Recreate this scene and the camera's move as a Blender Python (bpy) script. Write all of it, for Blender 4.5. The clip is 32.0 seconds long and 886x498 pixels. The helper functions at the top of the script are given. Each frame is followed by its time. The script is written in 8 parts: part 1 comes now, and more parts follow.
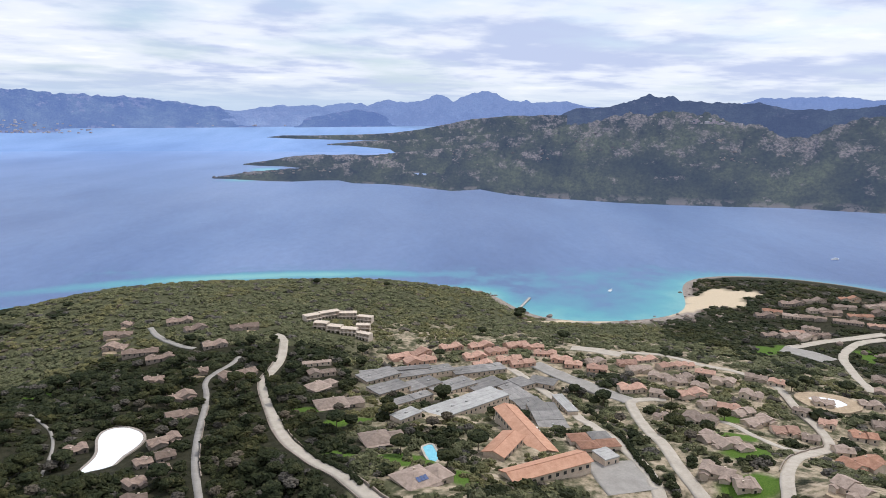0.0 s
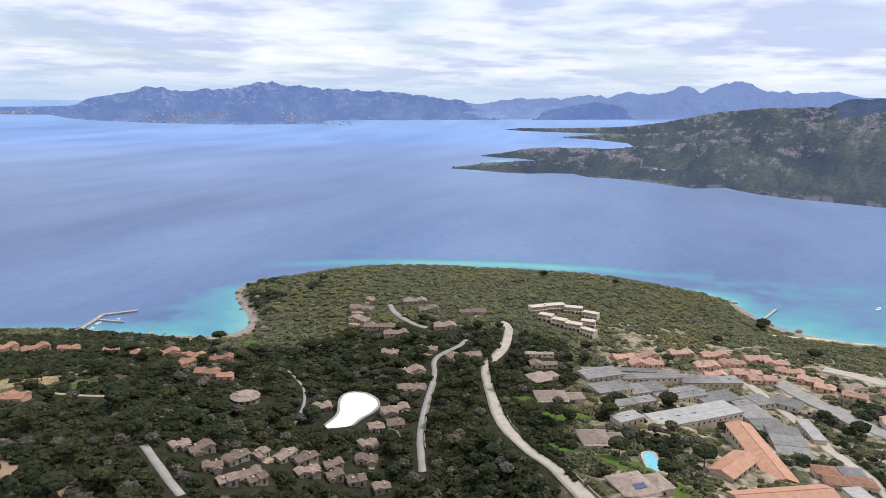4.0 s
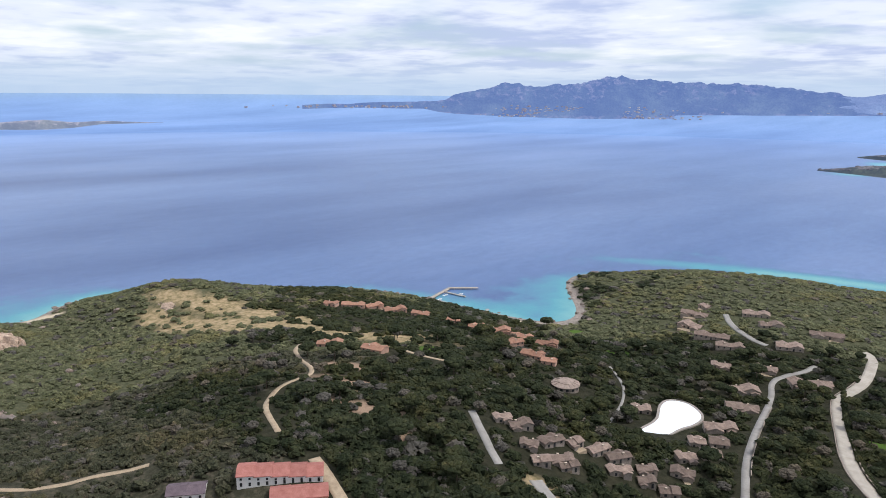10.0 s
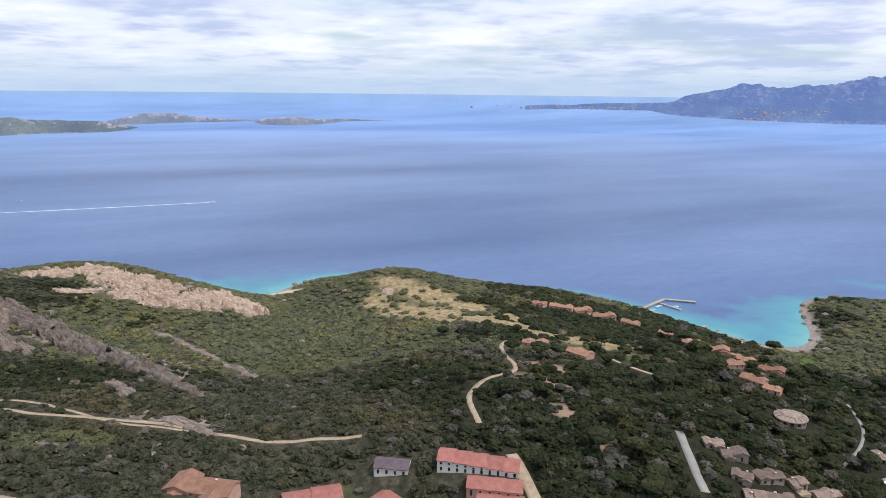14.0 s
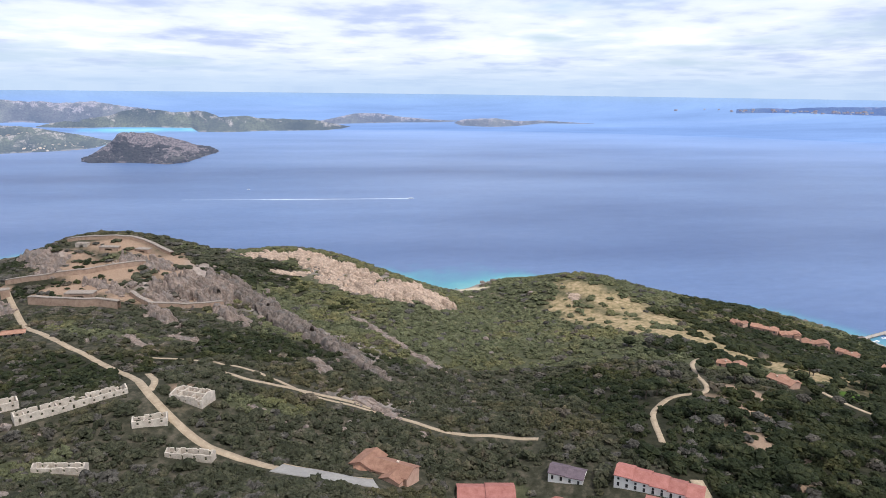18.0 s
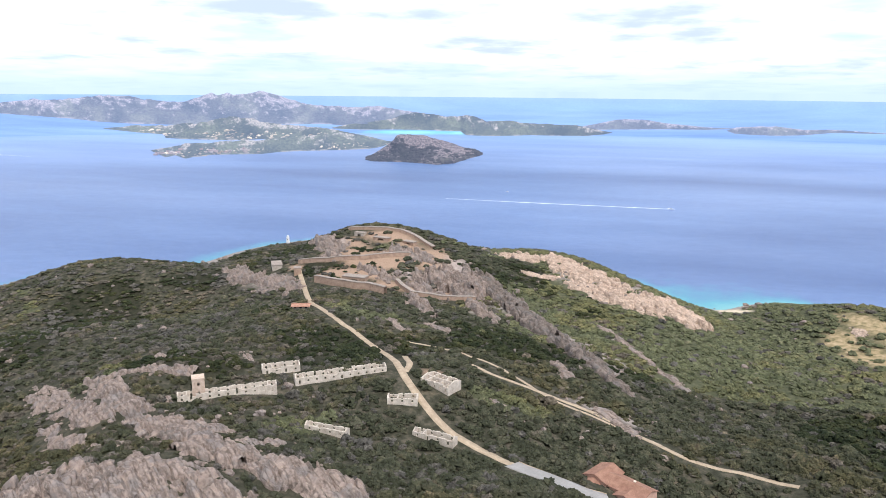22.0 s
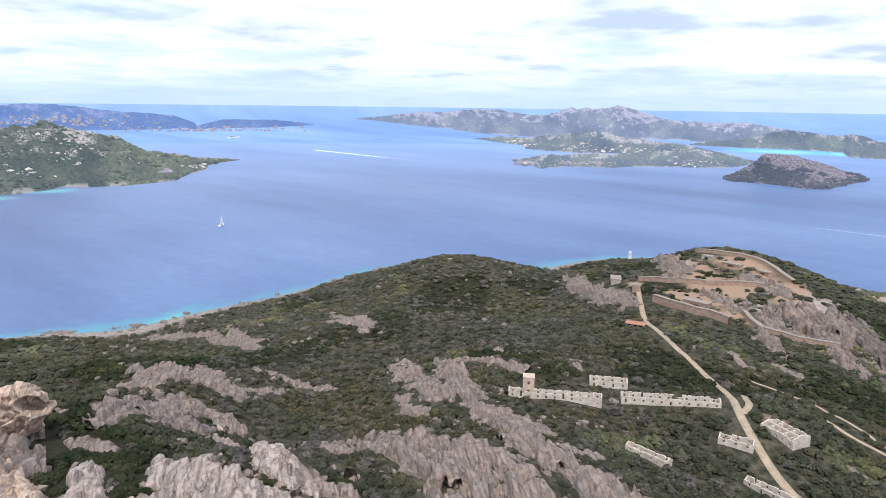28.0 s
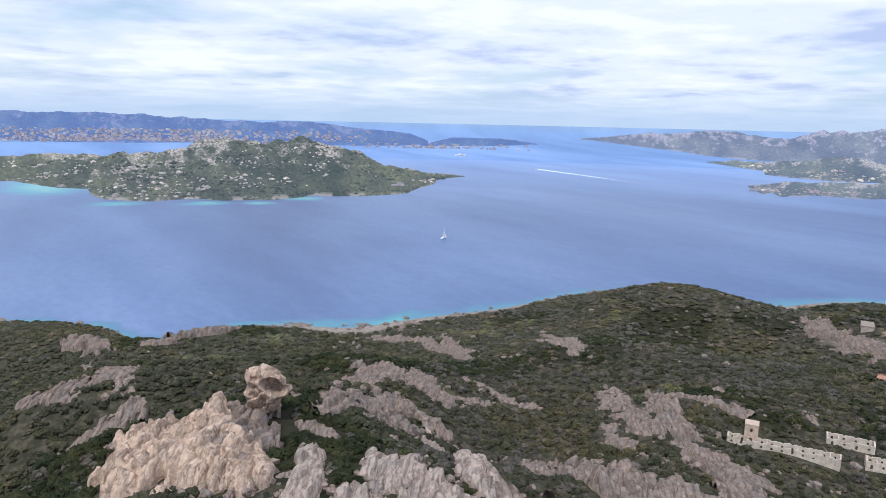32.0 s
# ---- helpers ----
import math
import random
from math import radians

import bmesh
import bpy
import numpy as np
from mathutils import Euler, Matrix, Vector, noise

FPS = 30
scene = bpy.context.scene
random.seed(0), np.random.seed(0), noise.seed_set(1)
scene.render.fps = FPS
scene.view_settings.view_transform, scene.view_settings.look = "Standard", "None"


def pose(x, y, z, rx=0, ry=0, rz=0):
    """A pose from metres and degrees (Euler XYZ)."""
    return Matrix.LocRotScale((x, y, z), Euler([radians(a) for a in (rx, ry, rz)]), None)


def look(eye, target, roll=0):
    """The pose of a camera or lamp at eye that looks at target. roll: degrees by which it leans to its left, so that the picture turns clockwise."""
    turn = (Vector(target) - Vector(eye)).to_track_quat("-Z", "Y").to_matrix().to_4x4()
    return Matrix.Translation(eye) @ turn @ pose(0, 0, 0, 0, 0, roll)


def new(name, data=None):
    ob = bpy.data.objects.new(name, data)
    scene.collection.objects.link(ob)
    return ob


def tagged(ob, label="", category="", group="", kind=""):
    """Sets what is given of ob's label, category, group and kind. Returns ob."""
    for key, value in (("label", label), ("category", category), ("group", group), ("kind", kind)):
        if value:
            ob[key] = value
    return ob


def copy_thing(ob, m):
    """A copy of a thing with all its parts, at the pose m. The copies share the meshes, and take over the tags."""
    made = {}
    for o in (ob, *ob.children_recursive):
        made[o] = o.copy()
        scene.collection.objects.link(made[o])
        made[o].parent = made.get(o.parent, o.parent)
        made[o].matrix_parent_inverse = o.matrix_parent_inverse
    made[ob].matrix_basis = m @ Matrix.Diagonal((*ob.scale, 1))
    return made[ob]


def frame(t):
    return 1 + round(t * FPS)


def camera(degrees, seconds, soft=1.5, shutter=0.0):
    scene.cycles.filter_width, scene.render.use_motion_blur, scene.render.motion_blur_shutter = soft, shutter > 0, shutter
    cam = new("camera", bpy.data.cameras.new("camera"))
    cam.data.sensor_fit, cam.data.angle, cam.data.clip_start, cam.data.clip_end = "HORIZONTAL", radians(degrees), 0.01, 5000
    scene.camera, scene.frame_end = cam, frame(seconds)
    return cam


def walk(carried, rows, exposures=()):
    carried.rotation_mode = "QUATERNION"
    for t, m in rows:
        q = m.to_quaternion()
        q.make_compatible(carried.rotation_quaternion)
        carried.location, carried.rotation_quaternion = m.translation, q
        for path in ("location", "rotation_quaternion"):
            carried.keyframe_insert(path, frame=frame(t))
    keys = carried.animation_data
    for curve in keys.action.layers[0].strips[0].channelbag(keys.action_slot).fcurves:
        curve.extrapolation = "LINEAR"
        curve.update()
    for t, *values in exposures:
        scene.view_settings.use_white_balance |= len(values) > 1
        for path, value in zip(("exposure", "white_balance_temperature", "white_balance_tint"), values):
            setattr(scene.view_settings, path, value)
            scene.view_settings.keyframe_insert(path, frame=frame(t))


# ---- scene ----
# ---- camera: one drone hovering 210 m over the sea, turning slowly to its left ----
EYE = Vector((0.0, 0.0, 210.0))
FOV = 65.40


def aim(heading, pitch, roll):
    """Pose at EYE: heading clockwise from +y, pitch up, roll, in degrees."""
    return Matrix.Translation(EYE) @ pose(0, 0, 0, 90 + pitch, 0, -heading) @ pose(0, 0, 0, 0, 0, roll)


cam = camera(FOV, 32.0, soft=0.9)
PATH = [
    (0.0, aim(-0.67, -11.17, 1.32)),
    (0.5, aim(-3.43, -11.29, 1.33)),
    (1.0, aim(-6.21, -11.41, 1.35)),
    (1.5, aim(-9.07, -11.56, 1.36)),
    (2.0, aim(-11.27, -11.71, 1.34)),
    (2.5, aim(-13.29, -11.84, 1.28)),
    (3.0, aim(-15.25, -11.95, 1.21)),
    (3.5, aim(-17.54, -12.04, 1.12)),
    (5.5, aim(-26.93, -12.44, 0.90)),
    (6.0, aim(-29.23, -12.51, 0.84)),
    (6.5, aim(-31.54, -12.57, 0.80)),
    (7.0, aim(-33.83, -12.64, 0.75)),
    (7.5, aim(-36.04, -12.71, 0.71)),
    (8.0, aim(-38.20, -12.79, 0.69)),
    (8.5, aim(-40.43, -12.85, 0.68)),
    (9.0, aim(-42.69, -12.89, 0.66)),
    (9.5, aim(-45.21, -12.93, 0.60)),
    (10.0, aim(-47.70, -12.96, 0.53)),
    (10.5, aim(-50.21, -12.97, 0.48)),
    (11.0, aim(-52.82, -12.97, 0.45)),
    (11.5, aim(-55.35, -12.98, 0.46)),
    (12.0, aim(-57.57, -13.00, 0.49)),
    (12.5, aim(-59.67, -13.02, 0.53)),
    (13.0, aim(-61.69, -13.05, 0.58)),
    (13.5, aim(-63.68, -13.06, 0.62)),
    (14.0, aim(-65.63, -13.07, 0.65)),
    (14.5, aim(-67.54, -13.08, 0.66)),
    (16.5, aim(-75.13, -13.07, 0.76)),
    (17.0, aim(-77.20, -13.08, 0.73)),
    (17.5, aim(-79.31, -13.09, 0.71)),
    (18.0, aim(-81.60, -13.09, 0.69)),
    (18.5, aim(-84.11, -13.07, 0.68)),
    (19.0, aim(-86.63, -13.04, 0.65)),
    (19.5, aim(-89.29, -13.01, 0.59)),
    (20.0, aim(-92.03, -12.99, 0.54)),
    (20.5, aim(-94.70, -12.96, 0.54)),
    (21.0, aim(-97.41, -12.93, 0.54)),
    (21.5, aim(-100.21, -12.90, 0.52)),
    (22.0, aim(-102.82, -12.87, 0.53)),
    (22.5, aim(-105.40, -12.85, 0.57)),
    (23.0, aim(-108.03, -12.83, 0.65)),
    (23.5, aim(-110.73, -12.81, 0.69)),
    (24.0, aim(-113.32, -12.80, 0.64)),
    (24.5, aim(-115.72, -12.76, 0.58)),
    (25.0, aim(-117.95, -12.71, 0.56)),
    (25.5, aim(-120.19, -12.64, 0.55)),
    (27.5, aim(-129.09, -12.16, 0.70)),
    (28.0, aim(-131.27, -12.03, 0.75)),
    (28.5, aim(-133.45, -11.88, 0.81)),
    (29.0, aim(-135.65, -11.74, 0.89)),
    (29.5, aim(-137.87, -11.58, 0.95)),
    (30.0, aim(-140.22, -11.42, 0.99)),
    (30.5, aim(-142.52, -11.25, 1.04)),
    (31.0, aim(-144.71, -11.08, 1.09)),
    (31.5, aim(-147.09, -10.91, 1.15)),
    (32.0, aim(-149.40, -10.74, 1.23)),
    ]
EXPOSURES = [(0.0, 0.16, 6300, 10), (3.0, 0.25, 6350, 10), (7.0, 0.13, 6250, 10), (13.0, 0.15, 6150, 10), (17.0, 0.2, 6150, 10), (21.0, 0.52, 6080, 10), (25.0, 0.67, 6080, 10), (28.0, 0.44, 5980, 10), (32.0, 0.14, 5880, 10)]
walk(cam, PATH, EXPOSURES)

# ---- sky, sun ----
SUN_AZ, SUN_EL = 48.0, 58.0
world = bpy.data.worlds.new("sky")
scene.world = world
world.use_nodes = True
wt = world.node_tree
wt.nodes.clear()


def wnode(kind, **kw):
    n = wt.nodes.new(kind)
    for k, v in kw.items():
        n.inputs[k].default_value = v
    return n


def wmath(op, a, b=None, c=None):
    n = wt.nodes.new("ShaderNodeMath")
    n.operation = op
    for i, v in enumerate((a, b, c)):
        if v is None:
            continue
        if isinstance(v, (int, float)):
            n.inputs[i].default_value = v
        else:
            wt.links.new(v, n.inputs[i])
    return n.outputs[0]


def wramp(fac, stops):
    n = wt.nodes.new("ShaderNodeValToRGB")
    n.color_ramp.interpolation = "EASE"
    while len(n.color_ramp.elements) < len(stops):
        n.color_ramp.elements.new(0.5)
    for e, (p, c) in zip(n.color_ramp.elements, stops):
        e.position, e.color = p, (*c, 1)
    wt.links.new(fac, n.inputs[0])
    return n.outputs[0]


def wmix(fac, a, b):
    n = wt.nodes.new("ShaderNodeMix")
    n.data_type = "RGBA"
    if isinstance(fac, (int, float)):
        n.inputs[0].default_value = fac
    else:
        wt.links.new(fac, n.inputs[0])
    for i, v in ((6, a), (7, b)):
        if isinstance(v, tuple):
            n.inputs[i].default_value = (*v, 1)
        else:
            wt.links.new(v, n.inputs[i])
    return n.outputs[2]


sky = wt.nodes.new("ShaderNodeTexSky")
sky.sky_type = "NISHITA"
sky.sun_disc = False
sky.sun_elevation = radians(SUN_EL)
sky.sun_rotation = radians(SUN_AZ)
sky.air_density, sky.dust_density, sky.ozone_density = 1.0, 1.5, 1.5
coords = wt.nodes.new("ShaderNodeTexCoord")
split = wt.nodes.new("ShaderNodeSeparateXYZ")
wt.links.new(coords.outputs["Generated"], split.inputs[0])
up = wmath("MAXIMUM", split.outputs[2], 0.0)
# the cloud layer is a flat sheet overhead, seen in perspective
flat = wmath("ADD", up, 0.09)
cx = wmath("DIVIDE", split.outputs[0], flat)
cy = wmath("DIVIDE", split.outputs[1], flat)
joined = wt.nodes.new("ShaderNodeCombineXYZ")
wt.links.new(cx, joined.inputs[0])
wt.links.new(cy, joined.inputs[1])


def wnoise(scale, detail, rough, offset):
    m = wt.nodes.new("ShaderNodeMapping")
    m.inputs["Location"].default_value = offset
    wt.links.new(joined.outputs[0], m.inputs[0])
    n = wnode("ShaderNodeTexNoise", Scale=scale, Detail=detail, Roughness=rough)
    wt.links.new(m.outputs[0], n.inputs["Vector"])
    return n.outputs[0]


cover = wmath("ADD", wmath("MULTIPLY", wnoise(0.30, 4.0, 0.5, (3.1, 1.7, 0)), 0.6), wmath("MULTIPLY", wnoise(0.9, 4.0, 0.55, (7.0, 2.0, 3)), 0.4))
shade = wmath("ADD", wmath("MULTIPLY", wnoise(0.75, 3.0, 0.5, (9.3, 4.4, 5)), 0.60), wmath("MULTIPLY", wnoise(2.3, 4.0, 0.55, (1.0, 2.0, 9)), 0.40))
# the cloud is thicker and greyer over the mainland to the south
shade = wmath("ADD", shade, wmath("MULTIPLY", split.outputs[1], 0.048))
CLOUD_GAIN = 6.7
mask = wramp(cover, [(0.34, (0, 0, 0)), (0.52, (1, 1, 1))])
body = wramp(shade, [(0.38, (1.08, 1.08, 1.10)), (0.48, (0.93, 0.96, 1.05)), (0.64, (0.58, 0.65, 0.88))])
gain = wt.nodes.new("ShaderNodeVectorMath")
gain.operation = "SCALE"
wt.links.new(body, gain.inputs[0])
gain.inputs["Scale"].default_value = CLOUD_GAIN
# open sky low over the sea is milky
low = wramp(split.outputs[2], [(0.0, (1, 1, 1)), (0.10, (0.25, 0.25, 0.25)), (0.2, (0, 0, 0))])
milky = wmix(wmath("MULTIPLY", low, 0.8), sky.outputs[0], (0.62 * CLOUD_GAIN, 0.78 * CLOUD_GAIN, 1.0 * CLOUD_GAIN))
dimmed = wmath("MULTIPLY", mask, wramp(split.outputs[2], [(0.0, (0.15, 0.15, 0.15)), (0.055, (0.95, 0.95, 0.95))]))
whole = wmix(dimmed, milky, gain.outputs[0])
back = wnode("ShaderNodeBackground", Strength=0.13)
wt.links.new(whole, back.inputs[0])
wout = wt.nodes.new("ShaderNodeOutputWorld")
wt.links.new(back.outputs[0], wout.inputs[0])

sun = new("sun", bpy.data.lights.new("sun", "SUN"))
sun.data.energy, sun.data.angle, sun.data.color = 2.2, radians(2.5), (1.0, 0.95, 0.87)
sx = Vector((math.sin(radians(SUN_AZ)) * math.cos(radians(SUN_EL)), math.cos(radians(SUN_AZ)) * math.cos(radians(SUN_EL)), math.sin(radians(SUN_EL))))
sun.matrix_world = look(sx * 900, (0, 0, 0))

# ---- materials ----
class Mat:
    """A small builder for node materials."""

    def __init__(self, name, rough=0.8, metal=0.0, spec=0.3):
        self.m = bpy.data.materials.new(name)
        self.m.use_nodes = True
        self.t = self.m.node_tree
        self.b = self.t.nodes["Principled BSDF"]
        self.b.inputs["Roughness"].default_value = rough
        self.b.inputs["Metallic"].default_value = metal
        self.b.inputs["Specular IOR Level"].default_value = spec

    def put(self, n, key, v):
        if isinstance(v, (int, float)):
            n.inputs[key].default_value = v
        elif isinstance(v, tuple):
            n.inputs[key].default_value = (*v, 1) if len(v) == 3 and n.inputs[key].type == "RGBA" else v
        else:
            self.t.links.new(v, n.inputs[key])

    def pos(self):
        return self.t.nodes.new("ShaderNodeNewGeometry").outputs["Position"]

    def stretch(self, scale, rot=(0, 0, 0)):
        n = self.t.nodes.new("ShaderNodeMapping")
        n.inputs["Scale"].default_value = scale
        n.inputs["Rotation"].default_value = rot
        self.t.links.new(self.pos(), n.inputs[0])
        return n.outputs[0]

    def noise(self, size, detail=4.0, rough=0.6, vec=None):
        n = self.t.nodes.new("ShaderNodeTexNoise")
        n.inputs["Scale"].default_value = 1.0 / size
        n.inputs["Detail"].default_value, n.inputs["Roughness"].default_value = detail, rough
        self.t.links.new(vec or self.pos(), n.inputs["Vector"])
        return n.outputs[0]

    def cells(self, size, feature="F1", vec=None, out="Distance"):
        n = self.t.nodes.new("ShaderNodeTexVoronoi")
        n.feature = feature
        n.inputs["Scale"].default_value = 1.0 / size
        self.t.links.new(vec or self.pos(), n.inputs["Vector"])
        return n.outputs[out]

    def attr(self, name):
        n = self.t.nodes.new("ShaderNodeAttribute")
        n.attribute_name = name
        return n.outputs["Fac"]

    def rand(self):
        return self.t.nodes.new("ShaderNodeObjectInfo").outputs["Random"]

    def island(self):
        return self.t.nodes.new("ShaderNodeNewGeometry").outputs["Random Per Island"]

    def calc(self, op, a, b=0.0, c=None):
        n = self.t.nodes.new("ShaderNodeMath")
        n.operation = op
        self.put(n, 0, a)
        self.put(n, 1, b)
        if c is not None:
            self.put(n, 2, c)
        return n.outputs[0]

    def step(self, v, lo, hi):
        n = self.t.nodes.new("ShaderNodeMapRange")
        n.interpolation_type = "SMOOTHSTEP"
        self.put(n, 0, v)
        n.inputs[1].default_value, n.inputs[2].default_value = lo, hi
        return n.outputs[0]

    def ramp(self, fac, *stops):
        n = self.t.nodes.new("ShaderNodeValToRGB")
        while len(n.color_ramp.elements) < len(stops):
            n.color_ramp.elements.new(0.5)
        for e, (p, c) in zip(n.color_ramp.elements, stops):
            e.position, e.color = p, (*c, 1)
        self.t.links.new(fac, n.inputs[0])
        return n.outputs[0]

    def mix(self, fac, a, b, blend="MIX"):
        n = self.t.nodes.new("ShaderNodeMix")
        n.data_type, n.blend_type = "RGBA", blend
        self.put(n, 0, fac)
        self.put(n, 6, a)
        self.put(n, 7, b)
        return n.outputs[2]

    def color(self, c):
        self.put(self.b, "Base Color", c)
        return self

    def rough(self, v):
        self.put(self.b, "Roughness", v)
        return self

    def bump(self, height, dist, strength=1.0):
        n = self.t.nodes.new("ShaderNodeBump")
        n.inputs["Strength"].default_value, n.inputs["Distance"].default_value = strength, dist
        self.put(n, "Height", height)
        self.t.links.new(n.outputs[0], self.b.inputs["Normal"])
        return self


def ground_material():
    k = Mat("scrub_ground", 0.95, spec=0.1)
    n1, n2, n3 = k.noise(28, 5), k.noise(4.0, 5), k.noise(0.7, 4)
    green = k.ramp(n2, (0.3, (0.028, 0.029, 0.017)), (0.5, (0.056, 0.053, 0.035)), (0.72, (0.13, 0.108, 0.078)))
    soil = k.ramp(n3, (0.3, (0.15, 0.115, 0.075)), (0.7, (0.30, 0.235, 0.155)))
    # dark leaf litter, also painting the shade in gaps under the wood
    litter_shade = k.ramp(n2, (0.3, (0.016, 0.018, 0.010)), (0.7, (0.050, 0.046, 0.028)))
    # paler scrub ground, with patches of sun put into its colour
    sunny_heath = k.ramp(n2, (0.3, (0.050, 0.054, 0.028)), (0.6, (0.10, 0.10, 0.055)), (0.8, (0.17, 0.145, 0.09)))
    green = k.mix(k.attr("wooded"), k.mix(k.attr("sunny_scrub"), green, sunny_heath), litter_shade)
    c = k.mix(k.step(n1, 0.62, 0.76), green, k.mix(k.calc("MULTIPLY", k.attr("wooded"), 0.8), soil, litter_shade))
    meadow = k.ramp(n2, (0.3, (0.15, 0.13, 0.06)), (0.55, (0.38, 0.285, 0.16)), (0.75, (0.54, 0.40, 0.26)))
    c = k.mix(k.attr("meadow"), c, meadow)
    earth = k.ramp(n3, (0.3, (0.25, 0.165, 0.11)), (0.7, (0.43, 0.30, 0.21)))
    c = k.mix(k.attr("earth"), c, earth)
    yard = k.ramp(n2, (0.3, (0.17, 0.15, 0.09)), (0.55, (0.40, 0.325, 0.235)), (0.8, (0.54, 0.45, 0.35)))
    c = k.mix(k.calc("MULTIPLY", k.attr("yards"), k.step(k.noise(16, 4), 0.38, 0.60)), c, yard)
    rock = k.ramp(k.noise(3.0, 6, 0.65), (0.25, (0.16, 0.13, 0.115)), (0.5, (0.34, 0.285, 0.25)), (0.75, (0.50, 0.43, 0.375)))
    c = k.mix(k.attr("rock"), c, rock)
    lawn = k.ramp(n3, (0.3, (0.05, 0.10, 0.015)), (0.7, (0.11, 0.18, 0.03)))
    c = k.mix(k.attr("lawn"), c, lawn)
    sand = k.ramp(n3, (0.3, (0.50, 0.40, 0.28)), (0.7, (0.66, 0.55, 0.40)))
    c = k.mix(k.attr("sand"), c, sand)
    k.color(c)
    k.bump(k.noise(1.6, 6, 0.7), 0.7, 0.8)
    return k.m


def sea_material(name, gloss, haze_glow=None):
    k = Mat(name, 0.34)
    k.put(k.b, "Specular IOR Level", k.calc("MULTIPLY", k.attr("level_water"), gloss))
    # far water emits pale blue for haze and missing sky reflection, more with distance
    if haze_glow:
        k.put(k.b, "Emission Color", k.mix(k.attr("haze_glow"), haze_glow, (0.25, 0.345, 0.46)))
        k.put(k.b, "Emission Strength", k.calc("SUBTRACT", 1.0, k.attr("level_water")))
    # streaks of glint and wind, painted into the deep water colour
    drift = k.stretch((1.0, 0.28, 1.0), (0, 0, radians(35)))
    deep = k.ramp(k.noise(320, 5, 0.6, drift), (0.32, (0.064, 0.114, 0.256)), (0.5, (0.103, 0.168, 0.330)), (0.70, (0.150, 0.218, 0.39)))
    shoal = k.calc("ADD", k.attr("shallow"), k.calc("MULTIPLY", k.calc("SUBTRACT", k.noise(52, 6, 0.66), 0.5), 0.95))
    turq = k.ramp(shoal, (0.14, (0.085, 0.17, 0.31)), (0.38, (0.085, 0.225, 0.335)), (0.66, (0.085, 0.30, 0.36)), (1.0, (0.17, 0.40, 0.40)))
    # broad dark patches painted in as cloud shadow on the sea
    broad = k.noise(620, 5, 0.62, k.stretch((1.0, 0.4, 1.0), (0, 0, radians(20))))
    deep = k.mix(1.0, deep, k.ramp(broad, (0.36, (0.74, 0.77, 0.82)), (0.64, (1.16, 1.14, 1.10))), "MULTIPLY")
    # light and dark of small ripples, put into the colour
    ripple = k.noise(11, 4, 0.7, k.stretch((1.0, 0.5, 1.0), (0, 0, radians(60))))
    deep = k.mix(1.0, deep, k.ramp(ripple, (0.3, (0.88, 0.89, 0.91)), (0.7, (1.12, 1.11, 1.09))), "MULTIPLY")
    k.color(k.mix(k.step(shoal, 0.10, 0.34), deep, turq))
    k.bump(k.noise(3.0, 6, 0.65), 0.5, 0.35)
    return k.m


def far_material(name, low, mid, high, air_glow, bare=0.56, olive=1.7, loose=False):
    """Distant scrub-covered granite, with the air's haze painted on as bluish emission; bare rock shows most towards
    the tops.
    """
    k = Mat(name, 1.0, spec=0.0)
    if loose:
        vec = k.pos()
    else:
        on_slope = k.t.nodes.new("ShaderNodeAttribute")
        on_slope.attribute_name = "slope"
        vec = on_slope.outputs["Vector"]
    a, b, d = k.noise(150, 6, 0.62, vec), k.noise(42, 8, 0.72, vec), k.noise(9, 5, 0.75, vec)
    # lighter olive patches, mostly painted sun between cloud shadows
    lighter = (mid[0] * olive, mid[1] * olive * 0.97, mid[2] * olive * 0.85)
    c = k.ramp(a, (0.36, low), (0.50, mid), (0.64, lighter))
    c = k.mix(1.0, c, k.ramp(d, (0.32, (0.5, 0.5, 0.5)), (0.5, (1.0, 1.0, 1.0)), (0.68, (1.5, 1.5, 1.45))), "MULTIPLY")
    zone = k.calc("ADD", k.calc("ADD", k.calc("MULTIPLY", b, 0.72), k.calc("MULTIPLY", k.noise(210, 3, 0.6, vec), 0.28)), k.calc("MULTIPLY", k.attr("upland"), 0.13))
    speck = k.calc("ADD", 0.25, k.calc("MULTIPLY", k.step(k.noise(6, 4, 0.7, vec), 0.42, 0.58), 0.75))
    c = k.mix(k.calc("MULTIPLY", k.step(zone, bare - 0.03, bare + 0.05), speck), c, high)
    pale = k.calc("MULTIPLY", k.attr("waterline"), k.step(k.noise(40, 5, 0.65, vec), 0.48, 0.56))
    c = k.mix(k.calc("MULTIPLY", pale, 0.75), c, high)
    k.color(c)
    k.bump(k.noise(26, 7, 0.72, vec), 14, 0.9)
    # emission stands in for the haze in front of the slope
    if air_glow:
        k.put(k.b, "Emission Color", air_glow[:3])
        k.put(k.b, "Emission Strength", air_glow[3])
    return k.m


def plain(name, a, b, size=1.5, rough=0.85, bump=0.0, random_shift=0.0, metal=0.0, spec=0.25):
    k = Mat(name, rough, metal, spec)
    c = k.ramp(k.calc("ADD", k.calc("MULTIPLY", k.noise(size, 5), 0.65), k.calc("MULTIPLY", k.noise(size * 0.17, 4), 0.35)), (0.34, a), (0.66, b))
    if random_shift:
        c = k.mix(1.0, c, k.ramp(k.rand(), (0.0, (1 - random_shift,) * 3), (1.0, (1 + random_shift * 0.4,) * 3)), "MULTIPLY")
    k.color(c)
    if bump:
        k.bump(k.noise(size * 0.3, 5), bump)
    return k.m


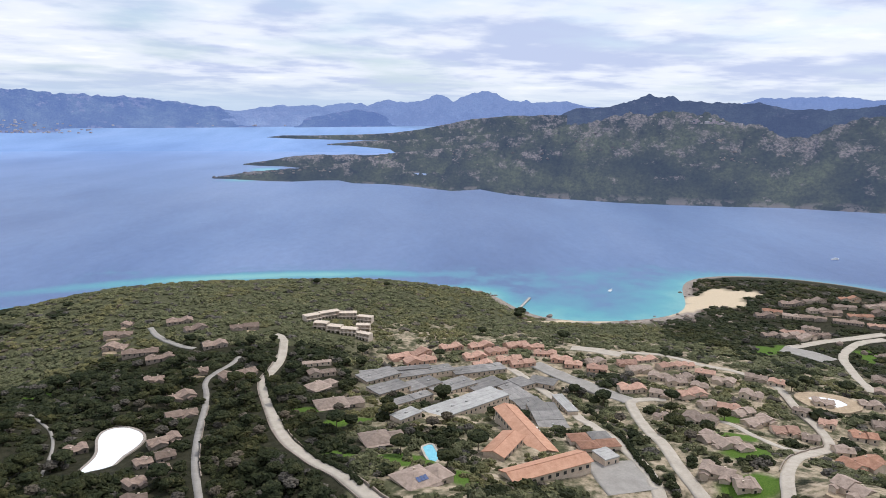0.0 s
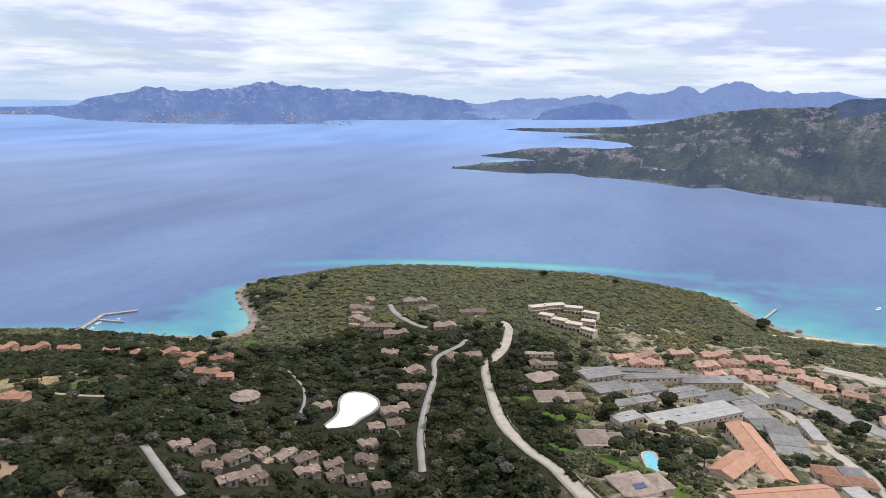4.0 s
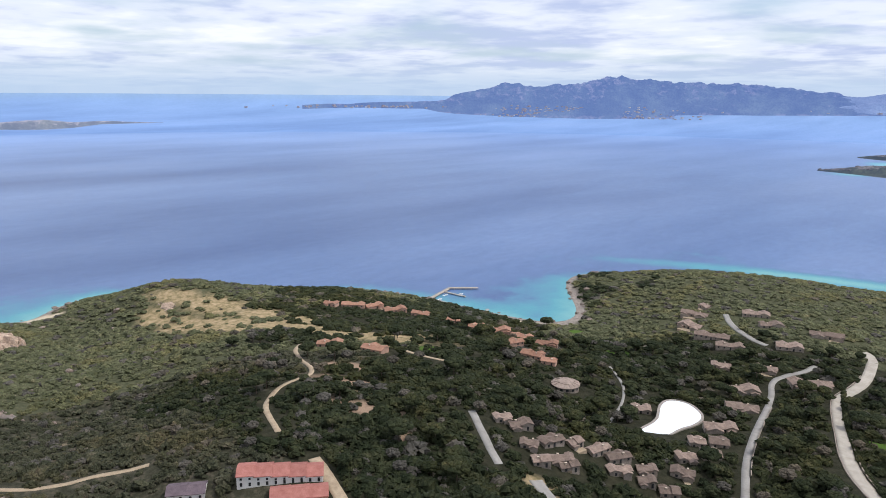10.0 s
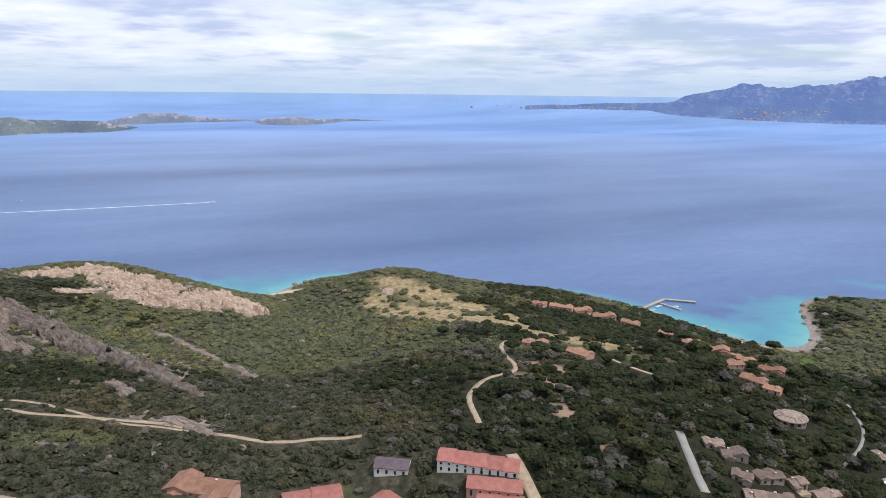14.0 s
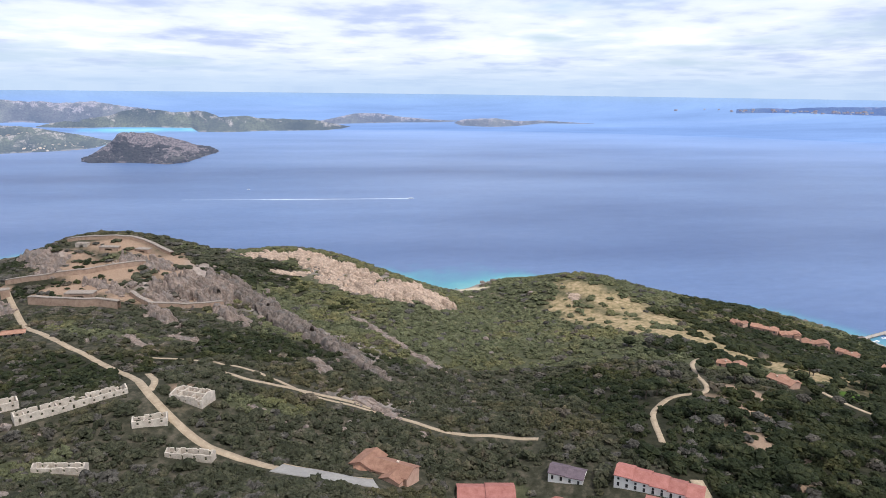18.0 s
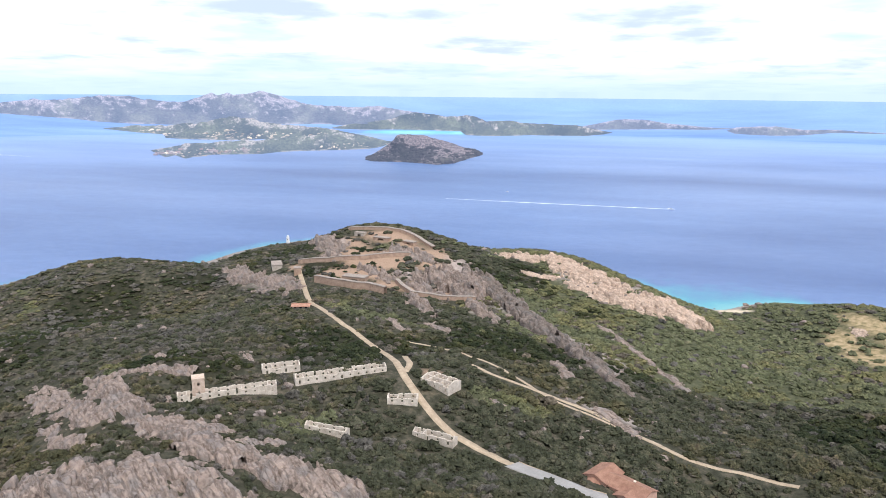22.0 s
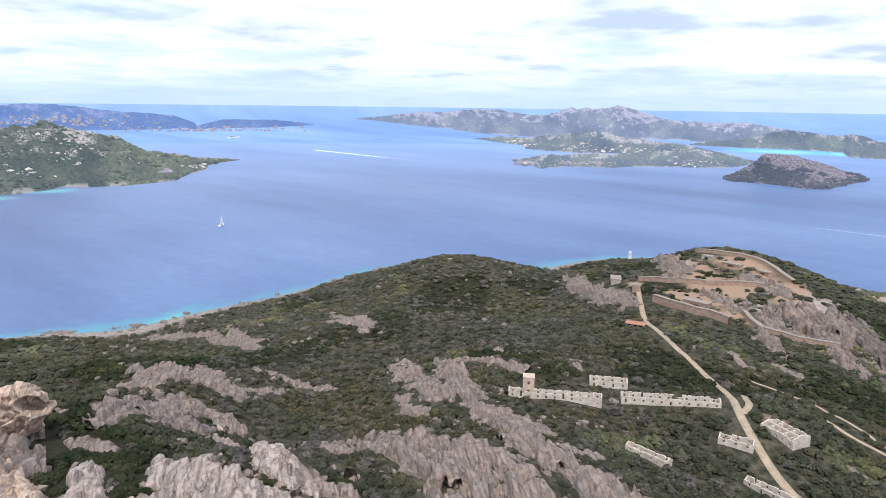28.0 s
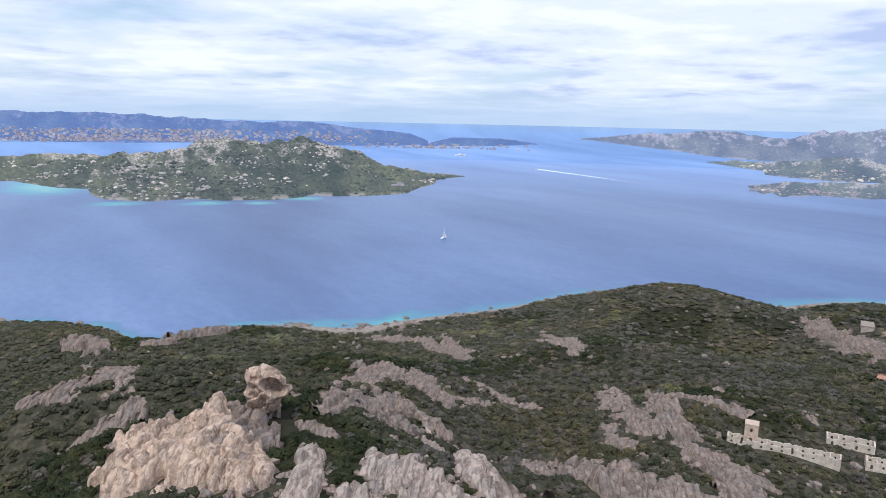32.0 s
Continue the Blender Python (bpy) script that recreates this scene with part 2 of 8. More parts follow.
M_GROUND, M_SEA = ground_material(), sea_material("sea_water", 0.16)
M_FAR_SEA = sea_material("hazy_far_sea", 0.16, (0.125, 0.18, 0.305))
# bluish base tones and the last tuple's emission paint the haze of distance
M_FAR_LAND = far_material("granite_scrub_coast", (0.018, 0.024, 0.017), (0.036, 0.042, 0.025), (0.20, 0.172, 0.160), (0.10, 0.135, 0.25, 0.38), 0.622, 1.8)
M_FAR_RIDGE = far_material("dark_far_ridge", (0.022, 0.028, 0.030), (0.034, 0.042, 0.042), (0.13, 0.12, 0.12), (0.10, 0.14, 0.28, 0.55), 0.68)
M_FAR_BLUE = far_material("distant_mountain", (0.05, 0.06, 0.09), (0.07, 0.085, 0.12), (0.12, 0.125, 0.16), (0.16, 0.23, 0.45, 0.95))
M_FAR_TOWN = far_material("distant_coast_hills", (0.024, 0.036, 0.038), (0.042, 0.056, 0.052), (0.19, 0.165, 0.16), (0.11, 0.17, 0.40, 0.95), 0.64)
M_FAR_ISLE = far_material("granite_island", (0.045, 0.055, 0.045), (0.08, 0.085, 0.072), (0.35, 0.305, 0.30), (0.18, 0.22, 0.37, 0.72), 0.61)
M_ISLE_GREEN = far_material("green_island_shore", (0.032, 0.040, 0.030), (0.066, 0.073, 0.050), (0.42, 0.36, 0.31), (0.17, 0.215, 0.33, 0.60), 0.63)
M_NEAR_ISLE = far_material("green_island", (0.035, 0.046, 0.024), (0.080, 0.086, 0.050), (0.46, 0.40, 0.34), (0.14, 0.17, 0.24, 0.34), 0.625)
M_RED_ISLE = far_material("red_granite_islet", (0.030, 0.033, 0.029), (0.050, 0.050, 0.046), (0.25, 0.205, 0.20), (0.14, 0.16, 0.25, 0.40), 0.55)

# ---- the land ----
def lattice(ix, iy, seed):
    h = (ix * 374761393 + iy * 668265263 + seed * 974634541) & 0xFFFFFFFF
    h = ((h ^ (h >> 13)) * 1274126177) & 0xFFFFFFFF
    return ((h ^ (h >> 16)) & 0xFFFF) / 65535.0


def vnoise(x, y, size, seed=1, octaves=3):
    """Smooth value noise, about 0 to 1."""
    x, y = np.asarray(x, float) / size, np.asarray(y, float) / size
    total, amp, norm = 0.0, 1.0, 0.0
    for o in range(octaves):
        ix, iy = np.floor(x).astype(np.int64), np.floor(y).astype(np.int64)
        fx, fy = x - ix, y - iy
        fx, fy = fx * fx * (3 - 2 * fx), fy * fy * (3 - 2 * fy)
        a, b = lattice(ix, iy, seed + o), lattice(ix + 1, iy, seed + o)
        c, d = lattice(ix, iy + 1, seed + o), lattice(ix + 1, iy + 1, seed + o)
        total = total + amp * ((a * (1 - fx) + b * fx) * (1 - fy) + (c * (1 - fx) + d * fx) * fy)
        norm += amp
        amp *= 0.5
        x, y = x * 2.03 + 17.0, y * 2.03 + 9.0
    return total / norm


HILLS = {}  # swells and hollows of the land: x, y, height, reach
HILLS["marina"] = [
    (-416, 584, 3.4, 110),
    (-451, 629, 3.4, 110),
    (-332, 427, -7.4, 87),
    (-410, 457, -2.2, 98),
    (-400, 487, -6.1, 101),
    (-255, 340, 14.1, 68),
    (-391, 380, 19.9, 87),
    (-209, 211, 32.1, 48),
    (-418, 467, -2.8, 100),
    (-433, 584, 0.8, 110),
    (-455, 635, 3.2, 110),
    (-344, 386, 12.1, 83),
    (-272, 263, 16.9, 60),
    (-508, 663, -5.9, 110),
    (-548, 738, 0.5, 110),
    (-455, 474, -0.1, 105),
    (-441, 530, -3.7, 110),
    (-506, 476, 1.5, 110),
    (-444, 522, -3.7, 110),
    (-480, 614, -4.8, 110),
    (-122, 146, 75.0, 42),
]
HILLS["resort"] = [
    (-397, 687, 18.6, 110),
    (-308, 690, 13.4, 110),
    (-257, 528, 15.2, 94),
    (-183, 524, 16.3, 89),
    (-191, 358, -8.3, 65),
    (-291, 473, -6.7, 89),
    (-126, 325, 24.7, 56),
    (-163, 242, 22.2, 47),
    (-193, 430, 9.2, 75),
    (-399, 822, -12.3, 110),
]
HILLS["peninsula"] = [
    (-229, 755, 13.6, 110),
    (-99, 596, -1.1, 97),
    (-137, 538, 4.4, 89),
    (-105, 388, 13.3, 64),
    (-42, 268, 39.0, 43),
    (-230, 893, -5.9, 110),
]
HILLS["terraces"] = [
    (-67, 788, 27.9, 110),
    (16, 826, 6.6, 110),
    (34, 799, 2.1, 110),
    (-47, 587, 3.4, 94),
    (54, 698, -1.2, 110),
    (2, 544, 15.9, 87),
    (-11, 376, 22.7, 60),
    (-79, 914, -11.7, 110),
    (50, 866, -5.1, 110),
    (0, 120, 107.5, 42),
    (0, 0, 101.8, 42),
]
HILLS["village"] = [
    (157, 694, 8.1, 110),
    (104, 680, 1.8, 110),
    (72, 611, 0.4, 98),
    (43, 312, 19.9, 50),
    (152, 496, 17.3, 83),
    (108, 336, 16.1, 57),
    (308, 890, 3.9, 110),
    (180, 696, 11.7, 110),
    (84, 732, -7.8, 110),
    (141, 752, -11.9, 110),
    (249, 791, -4.3, 110),
    (292, 910, -1.9, 110),
    (38, 217, 64.8, 42),
]
HILLS["outskirts"] = [
    (324, 630, -0.7, 110),
    (338, 560, 13.0, 105),
    (289, 791, 4.1, 110),
    (404, 873, 13.3, 110),
    (506, 791, 11.0, 110),
    (437, 695, 4.2, 110),
    (151, 336, 13.4, 59),
    (191, 303, 15.5, 57),
    (248, 435, 12.8, 80),
    (30, -709, 31.7, 110),
    (9, -221, 71.8, 42),
    (409, 976, -6.4, 110),
    (518, 952, -1.7, 110),
    (579, 910, -2.8, 110),
    (39, -854, 6.0, 110),
    (13, -853, -5.6, 110),
    (321, 383, 15.8, 80),
    (433, 250, 32.3, 80),
    (193, 230, 56.8, 48),
    (282, 103, 81.6, 48),
    (394, -69, 68.5, 64),
    (193, -230, 97.9, 48),
    (0, -150, 73.3, 42),
    (100, 0, 113.7, 42),
]
HILLS["outskirts_upper"] = [
    (0, -400, 22.1, 64),
    (104, -591, -22.6, 96),
    (386, -460, 9.9, 96),
    (606, 350, 2.6, 110),
    (689, -122, 4.0, 110),
    (350, 606, -5.4, 110),
]
HILLS["meadow_hill"] = [
    (-678, 170, 17.7, 56),
    (-621, 204, 16.5, 56),
    (-572, 265, 6.1, 56),
    (-483, 151, 0.8, 56),
    (-359, 125, 18.3, 61),
    (-298, 156, 17.9, 54),
    (-467, 210, 26.8, 56),
    (-617, 212, 20.4, 56),
    (-580, 261, 6.8, 56),
    (-215, 111, 41.1, 42),
    (-654, 172, 2.6, 56),
    (-564, 162, 4.7, 56),
    (-448, 174, -5.9, 56),
    (-395, 195, 7.4, 56),
    (-277, 72, 14.5, 46),
    (-293, 152, 14.2, 53),
    (-721, 336, 1.4, 110),
    (-796, 245, -0.6, 110),
    (-799, 225, -1.1, 110),
    (-730, 367, -1.5, 110),
]
HILLS["red_houses"] = [
    (-561, 343, 2.4, 56),
    (-538, 398, 5.2, 107),
    (-515, 437, 4.7, 108),
    (-354, 219, 16.3, 67),
    (-376, 279, 9.0, 75),
    (-515, 422, 6.4, 106),
    (-543, 334, 13.0, 56),
    (-243, 166, 6.4, 47),
    (-568, 505, 0.1, 110),
    (-598, 444, -6.8, 110),
    (-87, 50, 89.8, 42),
]
HILLS["cove_valley"] = [
    (-698, 137, -0.2, 56),
    (-598, 131, -13.5, 56),
    (-284, 47, 15.5, 46),
    (-625, 33, 19.9, 56),
    (-607, 75, 19.8, 56),
    (-525, 21, 10.2, 56),
    (-258, 11, 5.7, 42),
    (-645, 152, -19.4, 56),
    (-634, 103, -7.6, 56),
    (-532, 107, 5.2, 56),
    (-465, 112, 14.0, 56),
    (-420, 9, 12.6, 62),
    (-698, 4, 9.1, 56),
    (-632, 84, 7.3, 56),
    (-503, 82, 1.8, 56),
    (-321, -4, 18.4, 51),
    (-250, 15, 10.1, 42),
    (-657, 37, 0.2, 56),
    (-547, 50, 0.3, 56),
    (-802, 193, -1.6, 110),
    (-759, 162, 1.3, 56),
    (-758, 137, -2.1, 56),
    (-884, 50, 0.2, 110),
    (-845, 76, 0.2, 110),
]
HILLS["cove_valley_upper"] = [
    (-944, 5, 0.2, 110),
    (-739, 130, -2.6, 56),
    (-750, 158, 3.6, 56),
    (-775, 190, 2.1, 110),
    (-170, 0, 74.0, 42),
]
HILLS["fort_slope"] = [
    (-694, -26, 6.9, 62),
    (-374, -18, 22.2, 60),
    (-650, -157, 25.7, 62),
    (-595, -106, 12.4, 62),
    (-542, -107, -8.2, 62),
    (-503, -161, 28.0, 62),
    (-569, -162, 5.9, 62),
    (-489, -48, 17.4, 62),
    (-721, -45, 25.0, 62),
    (-736, -94, 20.7, 62),
    (-288, -83, 51.7, 48),
    (-230, -24, 19.7, 42),
    (-664, -107, -13.3, 62),
    (-656, -211, 29.5, 62),
    (-621, -120, 17.3, 62),
    (-587, -139, 12.7, 62),
    (-548, -71, 11.6, 62),
    (-624, -34, -3.6, 62),
    (-447, -21, 1.9, 62),
    (-383, -51, 7.1, 62),
    (-406, -88, 7.5, 62),
    (-416, -135, 18.6, 62),
    (-1044, -133, -2.2, 110),
    (-1221, -293, -1.6, 110),
]
HILLS["fort_west"] = [
    (-661, -250, 42.4, 62),
    (-543, -248, 38.2, 62),
    (-386, -167, 17.5, 62),
    (-328, -181, 28.4, 60),
    (-610, -207, -18.1, 62),
    (-835, -387, 9.3, 110),
    (-847, -413, 4.4, 110),
    (-863, -370, 9.1, 110),
    (-873, -417, 2.0, 110),
    (-574, -430, 9.8, 62),
    (-592, -362, 27.1, 62),
    (-608, -307, 1.7, 62),
    (-399, -246, 28.2, 62),
    (-259, -150, 13.0, 48),
    (-185, -91, 54.4, 42),
    (-274, -203, 14.5, 55),
    (-1163, -484, -0.6, 110),
    (-912, -485, -7.1, 110),
    (-852, -568, 0.6, 110),
    (-932, -480, -8.3, 110),
    (-87, -50, 68.5, 42),
]
HILLS["north_hill"] = [
    (-557, -485, 33.8, 62),
    (-492, -612, 2.0, 110),
    (-586, -613, 7.9, 110),
    (-382, -327, 20.4, 62),
    (-324, -368, 16.9, 78),
    (-141, -136, 48.3, 42),
    (-206, -180, 47.9, 44),
    (-362, -611, 8.3, 110),
    (-450, -596, 6.8, 110),
    (-563, -608, 8.2, 110),
    (-268, -322, 23.0, 67),
    (-101, -165, 30.2, 42),
    (-357, -618, 6.6, 110),
    (-429, -604, 5.5, 110),
    (-341, -403, 17.3, 84),
    (-259, -222, 22.8, 55),
    (-545, -690, -4.6, 110),
    (-629, -682, -2.6, 110),
    (-808, -681, 0.1, 110),
    (-422, -651, -8.2, 110),
    (-578, -668, -1.4, 110),
    (-789, -697, -1.7, 110),
    (-388, -658, -7.4, 110),
    (-481, -655, -8.5, 110),
]
HILLS["north_hill_upper"] = [
    (-45, -78, 64.0, 42),
]
HILLS["north_shore"] = [
    (-131, -270, 41.3, 48),
    (-121, -405, 50.3, 68),
    (-73, -239, 61.1, 42),
    (-60, -215, 18.9, 42),
    (-33, -208, -3.7, 42),
    (-26, -603, 30.7, 97),
    (-111, -657, 14.8, 107),
    (-207, -635, 3.1, 107),
    (-281, -625, 2.4, 110),
    (-186, -334, 21.7, 61),
    (-133, -333, 19.3, 57),
    (-0, -381, 43.2, 61),
    (-16, -171, 12.4, 42),
    (-77, -138, 43.4, 42),
    (-293, -651, 2.7, 110),
    (-218, -715, 2.4, 110),
    (-58, -770, -25.7, 110),
    (-177, -735, -5.3, 110),
    (-291, -692, -3.2, 110),
    (-154, -423, -10.7, 72),
    (-222, -611, -6.7, 104),
]
HILLS["inlet"] = [(-72, -650, -16, 40), (-55, -700, -8, 45), (-120, -690, -5, 38), (-240, -170, -7, 13)]
HILLS["outer_shore"] = [(-476, 733, -11, 42), (-424, 765, -11, 42), (-369, 793, -11, 42), (-313, 816, -11, 42), (-255, 836, -11, 42), (-196, 852, -11, 42), (-136, 864, -11, 42), (-76, 871, -11, 42), (-15, 874, -11, 42)]


def swell(x, y):
    """Smooth height of the land over the sea, before rocks and grain."""
    x, y = np.asarray(x, float), np.asarray(y, float)
    z = np.full(x.shape, -10.0)
    for hills in HILLS.values():
        for hx, hy, hz, reach in hills:
            z = z + hz * np.exp(-((x - hx) ** 2 + (y - hy) ** 2) / (2.0 * reach * reach))
    return z


def spread(x, y, blobs, edge=0.35):
    """1 inside any of the ellipses (x, y, half length, half width, turn), falling to 0 over their ragged edge."""
    out = np.zeros(np.shape(x))
    ragged = (vnoise(x, y, 14, 5) - 0.5) * 1.1
    for bx, by, ra, rb, turn in blobs:
        c, s = math.cos(radians(turn)), math.sin(radians(turn))
        u, v = ((x - bx) * c + (y - by) * s) / ra, (-(x - bx) * s + (y - by) * c) / rb
        d = np.sqrt(u * u + v * v) + ragged
        out = np.maximum(out, np.clip((1 + edge - d) / (2 * edge), 0, 1))
    return out


def polar(az, r):
    return r * math.sin(radians(az)), r * math.cos(radians(az))


# bare granite, by area: x, y, half length, half width, turn
ROCKS_FORT = [(-574, -112, 26, 16, 20), (-544, -95, 22, 14, 60), (-517, -64, 22, 13, 45), (-492, -45, 20, 12, 45), (-464, -14, 22, 13, 50), (-440, 10, 22, 13, 50), (-400, 15, 18, 12, 40),
              (-522, -50, 16, 10, 40), (-487, -28, 16, 9, 40), (-533, -145, 20, 9, 80), (-492, -87, 14, 8, 40), (-537, -282, 24, 12, 60), (-517, -256, 14, 8, 60), (-319, 14, 20, 6, 70), (-640, 0, 42, 22, 70), (-615, 45, 40, 16, 75), (-665, 80, 22, 12, 80), (-451, -158, 8, 5, 0), (-600, -240, 16, 10, 40)]
ROCKS_NEAR = [(-160, -148, 14, 11, 63), (-162, -116, 18, 13, 63), (-160, -132, 12, 9, 63), (-203, -125, 34, 8, 63), (-192, -88, 22, 8, 60), (-244, -190, 24, 12, 60), (-222, -185, 14, 8, 60), (-208, -172, 13, 8, 60), (-181, -154, 12, 7, 60), (-225, -203, 10, 6, 60),
              (-112, -152, 12, 6, 70), (-135, -170, 14, 7, 66), (-150, -215, 12, 6, 66)]
ROCKS_WEST = [(-30, -172, 16, 10, 70), (-44, -200, 14, 9, 70), (-20, -163, 14, 8, 80), (-36, -160, 12, 9, 70), (-54, -148, 12, 8, 70), (-72, -146, 16, 9, 72), (-86, -132, 14, 8, 60), (-100, -245, 20, 10, 70), (-125, -275, 22, 12, 65), (-156, -300, 24, 12, 65), (-167, -335, 16, 9, 65),
              (-15, -350, 22, 6, 60), (0, -342, 12, 6, 60), (-107, -640, 26, 10, 0), (-150, -690, 20, 8, 0), (-30, -628, 18, 9, 0), (-5, -520, 16, 9, 0), (-6, -390, 14, 7, 40), (-141, -245, 14, 7, 60)]
ROCKS = ROCKS_FORT + ROCKS_NEAR + ROCKS_WEST
MEADOWS = [(-492, 222, 34, 14, 30), (-460, 240, 30, 12, 40), (-430, 258, 26, 12, 40), (-400, 280, 28, 10, 40), (-368, 292, 22, 10, 30), (-583, 216, 30, 14, 27), (-540, 236, 36, 17, 27), (-495, 255, 34, 17, 27), (-468, 268, 26, 14, 27), (-384, 288, 46, 15, 45), (-560, 192, 30, 12, 10), (-475, 212, 26, 9, 15), (-319, 209, 9, 3, 70), (-277, 186, 12, 3, 35), (-240, 172, 9, 3, 20), (-525, 198, 42, 14, 10), (-470, 226, 36, 15, 20), (-436, 262, 30, 12, 40), (-160, 200, 8, 5, 0)]
EARTH = [(-560, -130, 26, 14, 30), (-520, -120, 30, 9, 75), (-530, -195, 34, 12, 80), (-585, -165, 20, 12, 60), (-610, -190, 30, 14, 75), (-575, -215, 24, 10, 70), (-600, -225, 18, 10, 60), (-508, -150, 20, 8, 80), (-556, -262, 10, 5, 60), (-300, -70, 12, 5, 40), (-323, 216, 18, 8, 30), (-290, 198, 20, 8, 30), (-250, 180, 20, 8, 20), (-226, 175, 14, 6, 10), (-575, -140, 40, 26, 70), (-560, -185, 40, 20, 75)]
LAWNS = [(-22, 312, 14, 12, 0), (8, 290, 9, 12, 10), (-84, 390, 9, 6, 0), (-56, 372, 16, 6, 30), (-31, 347, 12, 6, 30), (161, 338, 16, 12, 40), (165, 369, 12, 8, 0), (146, 298, 14, 10, 0), (184, 406, 12, 8, 0), (291, 594, 26, 13, 30), (379, 597, 24, 12, 50), (-53, 318, 10, 8, 0), (-338, 294, 9, 7, 0), (-280, 433, 15, 7, 30), (-345, 472, 14, 6, 30)]
SANDS = [(289, 791, 18, 12, 40), (334, 800, 34, 16, 0), (285, 760, 30, 12, 30), (300, 778, 44, 20, 45), (320, 812, 24, 14, 40), (318, 770, 22, 26, 0), (262, 752, 34, 8, 52), (125, 690, 60, 5, 20), (-695, 136, 16, 8, 80), (-405, 458, 22, 4, 40), (190, 712, 50, 5, 30)]


# sandy-bottomed bays, bright through the water
BAYS = [(150, 760, 170, 90, 30), (250, 820, 100, 90, 0), (40, 790, 90, 60, 60), (-430, 500, 75, 45, 50), (-395, 520, 45, 60, 20), (-690, 130, 60, 26, 80), (-745, 150, 90, 45, 70), (-460, 560, 40, 40, 0), (-300, -615, 40, 9, 40), (330, 860, 60, 40, 20), (-150, 800, 260, 26, 170), (150, 880, 120, 50, 20), (-400, 790, 120, 35, 28), (-200, 865, 160, 35, 10), (0, 890, 140, 40, 0)]


# lagoons of the far islands: heading, half width, elevation, half height in degrees
FAR_BAYS = [(-105.5, 3.6, -3.30, 0.16), (-101.5, 1.6, -3.3, 0.14), (-107.4, 0.9, -4.25, 0.14), (180.5, 2.6, -5.5, 0.5), (-168.5, 1.6, -6.98, 0.12), (-161.0, 1.5, -6.66, 0.12), (-175.0, 2.0, -6.85, 0.12), (-164.5, 1.2, -7.0, 0.10), (-15.2, 1.2, -4.78, 0.12), (-17.0, 1.4, -5.58, 0.12), (-16, 15, -13.3, 0.32)]


def ground(x, y):
    """Height of the ground as built."""
    x, y = np.asarray(x, float), np.asarray(y, float)
    z = swell(x, y)
    rocky = spread(x, y, ROCKS) if ROCKS else np.zeros(x.shape)
    z = z + (vnoise(x, y, 22, 11, 3) - 0.5) * 2.4 * np.clip(z / 6, 0, 1)
    ridge = 1 - np.abs(2 * vnoise(x * 0.8 + y * 0.6, y * 0.8 - x * 0.6, 13, 21, 4) - 1)
    z = z + rocky * (ridge * 2.6 - 1.0)
    return z


def sheet(name, verts, faces, material, smooth=True, parent=None):
    me = bpy.data.meshes.new(name)
    me.from_pydata(verts, [], faces)
    if smooth:
        me.polygons.foreach_set("use_smooth", np.ones(len(me.polygons), dtype=bool))
    me.materials.append(material)
    ob = new(name, me)
    ob.parent = parent
    return ob


def quads(rows, cols, wrap=False):
    i, j = np.meshgrid(np.arange(rows - 1), np.arange(cols if wrap else cols - 1), indexing="ij")
    k = (j + 1) % cols
    return np.stack([i * cols + j, i * cols + k, (i + 1) * cols + k, (i + 1) * cols + j], -1).reshape(-1, 4)


def attribute(ob, name, values):
    a = ob.data.attributes.new(name, "FLOAT", "POINT")
    a.data.foreach_set("value", np.asarray(values, np.float32).ravel())


def zones(x, y, jitter=0.0):
    """Where scrub is coloured lighter for patches of sun, and where dark evergreen wood grows."""
    r = np.hypot(x, y)
    head = np.degrees(np.arctan2(x, y))
    head = np.where(head > 100, head - 360, head)
    zone = head + (vnoise(x, y, 70, 58, 3) - 0.5) * 34 + jitter
    light = ((head > -9) & (r < 640) & (vnoise(x, y, 18, 31, 2) > 0.37)) | ((zone > -96) & (zone < -58) & (r > 430)) | ((zone > -40) & (head < 18) & (r > 545 + 3 * (zone - head))) | ((vnoise(x, y, 60, 91, 3) > 0.77) & (head < -62))
    wood = ((zone > -62) & (head < 60) | (vnoise(x, y, 70, 66, 2) > 0.60)) & ~light
    return light, wood, zone


def build_ground():
    radii = np.concatenate([np.linspace(0.02, 120, 25), np.geomspace(124, 1050, 330)])
    heads = np.radians(np.arange(0, 360, 0.4))
    r, a = np.meshgrid(radii, heads, indexing="ij")
    x, y = r * np.sin(a), r * np.cos(a)
    z = ground(x, y)
    z = np.where(r > 1040, -14, z)
    ob = sheet("ground", np.stack([x, y, z], -1).reshape(-1, 3), quads(len(radii), len(heads), True).tolist(), M_GROUND)
    tide = np.clip((2.0 - z) / 1.0, 0, 1) * 0.85
    attribute(ob, "rock", np.maximum(0.8 * spread(x, y, ROCKS_FORT), tide))
    head = np.degrees(np.arctan2(x, y))
    light_, wood_, _ = zones(x, y)
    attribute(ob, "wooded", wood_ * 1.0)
    attribute(ob, "sunny_scrub", light_ * 1.0)
    attribute(ob, "earth", spread(x, y, EARTH))
    attribute(ob, "yards", np.clip((head + 9) / 5, 0, 1) * (head < 60) * np.clip((650 - r) / 50, 0, 1))
    attribute(ob, "meadow", spread(x, y, MEADOWS) if MEADOWS else 0 * x)
    attribute(ob, "lawn", spread(x, y, LAWNS, 0.15) if LAWNS else 0 * x)
    shore = np.clip((3.0 - z) / 2.0, 0, 1) * np.clip(z + 3, 0, 1)
    attribute(ob, "sand", np.maximum(spread(x, y, SANDS, 0.15) if SANDS else 0 * x, 0.0 * shore))
    return tagged(ob, "dry scrub-covered granite headland sloping to the sea", "ground", kind="structure")


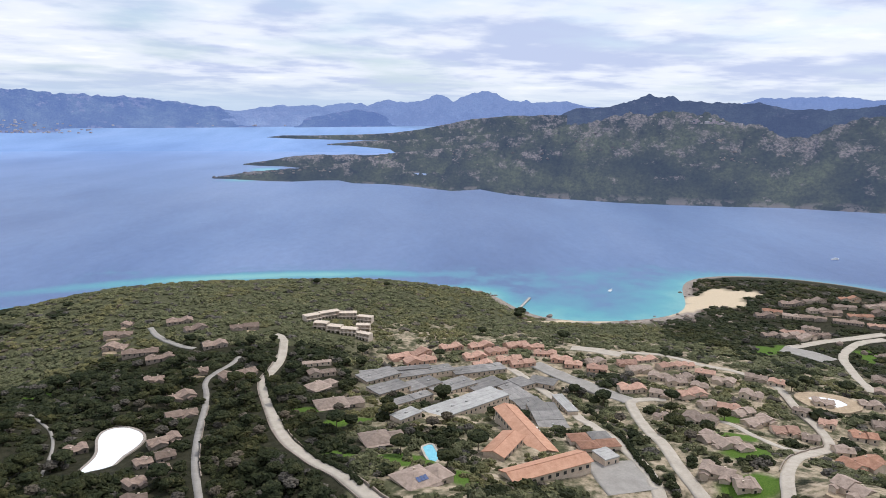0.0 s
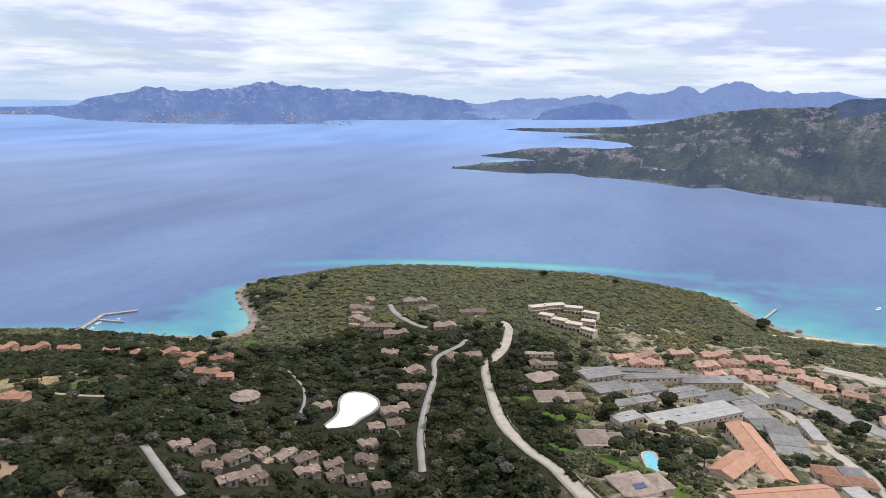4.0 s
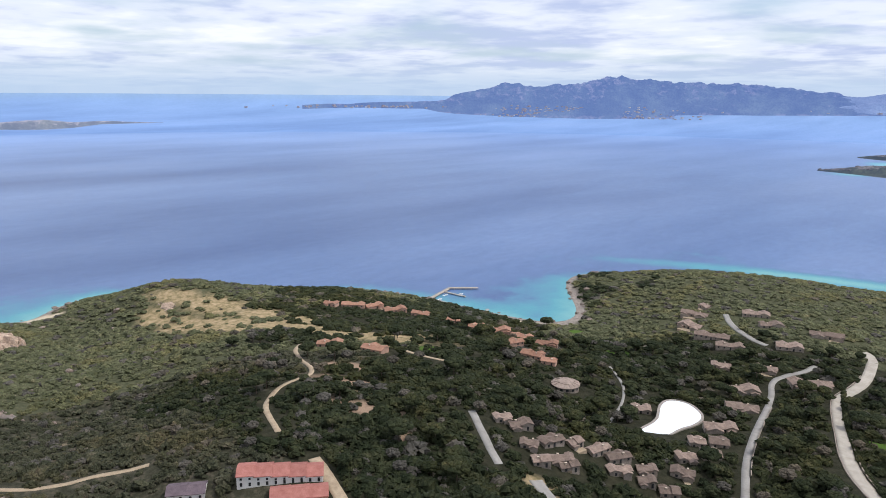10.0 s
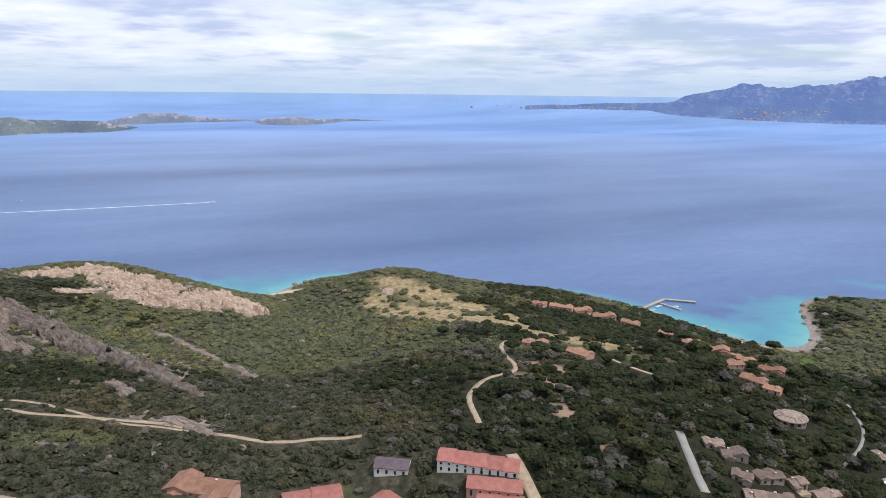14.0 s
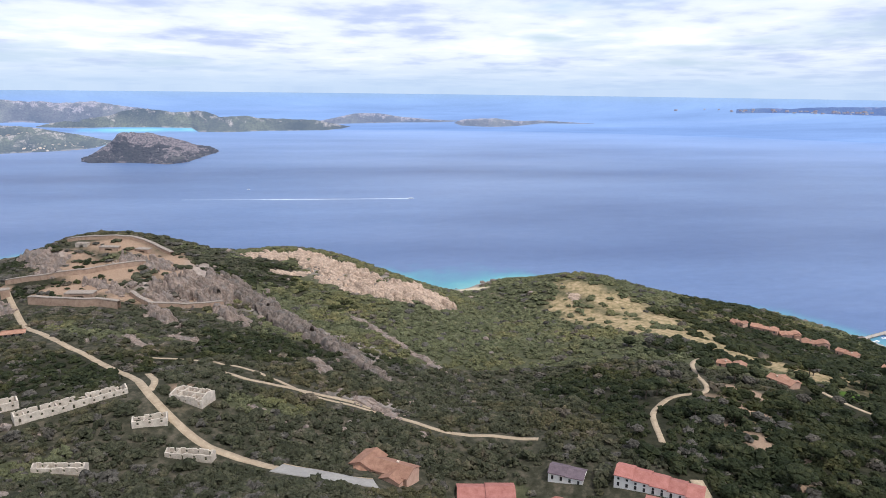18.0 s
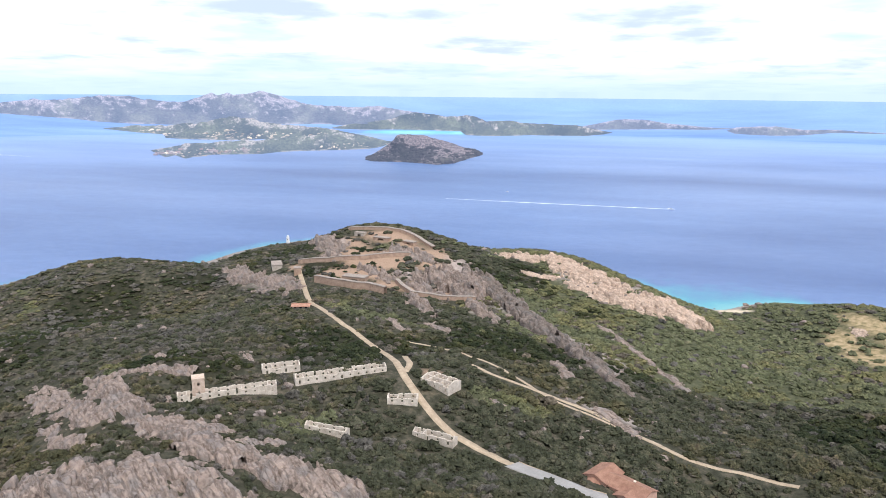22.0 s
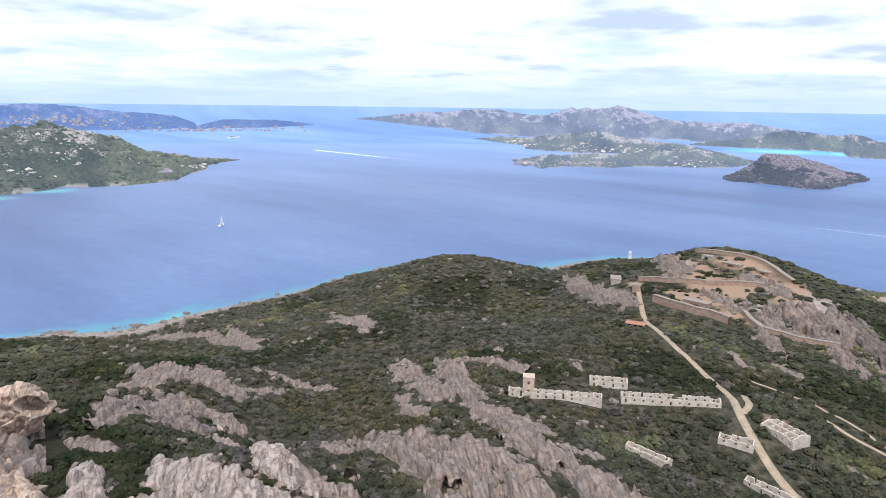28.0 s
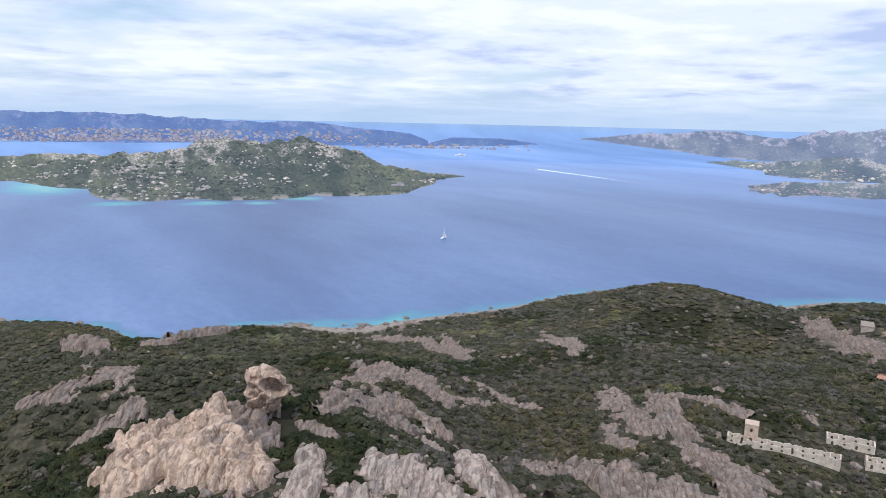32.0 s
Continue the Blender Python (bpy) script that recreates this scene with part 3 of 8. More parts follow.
REACH_FLAT, REACH_MAX = 2800.0, 4800.0


def afar(d):
    """Distances past the flat part of the sea are drawn in, along the line of sight, so that all lies within 5 km."""
    d = np.asarray(d, float)
    return np.where(d < REACH_FLAT, d, REACH_FLAT + (REACH_MAX - REACH_FLAT) * (1 - np.exp(-(np.maximum(d, REACH_FLAT) - REACH_FLAT) / (REACH_MAX - REACH_FLAT))))


def by_sight(heading, elevation, distance):
    """Place seen from EYE at a heading and elevation (degrees) and a true level distance."""
    d = afar(distance)
    return d * np.sin(np.radians(heading)), d * np.cos(np.radians(heading)), EYE.z + d * np.tan(np.radians(elevation))


def build_sea(name, dist, material, label):
    heads = np.arange(0, 360, 0.5)
    d, a = np.meshgrid(dist, heads, indexing="ij")
    drop = -np.degrees(np.arctan2(EYE.z, d))
    x, y, z = by_sight(a, drop, d)
    ob = sheet(name, np.stack([x, y, z], -1).reshape(-1, 3), quads(len(dist), len(heads), True).tolist(), material)
    bed = swell(x, y)
    bays = spread(x, y, BAYS, 1.1)
    shallow = np.where(d < 1150, np.clip(1.0 + bed / 5.0, 0, 1) * 0.46 + bays * np.clip(1.0 + bed / 34.0, 0, 1) * 0.54, 0)
    for h_, w_, low_, tall_ in FAR_BAYS:
        off = (a - h_ + 180) % 360 - 180
        shallow = np.maximum(shallow, 1.1 * np.exp(-(off / w_) ** 2 - ((drop - low_) / tall_) ** 2))
    ob.data.normals_split_custom_set_from_vertices([(0, 0, 1)] * len(ob.data.vertices))
    attribute(ob, "shallow", shallow)
    # how far the emitted haze pales towards the horizon
    attribute(ob, "haze_glow", np.clip((d - 3200) / 22000, 0, 1) ** 0.55)
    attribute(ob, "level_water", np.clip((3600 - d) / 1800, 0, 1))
    return tagged(ob, label, "sea", kind="structure")


def far_body(name, label, headings, shore, crest, deep, material, seed, steep=0.8, rough=0.16, category="land", shape=5.0):
    """A distant coast: its waterline and skyline over the headings, in degrees of elevation, and how deep it runs back."""
    heads = np.arange(headings[0], headings[-1] + 0.001, 0.10)
    low, high = np.interp(heads, headings, shore), np.interp(heads, headings, crest)
    mix = np.clip(np.minimum(heads - heads[0], heads[-1] - heads) / 1.0, 0, 1)
    s = np.concatenate([np.linspace(0, 1, 40), np.linspace(1.04, 1.5, 6)])
    near = EYE.z / np.tan(np.radians(-low))
    # a low shore runs back no further than it stays above the water behind it
    back_ = np.where(high < -0.2, np.minimum(deep, 0.75 * (low / np.minimum(high, -0.05) - 1)), deep)
    back_ = np.maximum(back_, 0.004)
    rows = []
    for k in s:
        up_ = np.minimum(k, 1.0) ** steep
        n1 = vnoise(heads * 1.0, np.full(heads.shape, k * shape), 0.9, seed, 5) - 0.5
        n2 = 1 - np.abs(2 * vnoise(heads, np.full(heads.shape, k * shape * 1.3), 0.35, seed + 7, 3) - 1)
        el = low + (high - low) * up_ + (high - low) * mix * rough * (n1 * 1.6 + n2 * 0.30 - 0.15) * np.sin(np.pi * min(k * 0.5 + 0.06, 0.56))
        el = np.maximum(el, low + 0.02 + 0.10 * k * (high - low))
        if k == 0:
            el = low - 0.03
        if k > 1:
            el = el - (k - 1) * 2.0
        rows.append(np.stack(by_sight(heads, el, near * (1 + back_ * k)), -1))
    v = np.stack(rows)
    ob = sheet(name, v.reshape(-1, 3), quads(len(s), len(heads)).tolist(), material)
    fringe = np.clip(1.4 - s / 0.030, 0, 1)[:, None] * np.ones(len(heads))[None]
    attribute(ob, "waterline", fringe)
    rise_ = np.stack([(np.degrees(np.arctan2(v[..., 2] - EYE.z, np.hypot(v[..., 0], v[..., 1]))) - low.mean())], -1)[..., 0]
    flat_d = float(np.median(afar(near)))
    on = np.stack([np.broadcast_to(np.radians(heads) * flat_d, rise_.shape), np.radians(rise_) * flat_d * 1.35, np.full(rise_.shape, seed * 37.0)], -1)
    slope_ = ob.data.attributes.new("slope", "FLOAT_VECTOR", "POINT")
    slope_.data.foreach_set("vector", on.astype(np.float32).ravel())
    attribute(ob, "upland", np.clip(s, 0, 1)[:, None] * np.ones(len(heads))[None])
    return tagged(ob, label, category, kind="structure")


ground_sheet = build_ground()
build_sea("sea", np.concatenate([np.linspace(60, 300, 6), np.geomspace(310, 1150, 230), np.geomspace(1170, 1800, 24)]), M_SEA, "blue sea with turquoise shallows along the shore")
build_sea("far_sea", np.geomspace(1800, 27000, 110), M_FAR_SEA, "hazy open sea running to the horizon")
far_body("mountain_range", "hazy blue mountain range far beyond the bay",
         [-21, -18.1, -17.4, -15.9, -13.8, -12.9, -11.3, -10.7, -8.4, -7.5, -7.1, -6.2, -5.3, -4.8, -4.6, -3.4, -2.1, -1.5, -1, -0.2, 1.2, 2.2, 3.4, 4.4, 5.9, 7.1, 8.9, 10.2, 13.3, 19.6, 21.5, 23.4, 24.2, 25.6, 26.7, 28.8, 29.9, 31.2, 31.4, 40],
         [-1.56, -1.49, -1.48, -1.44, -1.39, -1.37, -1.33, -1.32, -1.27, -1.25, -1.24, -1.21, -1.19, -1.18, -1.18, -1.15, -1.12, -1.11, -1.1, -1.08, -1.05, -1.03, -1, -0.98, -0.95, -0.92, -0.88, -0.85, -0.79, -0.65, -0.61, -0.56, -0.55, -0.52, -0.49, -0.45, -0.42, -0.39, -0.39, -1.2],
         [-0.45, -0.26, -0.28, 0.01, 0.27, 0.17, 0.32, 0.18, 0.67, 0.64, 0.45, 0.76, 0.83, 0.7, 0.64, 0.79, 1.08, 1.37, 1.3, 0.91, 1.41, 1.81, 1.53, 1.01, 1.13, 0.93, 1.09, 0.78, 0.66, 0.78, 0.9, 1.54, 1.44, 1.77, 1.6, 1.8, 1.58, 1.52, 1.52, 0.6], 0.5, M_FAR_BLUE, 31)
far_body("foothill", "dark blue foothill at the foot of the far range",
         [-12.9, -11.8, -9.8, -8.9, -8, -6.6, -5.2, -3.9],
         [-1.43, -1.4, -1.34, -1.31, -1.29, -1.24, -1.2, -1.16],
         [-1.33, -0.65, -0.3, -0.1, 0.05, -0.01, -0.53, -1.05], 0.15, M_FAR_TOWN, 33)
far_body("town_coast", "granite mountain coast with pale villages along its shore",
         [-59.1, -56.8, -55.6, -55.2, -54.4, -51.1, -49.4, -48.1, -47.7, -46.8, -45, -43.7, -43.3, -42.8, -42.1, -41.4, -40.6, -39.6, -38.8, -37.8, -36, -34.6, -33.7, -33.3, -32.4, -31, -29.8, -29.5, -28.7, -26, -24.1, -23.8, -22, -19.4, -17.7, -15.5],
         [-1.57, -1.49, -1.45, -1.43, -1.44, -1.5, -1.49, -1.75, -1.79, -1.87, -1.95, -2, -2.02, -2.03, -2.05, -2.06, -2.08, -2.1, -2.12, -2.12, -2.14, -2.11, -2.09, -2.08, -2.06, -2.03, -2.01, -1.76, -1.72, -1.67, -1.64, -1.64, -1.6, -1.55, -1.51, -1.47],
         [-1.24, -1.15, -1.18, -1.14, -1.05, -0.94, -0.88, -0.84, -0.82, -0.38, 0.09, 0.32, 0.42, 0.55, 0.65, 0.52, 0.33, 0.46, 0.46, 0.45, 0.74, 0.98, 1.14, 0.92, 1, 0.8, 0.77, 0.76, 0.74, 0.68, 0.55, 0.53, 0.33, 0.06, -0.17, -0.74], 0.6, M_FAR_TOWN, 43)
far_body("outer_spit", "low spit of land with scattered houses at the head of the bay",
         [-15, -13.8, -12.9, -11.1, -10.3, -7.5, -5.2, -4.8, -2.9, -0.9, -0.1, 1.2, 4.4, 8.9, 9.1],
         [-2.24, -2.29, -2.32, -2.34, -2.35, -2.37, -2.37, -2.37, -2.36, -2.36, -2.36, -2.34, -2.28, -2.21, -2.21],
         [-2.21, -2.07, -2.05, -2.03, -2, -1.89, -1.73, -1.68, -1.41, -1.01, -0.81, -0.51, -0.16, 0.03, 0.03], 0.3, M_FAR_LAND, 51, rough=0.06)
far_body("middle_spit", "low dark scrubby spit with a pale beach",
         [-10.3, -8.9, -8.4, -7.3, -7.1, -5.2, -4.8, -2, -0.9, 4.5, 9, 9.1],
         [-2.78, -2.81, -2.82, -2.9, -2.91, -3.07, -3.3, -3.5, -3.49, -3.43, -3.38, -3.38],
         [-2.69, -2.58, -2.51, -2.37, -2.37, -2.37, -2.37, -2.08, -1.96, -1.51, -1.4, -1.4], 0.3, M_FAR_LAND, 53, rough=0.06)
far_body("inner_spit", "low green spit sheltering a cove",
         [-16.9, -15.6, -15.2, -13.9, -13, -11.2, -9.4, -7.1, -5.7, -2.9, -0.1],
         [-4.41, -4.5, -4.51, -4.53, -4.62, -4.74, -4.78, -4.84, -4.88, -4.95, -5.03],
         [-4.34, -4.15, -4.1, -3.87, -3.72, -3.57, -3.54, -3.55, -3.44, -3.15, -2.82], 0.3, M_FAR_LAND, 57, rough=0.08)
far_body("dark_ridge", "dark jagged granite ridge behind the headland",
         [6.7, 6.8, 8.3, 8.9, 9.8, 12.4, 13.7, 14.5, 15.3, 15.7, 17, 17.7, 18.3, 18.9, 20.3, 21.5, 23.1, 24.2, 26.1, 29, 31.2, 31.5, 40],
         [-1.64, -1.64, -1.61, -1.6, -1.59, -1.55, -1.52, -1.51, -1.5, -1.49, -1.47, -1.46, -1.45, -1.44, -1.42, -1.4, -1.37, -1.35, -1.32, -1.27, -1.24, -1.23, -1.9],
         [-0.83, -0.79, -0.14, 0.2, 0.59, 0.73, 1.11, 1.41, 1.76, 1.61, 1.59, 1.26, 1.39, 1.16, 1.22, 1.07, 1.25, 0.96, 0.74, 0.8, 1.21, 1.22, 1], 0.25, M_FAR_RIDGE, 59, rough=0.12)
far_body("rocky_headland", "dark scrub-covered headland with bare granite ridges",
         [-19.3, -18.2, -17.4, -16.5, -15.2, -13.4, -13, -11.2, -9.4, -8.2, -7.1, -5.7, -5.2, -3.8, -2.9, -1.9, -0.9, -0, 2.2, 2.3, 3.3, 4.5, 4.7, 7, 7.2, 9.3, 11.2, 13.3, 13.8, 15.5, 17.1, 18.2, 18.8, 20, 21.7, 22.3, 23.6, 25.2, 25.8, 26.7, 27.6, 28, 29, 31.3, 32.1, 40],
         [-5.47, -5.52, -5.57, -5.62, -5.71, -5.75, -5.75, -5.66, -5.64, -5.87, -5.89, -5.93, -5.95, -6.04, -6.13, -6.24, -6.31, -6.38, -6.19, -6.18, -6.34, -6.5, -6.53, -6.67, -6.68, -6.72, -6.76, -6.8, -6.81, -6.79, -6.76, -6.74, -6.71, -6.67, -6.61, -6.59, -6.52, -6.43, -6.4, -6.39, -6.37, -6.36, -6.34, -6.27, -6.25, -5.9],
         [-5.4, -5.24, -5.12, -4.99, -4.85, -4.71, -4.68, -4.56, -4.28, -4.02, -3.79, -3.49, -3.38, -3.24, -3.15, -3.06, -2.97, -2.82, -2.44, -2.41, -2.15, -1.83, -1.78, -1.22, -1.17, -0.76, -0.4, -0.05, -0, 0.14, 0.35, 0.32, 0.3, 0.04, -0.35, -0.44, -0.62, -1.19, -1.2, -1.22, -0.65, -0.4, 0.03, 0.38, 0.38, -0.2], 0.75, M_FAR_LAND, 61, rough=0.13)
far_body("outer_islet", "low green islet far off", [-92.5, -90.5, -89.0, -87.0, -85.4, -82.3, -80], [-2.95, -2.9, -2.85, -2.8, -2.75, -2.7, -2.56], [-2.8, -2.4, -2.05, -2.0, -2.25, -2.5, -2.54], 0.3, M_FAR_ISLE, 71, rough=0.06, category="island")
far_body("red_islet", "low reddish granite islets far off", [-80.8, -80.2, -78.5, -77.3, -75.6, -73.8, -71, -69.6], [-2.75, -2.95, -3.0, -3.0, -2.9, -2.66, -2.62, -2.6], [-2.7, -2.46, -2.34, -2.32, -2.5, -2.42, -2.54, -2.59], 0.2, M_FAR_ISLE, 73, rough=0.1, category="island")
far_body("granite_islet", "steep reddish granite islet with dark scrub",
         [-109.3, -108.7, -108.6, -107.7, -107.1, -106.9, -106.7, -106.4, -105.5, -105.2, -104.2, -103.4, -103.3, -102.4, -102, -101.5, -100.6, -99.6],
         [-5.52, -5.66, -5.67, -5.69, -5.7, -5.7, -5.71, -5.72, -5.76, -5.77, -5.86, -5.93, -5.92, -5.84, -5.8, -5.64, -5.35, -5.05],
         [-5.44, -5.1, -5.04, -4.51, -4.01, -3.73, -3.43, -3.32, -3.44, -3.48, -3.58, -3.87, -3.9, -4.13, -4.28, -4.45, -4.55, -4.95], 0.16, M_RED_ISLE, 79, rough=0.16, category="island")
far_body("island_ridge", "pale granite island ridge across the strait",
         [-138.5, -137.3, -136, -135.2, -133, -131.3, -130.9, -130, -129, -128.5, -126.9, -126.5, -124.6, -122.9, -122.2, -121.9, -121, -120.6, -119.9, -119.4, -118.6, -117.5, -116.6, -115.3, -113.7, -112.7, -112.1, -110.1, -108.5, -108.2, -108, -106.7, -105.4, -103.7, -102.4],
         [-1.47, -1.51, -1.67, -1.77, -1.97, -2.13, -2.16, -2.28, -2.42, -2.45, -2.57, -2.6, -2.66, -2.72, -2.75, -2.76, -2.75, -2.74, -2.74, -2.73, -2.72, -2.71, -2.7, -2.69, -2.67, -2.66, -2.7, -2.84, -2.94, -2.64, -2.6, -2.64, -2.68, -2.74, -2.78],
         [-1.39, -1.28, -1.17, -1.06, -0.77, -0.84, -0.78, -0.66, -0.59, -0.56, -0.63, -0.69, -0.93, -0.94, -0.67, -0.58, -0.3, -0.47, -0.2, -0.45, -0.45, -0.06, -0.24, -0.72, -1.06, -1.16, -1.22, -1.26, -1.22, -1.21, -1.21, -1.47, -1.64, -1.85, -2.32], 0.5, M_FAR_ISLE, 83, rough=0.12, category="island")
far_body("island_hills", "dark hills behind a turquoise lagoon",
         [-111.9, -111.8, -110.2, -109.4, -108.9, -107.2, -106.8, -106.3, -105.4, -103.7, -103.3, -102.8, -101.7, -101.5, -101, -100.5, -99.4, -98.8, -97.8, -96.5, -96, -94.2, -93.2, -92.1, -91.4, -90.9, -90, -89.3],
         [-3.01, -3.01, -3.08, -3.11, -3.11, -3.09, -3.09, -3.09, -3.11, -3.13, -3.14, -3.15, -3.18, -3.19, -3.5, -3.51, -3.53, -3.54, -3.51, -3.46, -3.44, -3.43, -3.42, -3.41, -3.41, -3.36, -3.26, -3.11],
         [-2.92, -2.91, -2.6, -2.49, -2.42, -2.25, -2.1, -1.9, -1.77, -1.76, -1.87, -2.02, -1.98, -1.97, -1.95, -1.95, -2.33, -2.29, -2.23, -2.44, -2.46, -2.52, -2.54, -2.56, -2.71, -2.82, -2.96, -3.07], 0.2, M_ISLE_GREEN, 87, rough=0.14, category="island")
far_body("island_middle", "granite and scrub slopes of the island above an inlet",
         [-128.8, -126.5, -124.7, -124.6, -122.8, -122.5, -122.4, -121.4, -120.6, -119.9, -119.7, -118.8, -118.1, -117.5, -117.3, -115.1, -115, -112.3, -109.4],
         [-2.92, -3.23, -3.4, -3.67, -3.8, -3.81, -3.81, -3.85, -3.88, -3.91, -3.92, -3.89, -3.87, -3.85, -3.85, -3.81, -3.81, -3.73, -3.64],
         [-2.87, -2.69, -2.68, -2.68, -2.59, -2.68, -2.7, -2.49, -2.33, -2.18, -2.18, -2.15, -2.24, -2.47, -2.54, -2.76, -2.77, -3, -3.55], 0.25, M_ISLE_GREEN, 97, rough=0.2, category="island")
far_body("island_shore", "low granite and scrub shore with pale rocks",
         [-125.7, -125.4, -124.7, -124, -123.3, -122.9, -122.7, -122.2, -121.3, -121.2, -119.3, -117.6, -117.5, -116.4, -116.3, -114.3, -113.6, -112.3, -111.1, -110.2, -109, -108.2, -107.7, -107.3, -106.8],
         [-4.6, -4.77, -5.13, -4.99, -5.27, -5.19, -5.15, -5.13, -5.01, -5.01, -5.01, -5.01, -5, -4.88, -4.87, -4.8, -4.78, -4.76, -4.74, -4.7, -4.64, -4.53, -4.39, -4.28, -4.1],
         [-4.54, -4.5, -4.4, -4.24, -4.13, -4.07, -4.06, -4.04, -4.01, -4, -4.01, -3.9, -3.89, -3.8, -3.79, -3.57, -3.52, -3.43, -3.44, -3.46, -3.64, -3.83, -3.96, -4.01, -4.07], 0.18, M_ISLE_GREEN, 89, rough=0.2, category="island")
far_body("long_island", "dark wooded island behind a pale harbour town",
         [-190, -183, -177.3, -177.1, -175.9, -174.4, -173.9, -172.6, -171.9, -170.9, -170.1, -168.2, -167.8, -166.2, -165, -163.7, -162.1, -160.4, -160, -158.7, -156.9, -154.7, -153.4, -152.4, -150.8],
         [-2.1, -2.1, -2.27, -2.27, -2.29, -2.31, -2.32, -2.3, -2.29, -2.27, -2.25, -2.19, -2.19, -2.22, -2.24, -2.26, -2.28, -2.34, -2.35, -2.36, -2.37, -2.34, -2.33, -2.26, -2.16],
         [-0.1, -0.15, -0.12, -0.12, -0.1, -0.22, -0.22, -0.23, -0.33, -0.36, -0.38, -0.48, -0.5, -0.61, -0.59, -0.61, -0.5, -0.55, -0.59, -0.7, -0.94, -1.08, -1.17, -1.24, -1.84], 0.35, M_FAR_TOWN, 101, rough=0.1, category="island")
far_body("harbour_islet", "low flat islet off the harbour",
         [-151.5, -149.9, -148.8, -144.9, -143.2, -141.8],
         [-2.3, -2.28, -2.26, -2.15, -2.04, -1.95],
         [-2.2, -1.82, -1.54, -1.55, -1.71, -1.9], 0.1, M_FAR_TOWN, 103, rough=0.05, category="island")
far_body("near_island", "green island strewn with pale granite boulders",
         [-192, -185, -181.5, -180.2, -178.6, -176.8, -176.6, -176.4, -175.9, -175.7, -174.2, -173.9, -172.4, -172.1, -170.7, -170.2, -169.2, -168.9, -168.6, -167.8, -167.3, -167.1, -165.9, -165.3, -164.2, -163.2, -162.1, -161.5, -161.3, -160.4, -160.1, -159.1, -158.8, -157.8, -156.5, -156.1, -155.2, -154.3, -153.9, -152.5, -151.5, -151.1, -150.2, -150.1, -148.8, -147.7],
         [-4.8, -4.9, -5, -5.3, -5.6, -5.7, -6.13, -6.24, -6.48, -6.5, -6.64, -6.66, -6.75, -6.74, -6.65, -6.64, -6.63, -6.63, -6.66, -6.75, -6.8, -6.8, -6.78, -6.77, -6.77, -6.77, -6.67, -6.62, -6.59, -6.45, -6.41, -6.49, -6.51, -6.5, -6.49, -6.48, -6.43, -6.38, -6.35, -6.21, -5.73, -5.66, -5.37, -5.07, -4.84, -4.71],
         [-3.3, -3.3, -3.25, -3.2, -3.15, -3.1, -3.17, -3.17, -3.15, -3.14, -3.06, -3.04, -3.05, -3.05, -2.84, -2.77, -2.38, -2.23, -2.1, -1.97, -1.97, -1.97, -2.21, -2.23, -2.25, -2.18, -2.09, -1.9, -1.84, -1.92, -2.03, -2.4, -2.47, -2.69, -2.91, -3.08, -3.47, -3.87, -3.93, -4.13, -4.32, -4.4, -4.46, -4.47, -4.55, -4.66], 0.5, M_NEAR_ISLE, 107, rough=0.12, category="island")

# ---- plan of roads and buildings ----
ROADS = {}  # centre lines: width, then x, y
ROADS["main_road"] = (6.8, [(-25, 257), (-36, 270), (-48, 286), (-71, 320), (-91, 348), (-109, 396), (-125, 437), (-128, 455), (-125, 475), (-126, 497), (-132, 527)])
ROADS["main_road_head"] = (7.0, [(-132, 527), (-138, 540), (-143, 542)])
ROADS["resort_road"] = (3.8, [(-111, 283), (-117, 296), (-124, 312), (-131, 331), (-145, 378), (-157, 423), (-168, 446), (-164, 462), (-157, 475), (-156, 488)])
ROADS["hill_lane"] = (4.5, [(-253, 557), (-235, 530), (-213, 509), (-195, 503)])
ROADS["village_road"] = (7.0, [(121, 292), (117, 320), (118, 375), (123, 427), (124, 444), (134, 449), (150, 446)])
ROADS["parking_street"] = (13.0, [(125, 446), (108, 465), (88, 491), (68, 517)])
ROADS["service_road"] = (7.0, [(101, 294), (102, 313), (95, 346), (88, 400), (81, 444), (68, 469), (47, 510)])
ROADS["parking_yard"] = (26.0, [(83, 327), (85, 312), (89, 299)])
ROADS["shore_road"] = (6.2, [(152, 279), (163, 306), (184, 337), (212, 363), (222, 370), (230, 394), (229, 419), (233, 447), (236, 475), (221, 507), (194, 518), (180, 545), (144, 550)])
ROADS["side_street"] = (5.0, [(208, 359), (188, 351), (179, 371), (174, 398), (158, 407)])
ROADS["beach_square"] = (24.0, [(304, 604), (321, 591), (332, 574)])
ROADS["beach_road"] = (9.0, [(436, 666), (394, 649), (353, 634), (316, 612)])
ROADS["bend_road"] = (8.0, [(311, 479), (336, 552), (352, 595), (390, 637), (426, 650)])
ROADS["bare_lot"] = (14.0, [(104, 560), (126, 552), (142, 542)])
ROADS["wood_path"] = (2.8, [(-252, 133), (-269, 138), (-284, 143), (-296, 153), (-305, 163), (-309, 177), (-313, 188), (-329, 196), (-360, 206), (-379, 214), (-392, 230)])
ROADS["ridge_track"] = (2.8, [(-340, -62), (-328, -48), (-324, -28), (-319, -1), (-308, 15), (-290, 33), (-282, 51), (-280, 66), (-271, 84)])
ROADS["upper_track"] = (2.0, [(-298, 24), (-312, 1), (-319, -22), (-354, -53), (-377, -80), (-378, -108)])
ROADS["fort_track"] = (3.8, [(-242, -27), (-251, -41), (-258, -54), (-270, -67), (-283, -78), (-296, -87), (-333, -104), (-371, -134), (-392, -160), (-443, -197), (-510, -234), (-549, -256)])
ROADS["fort_track_fork"] = (3.2, [(-298, -86), (-313, -87), (-339, -98)])
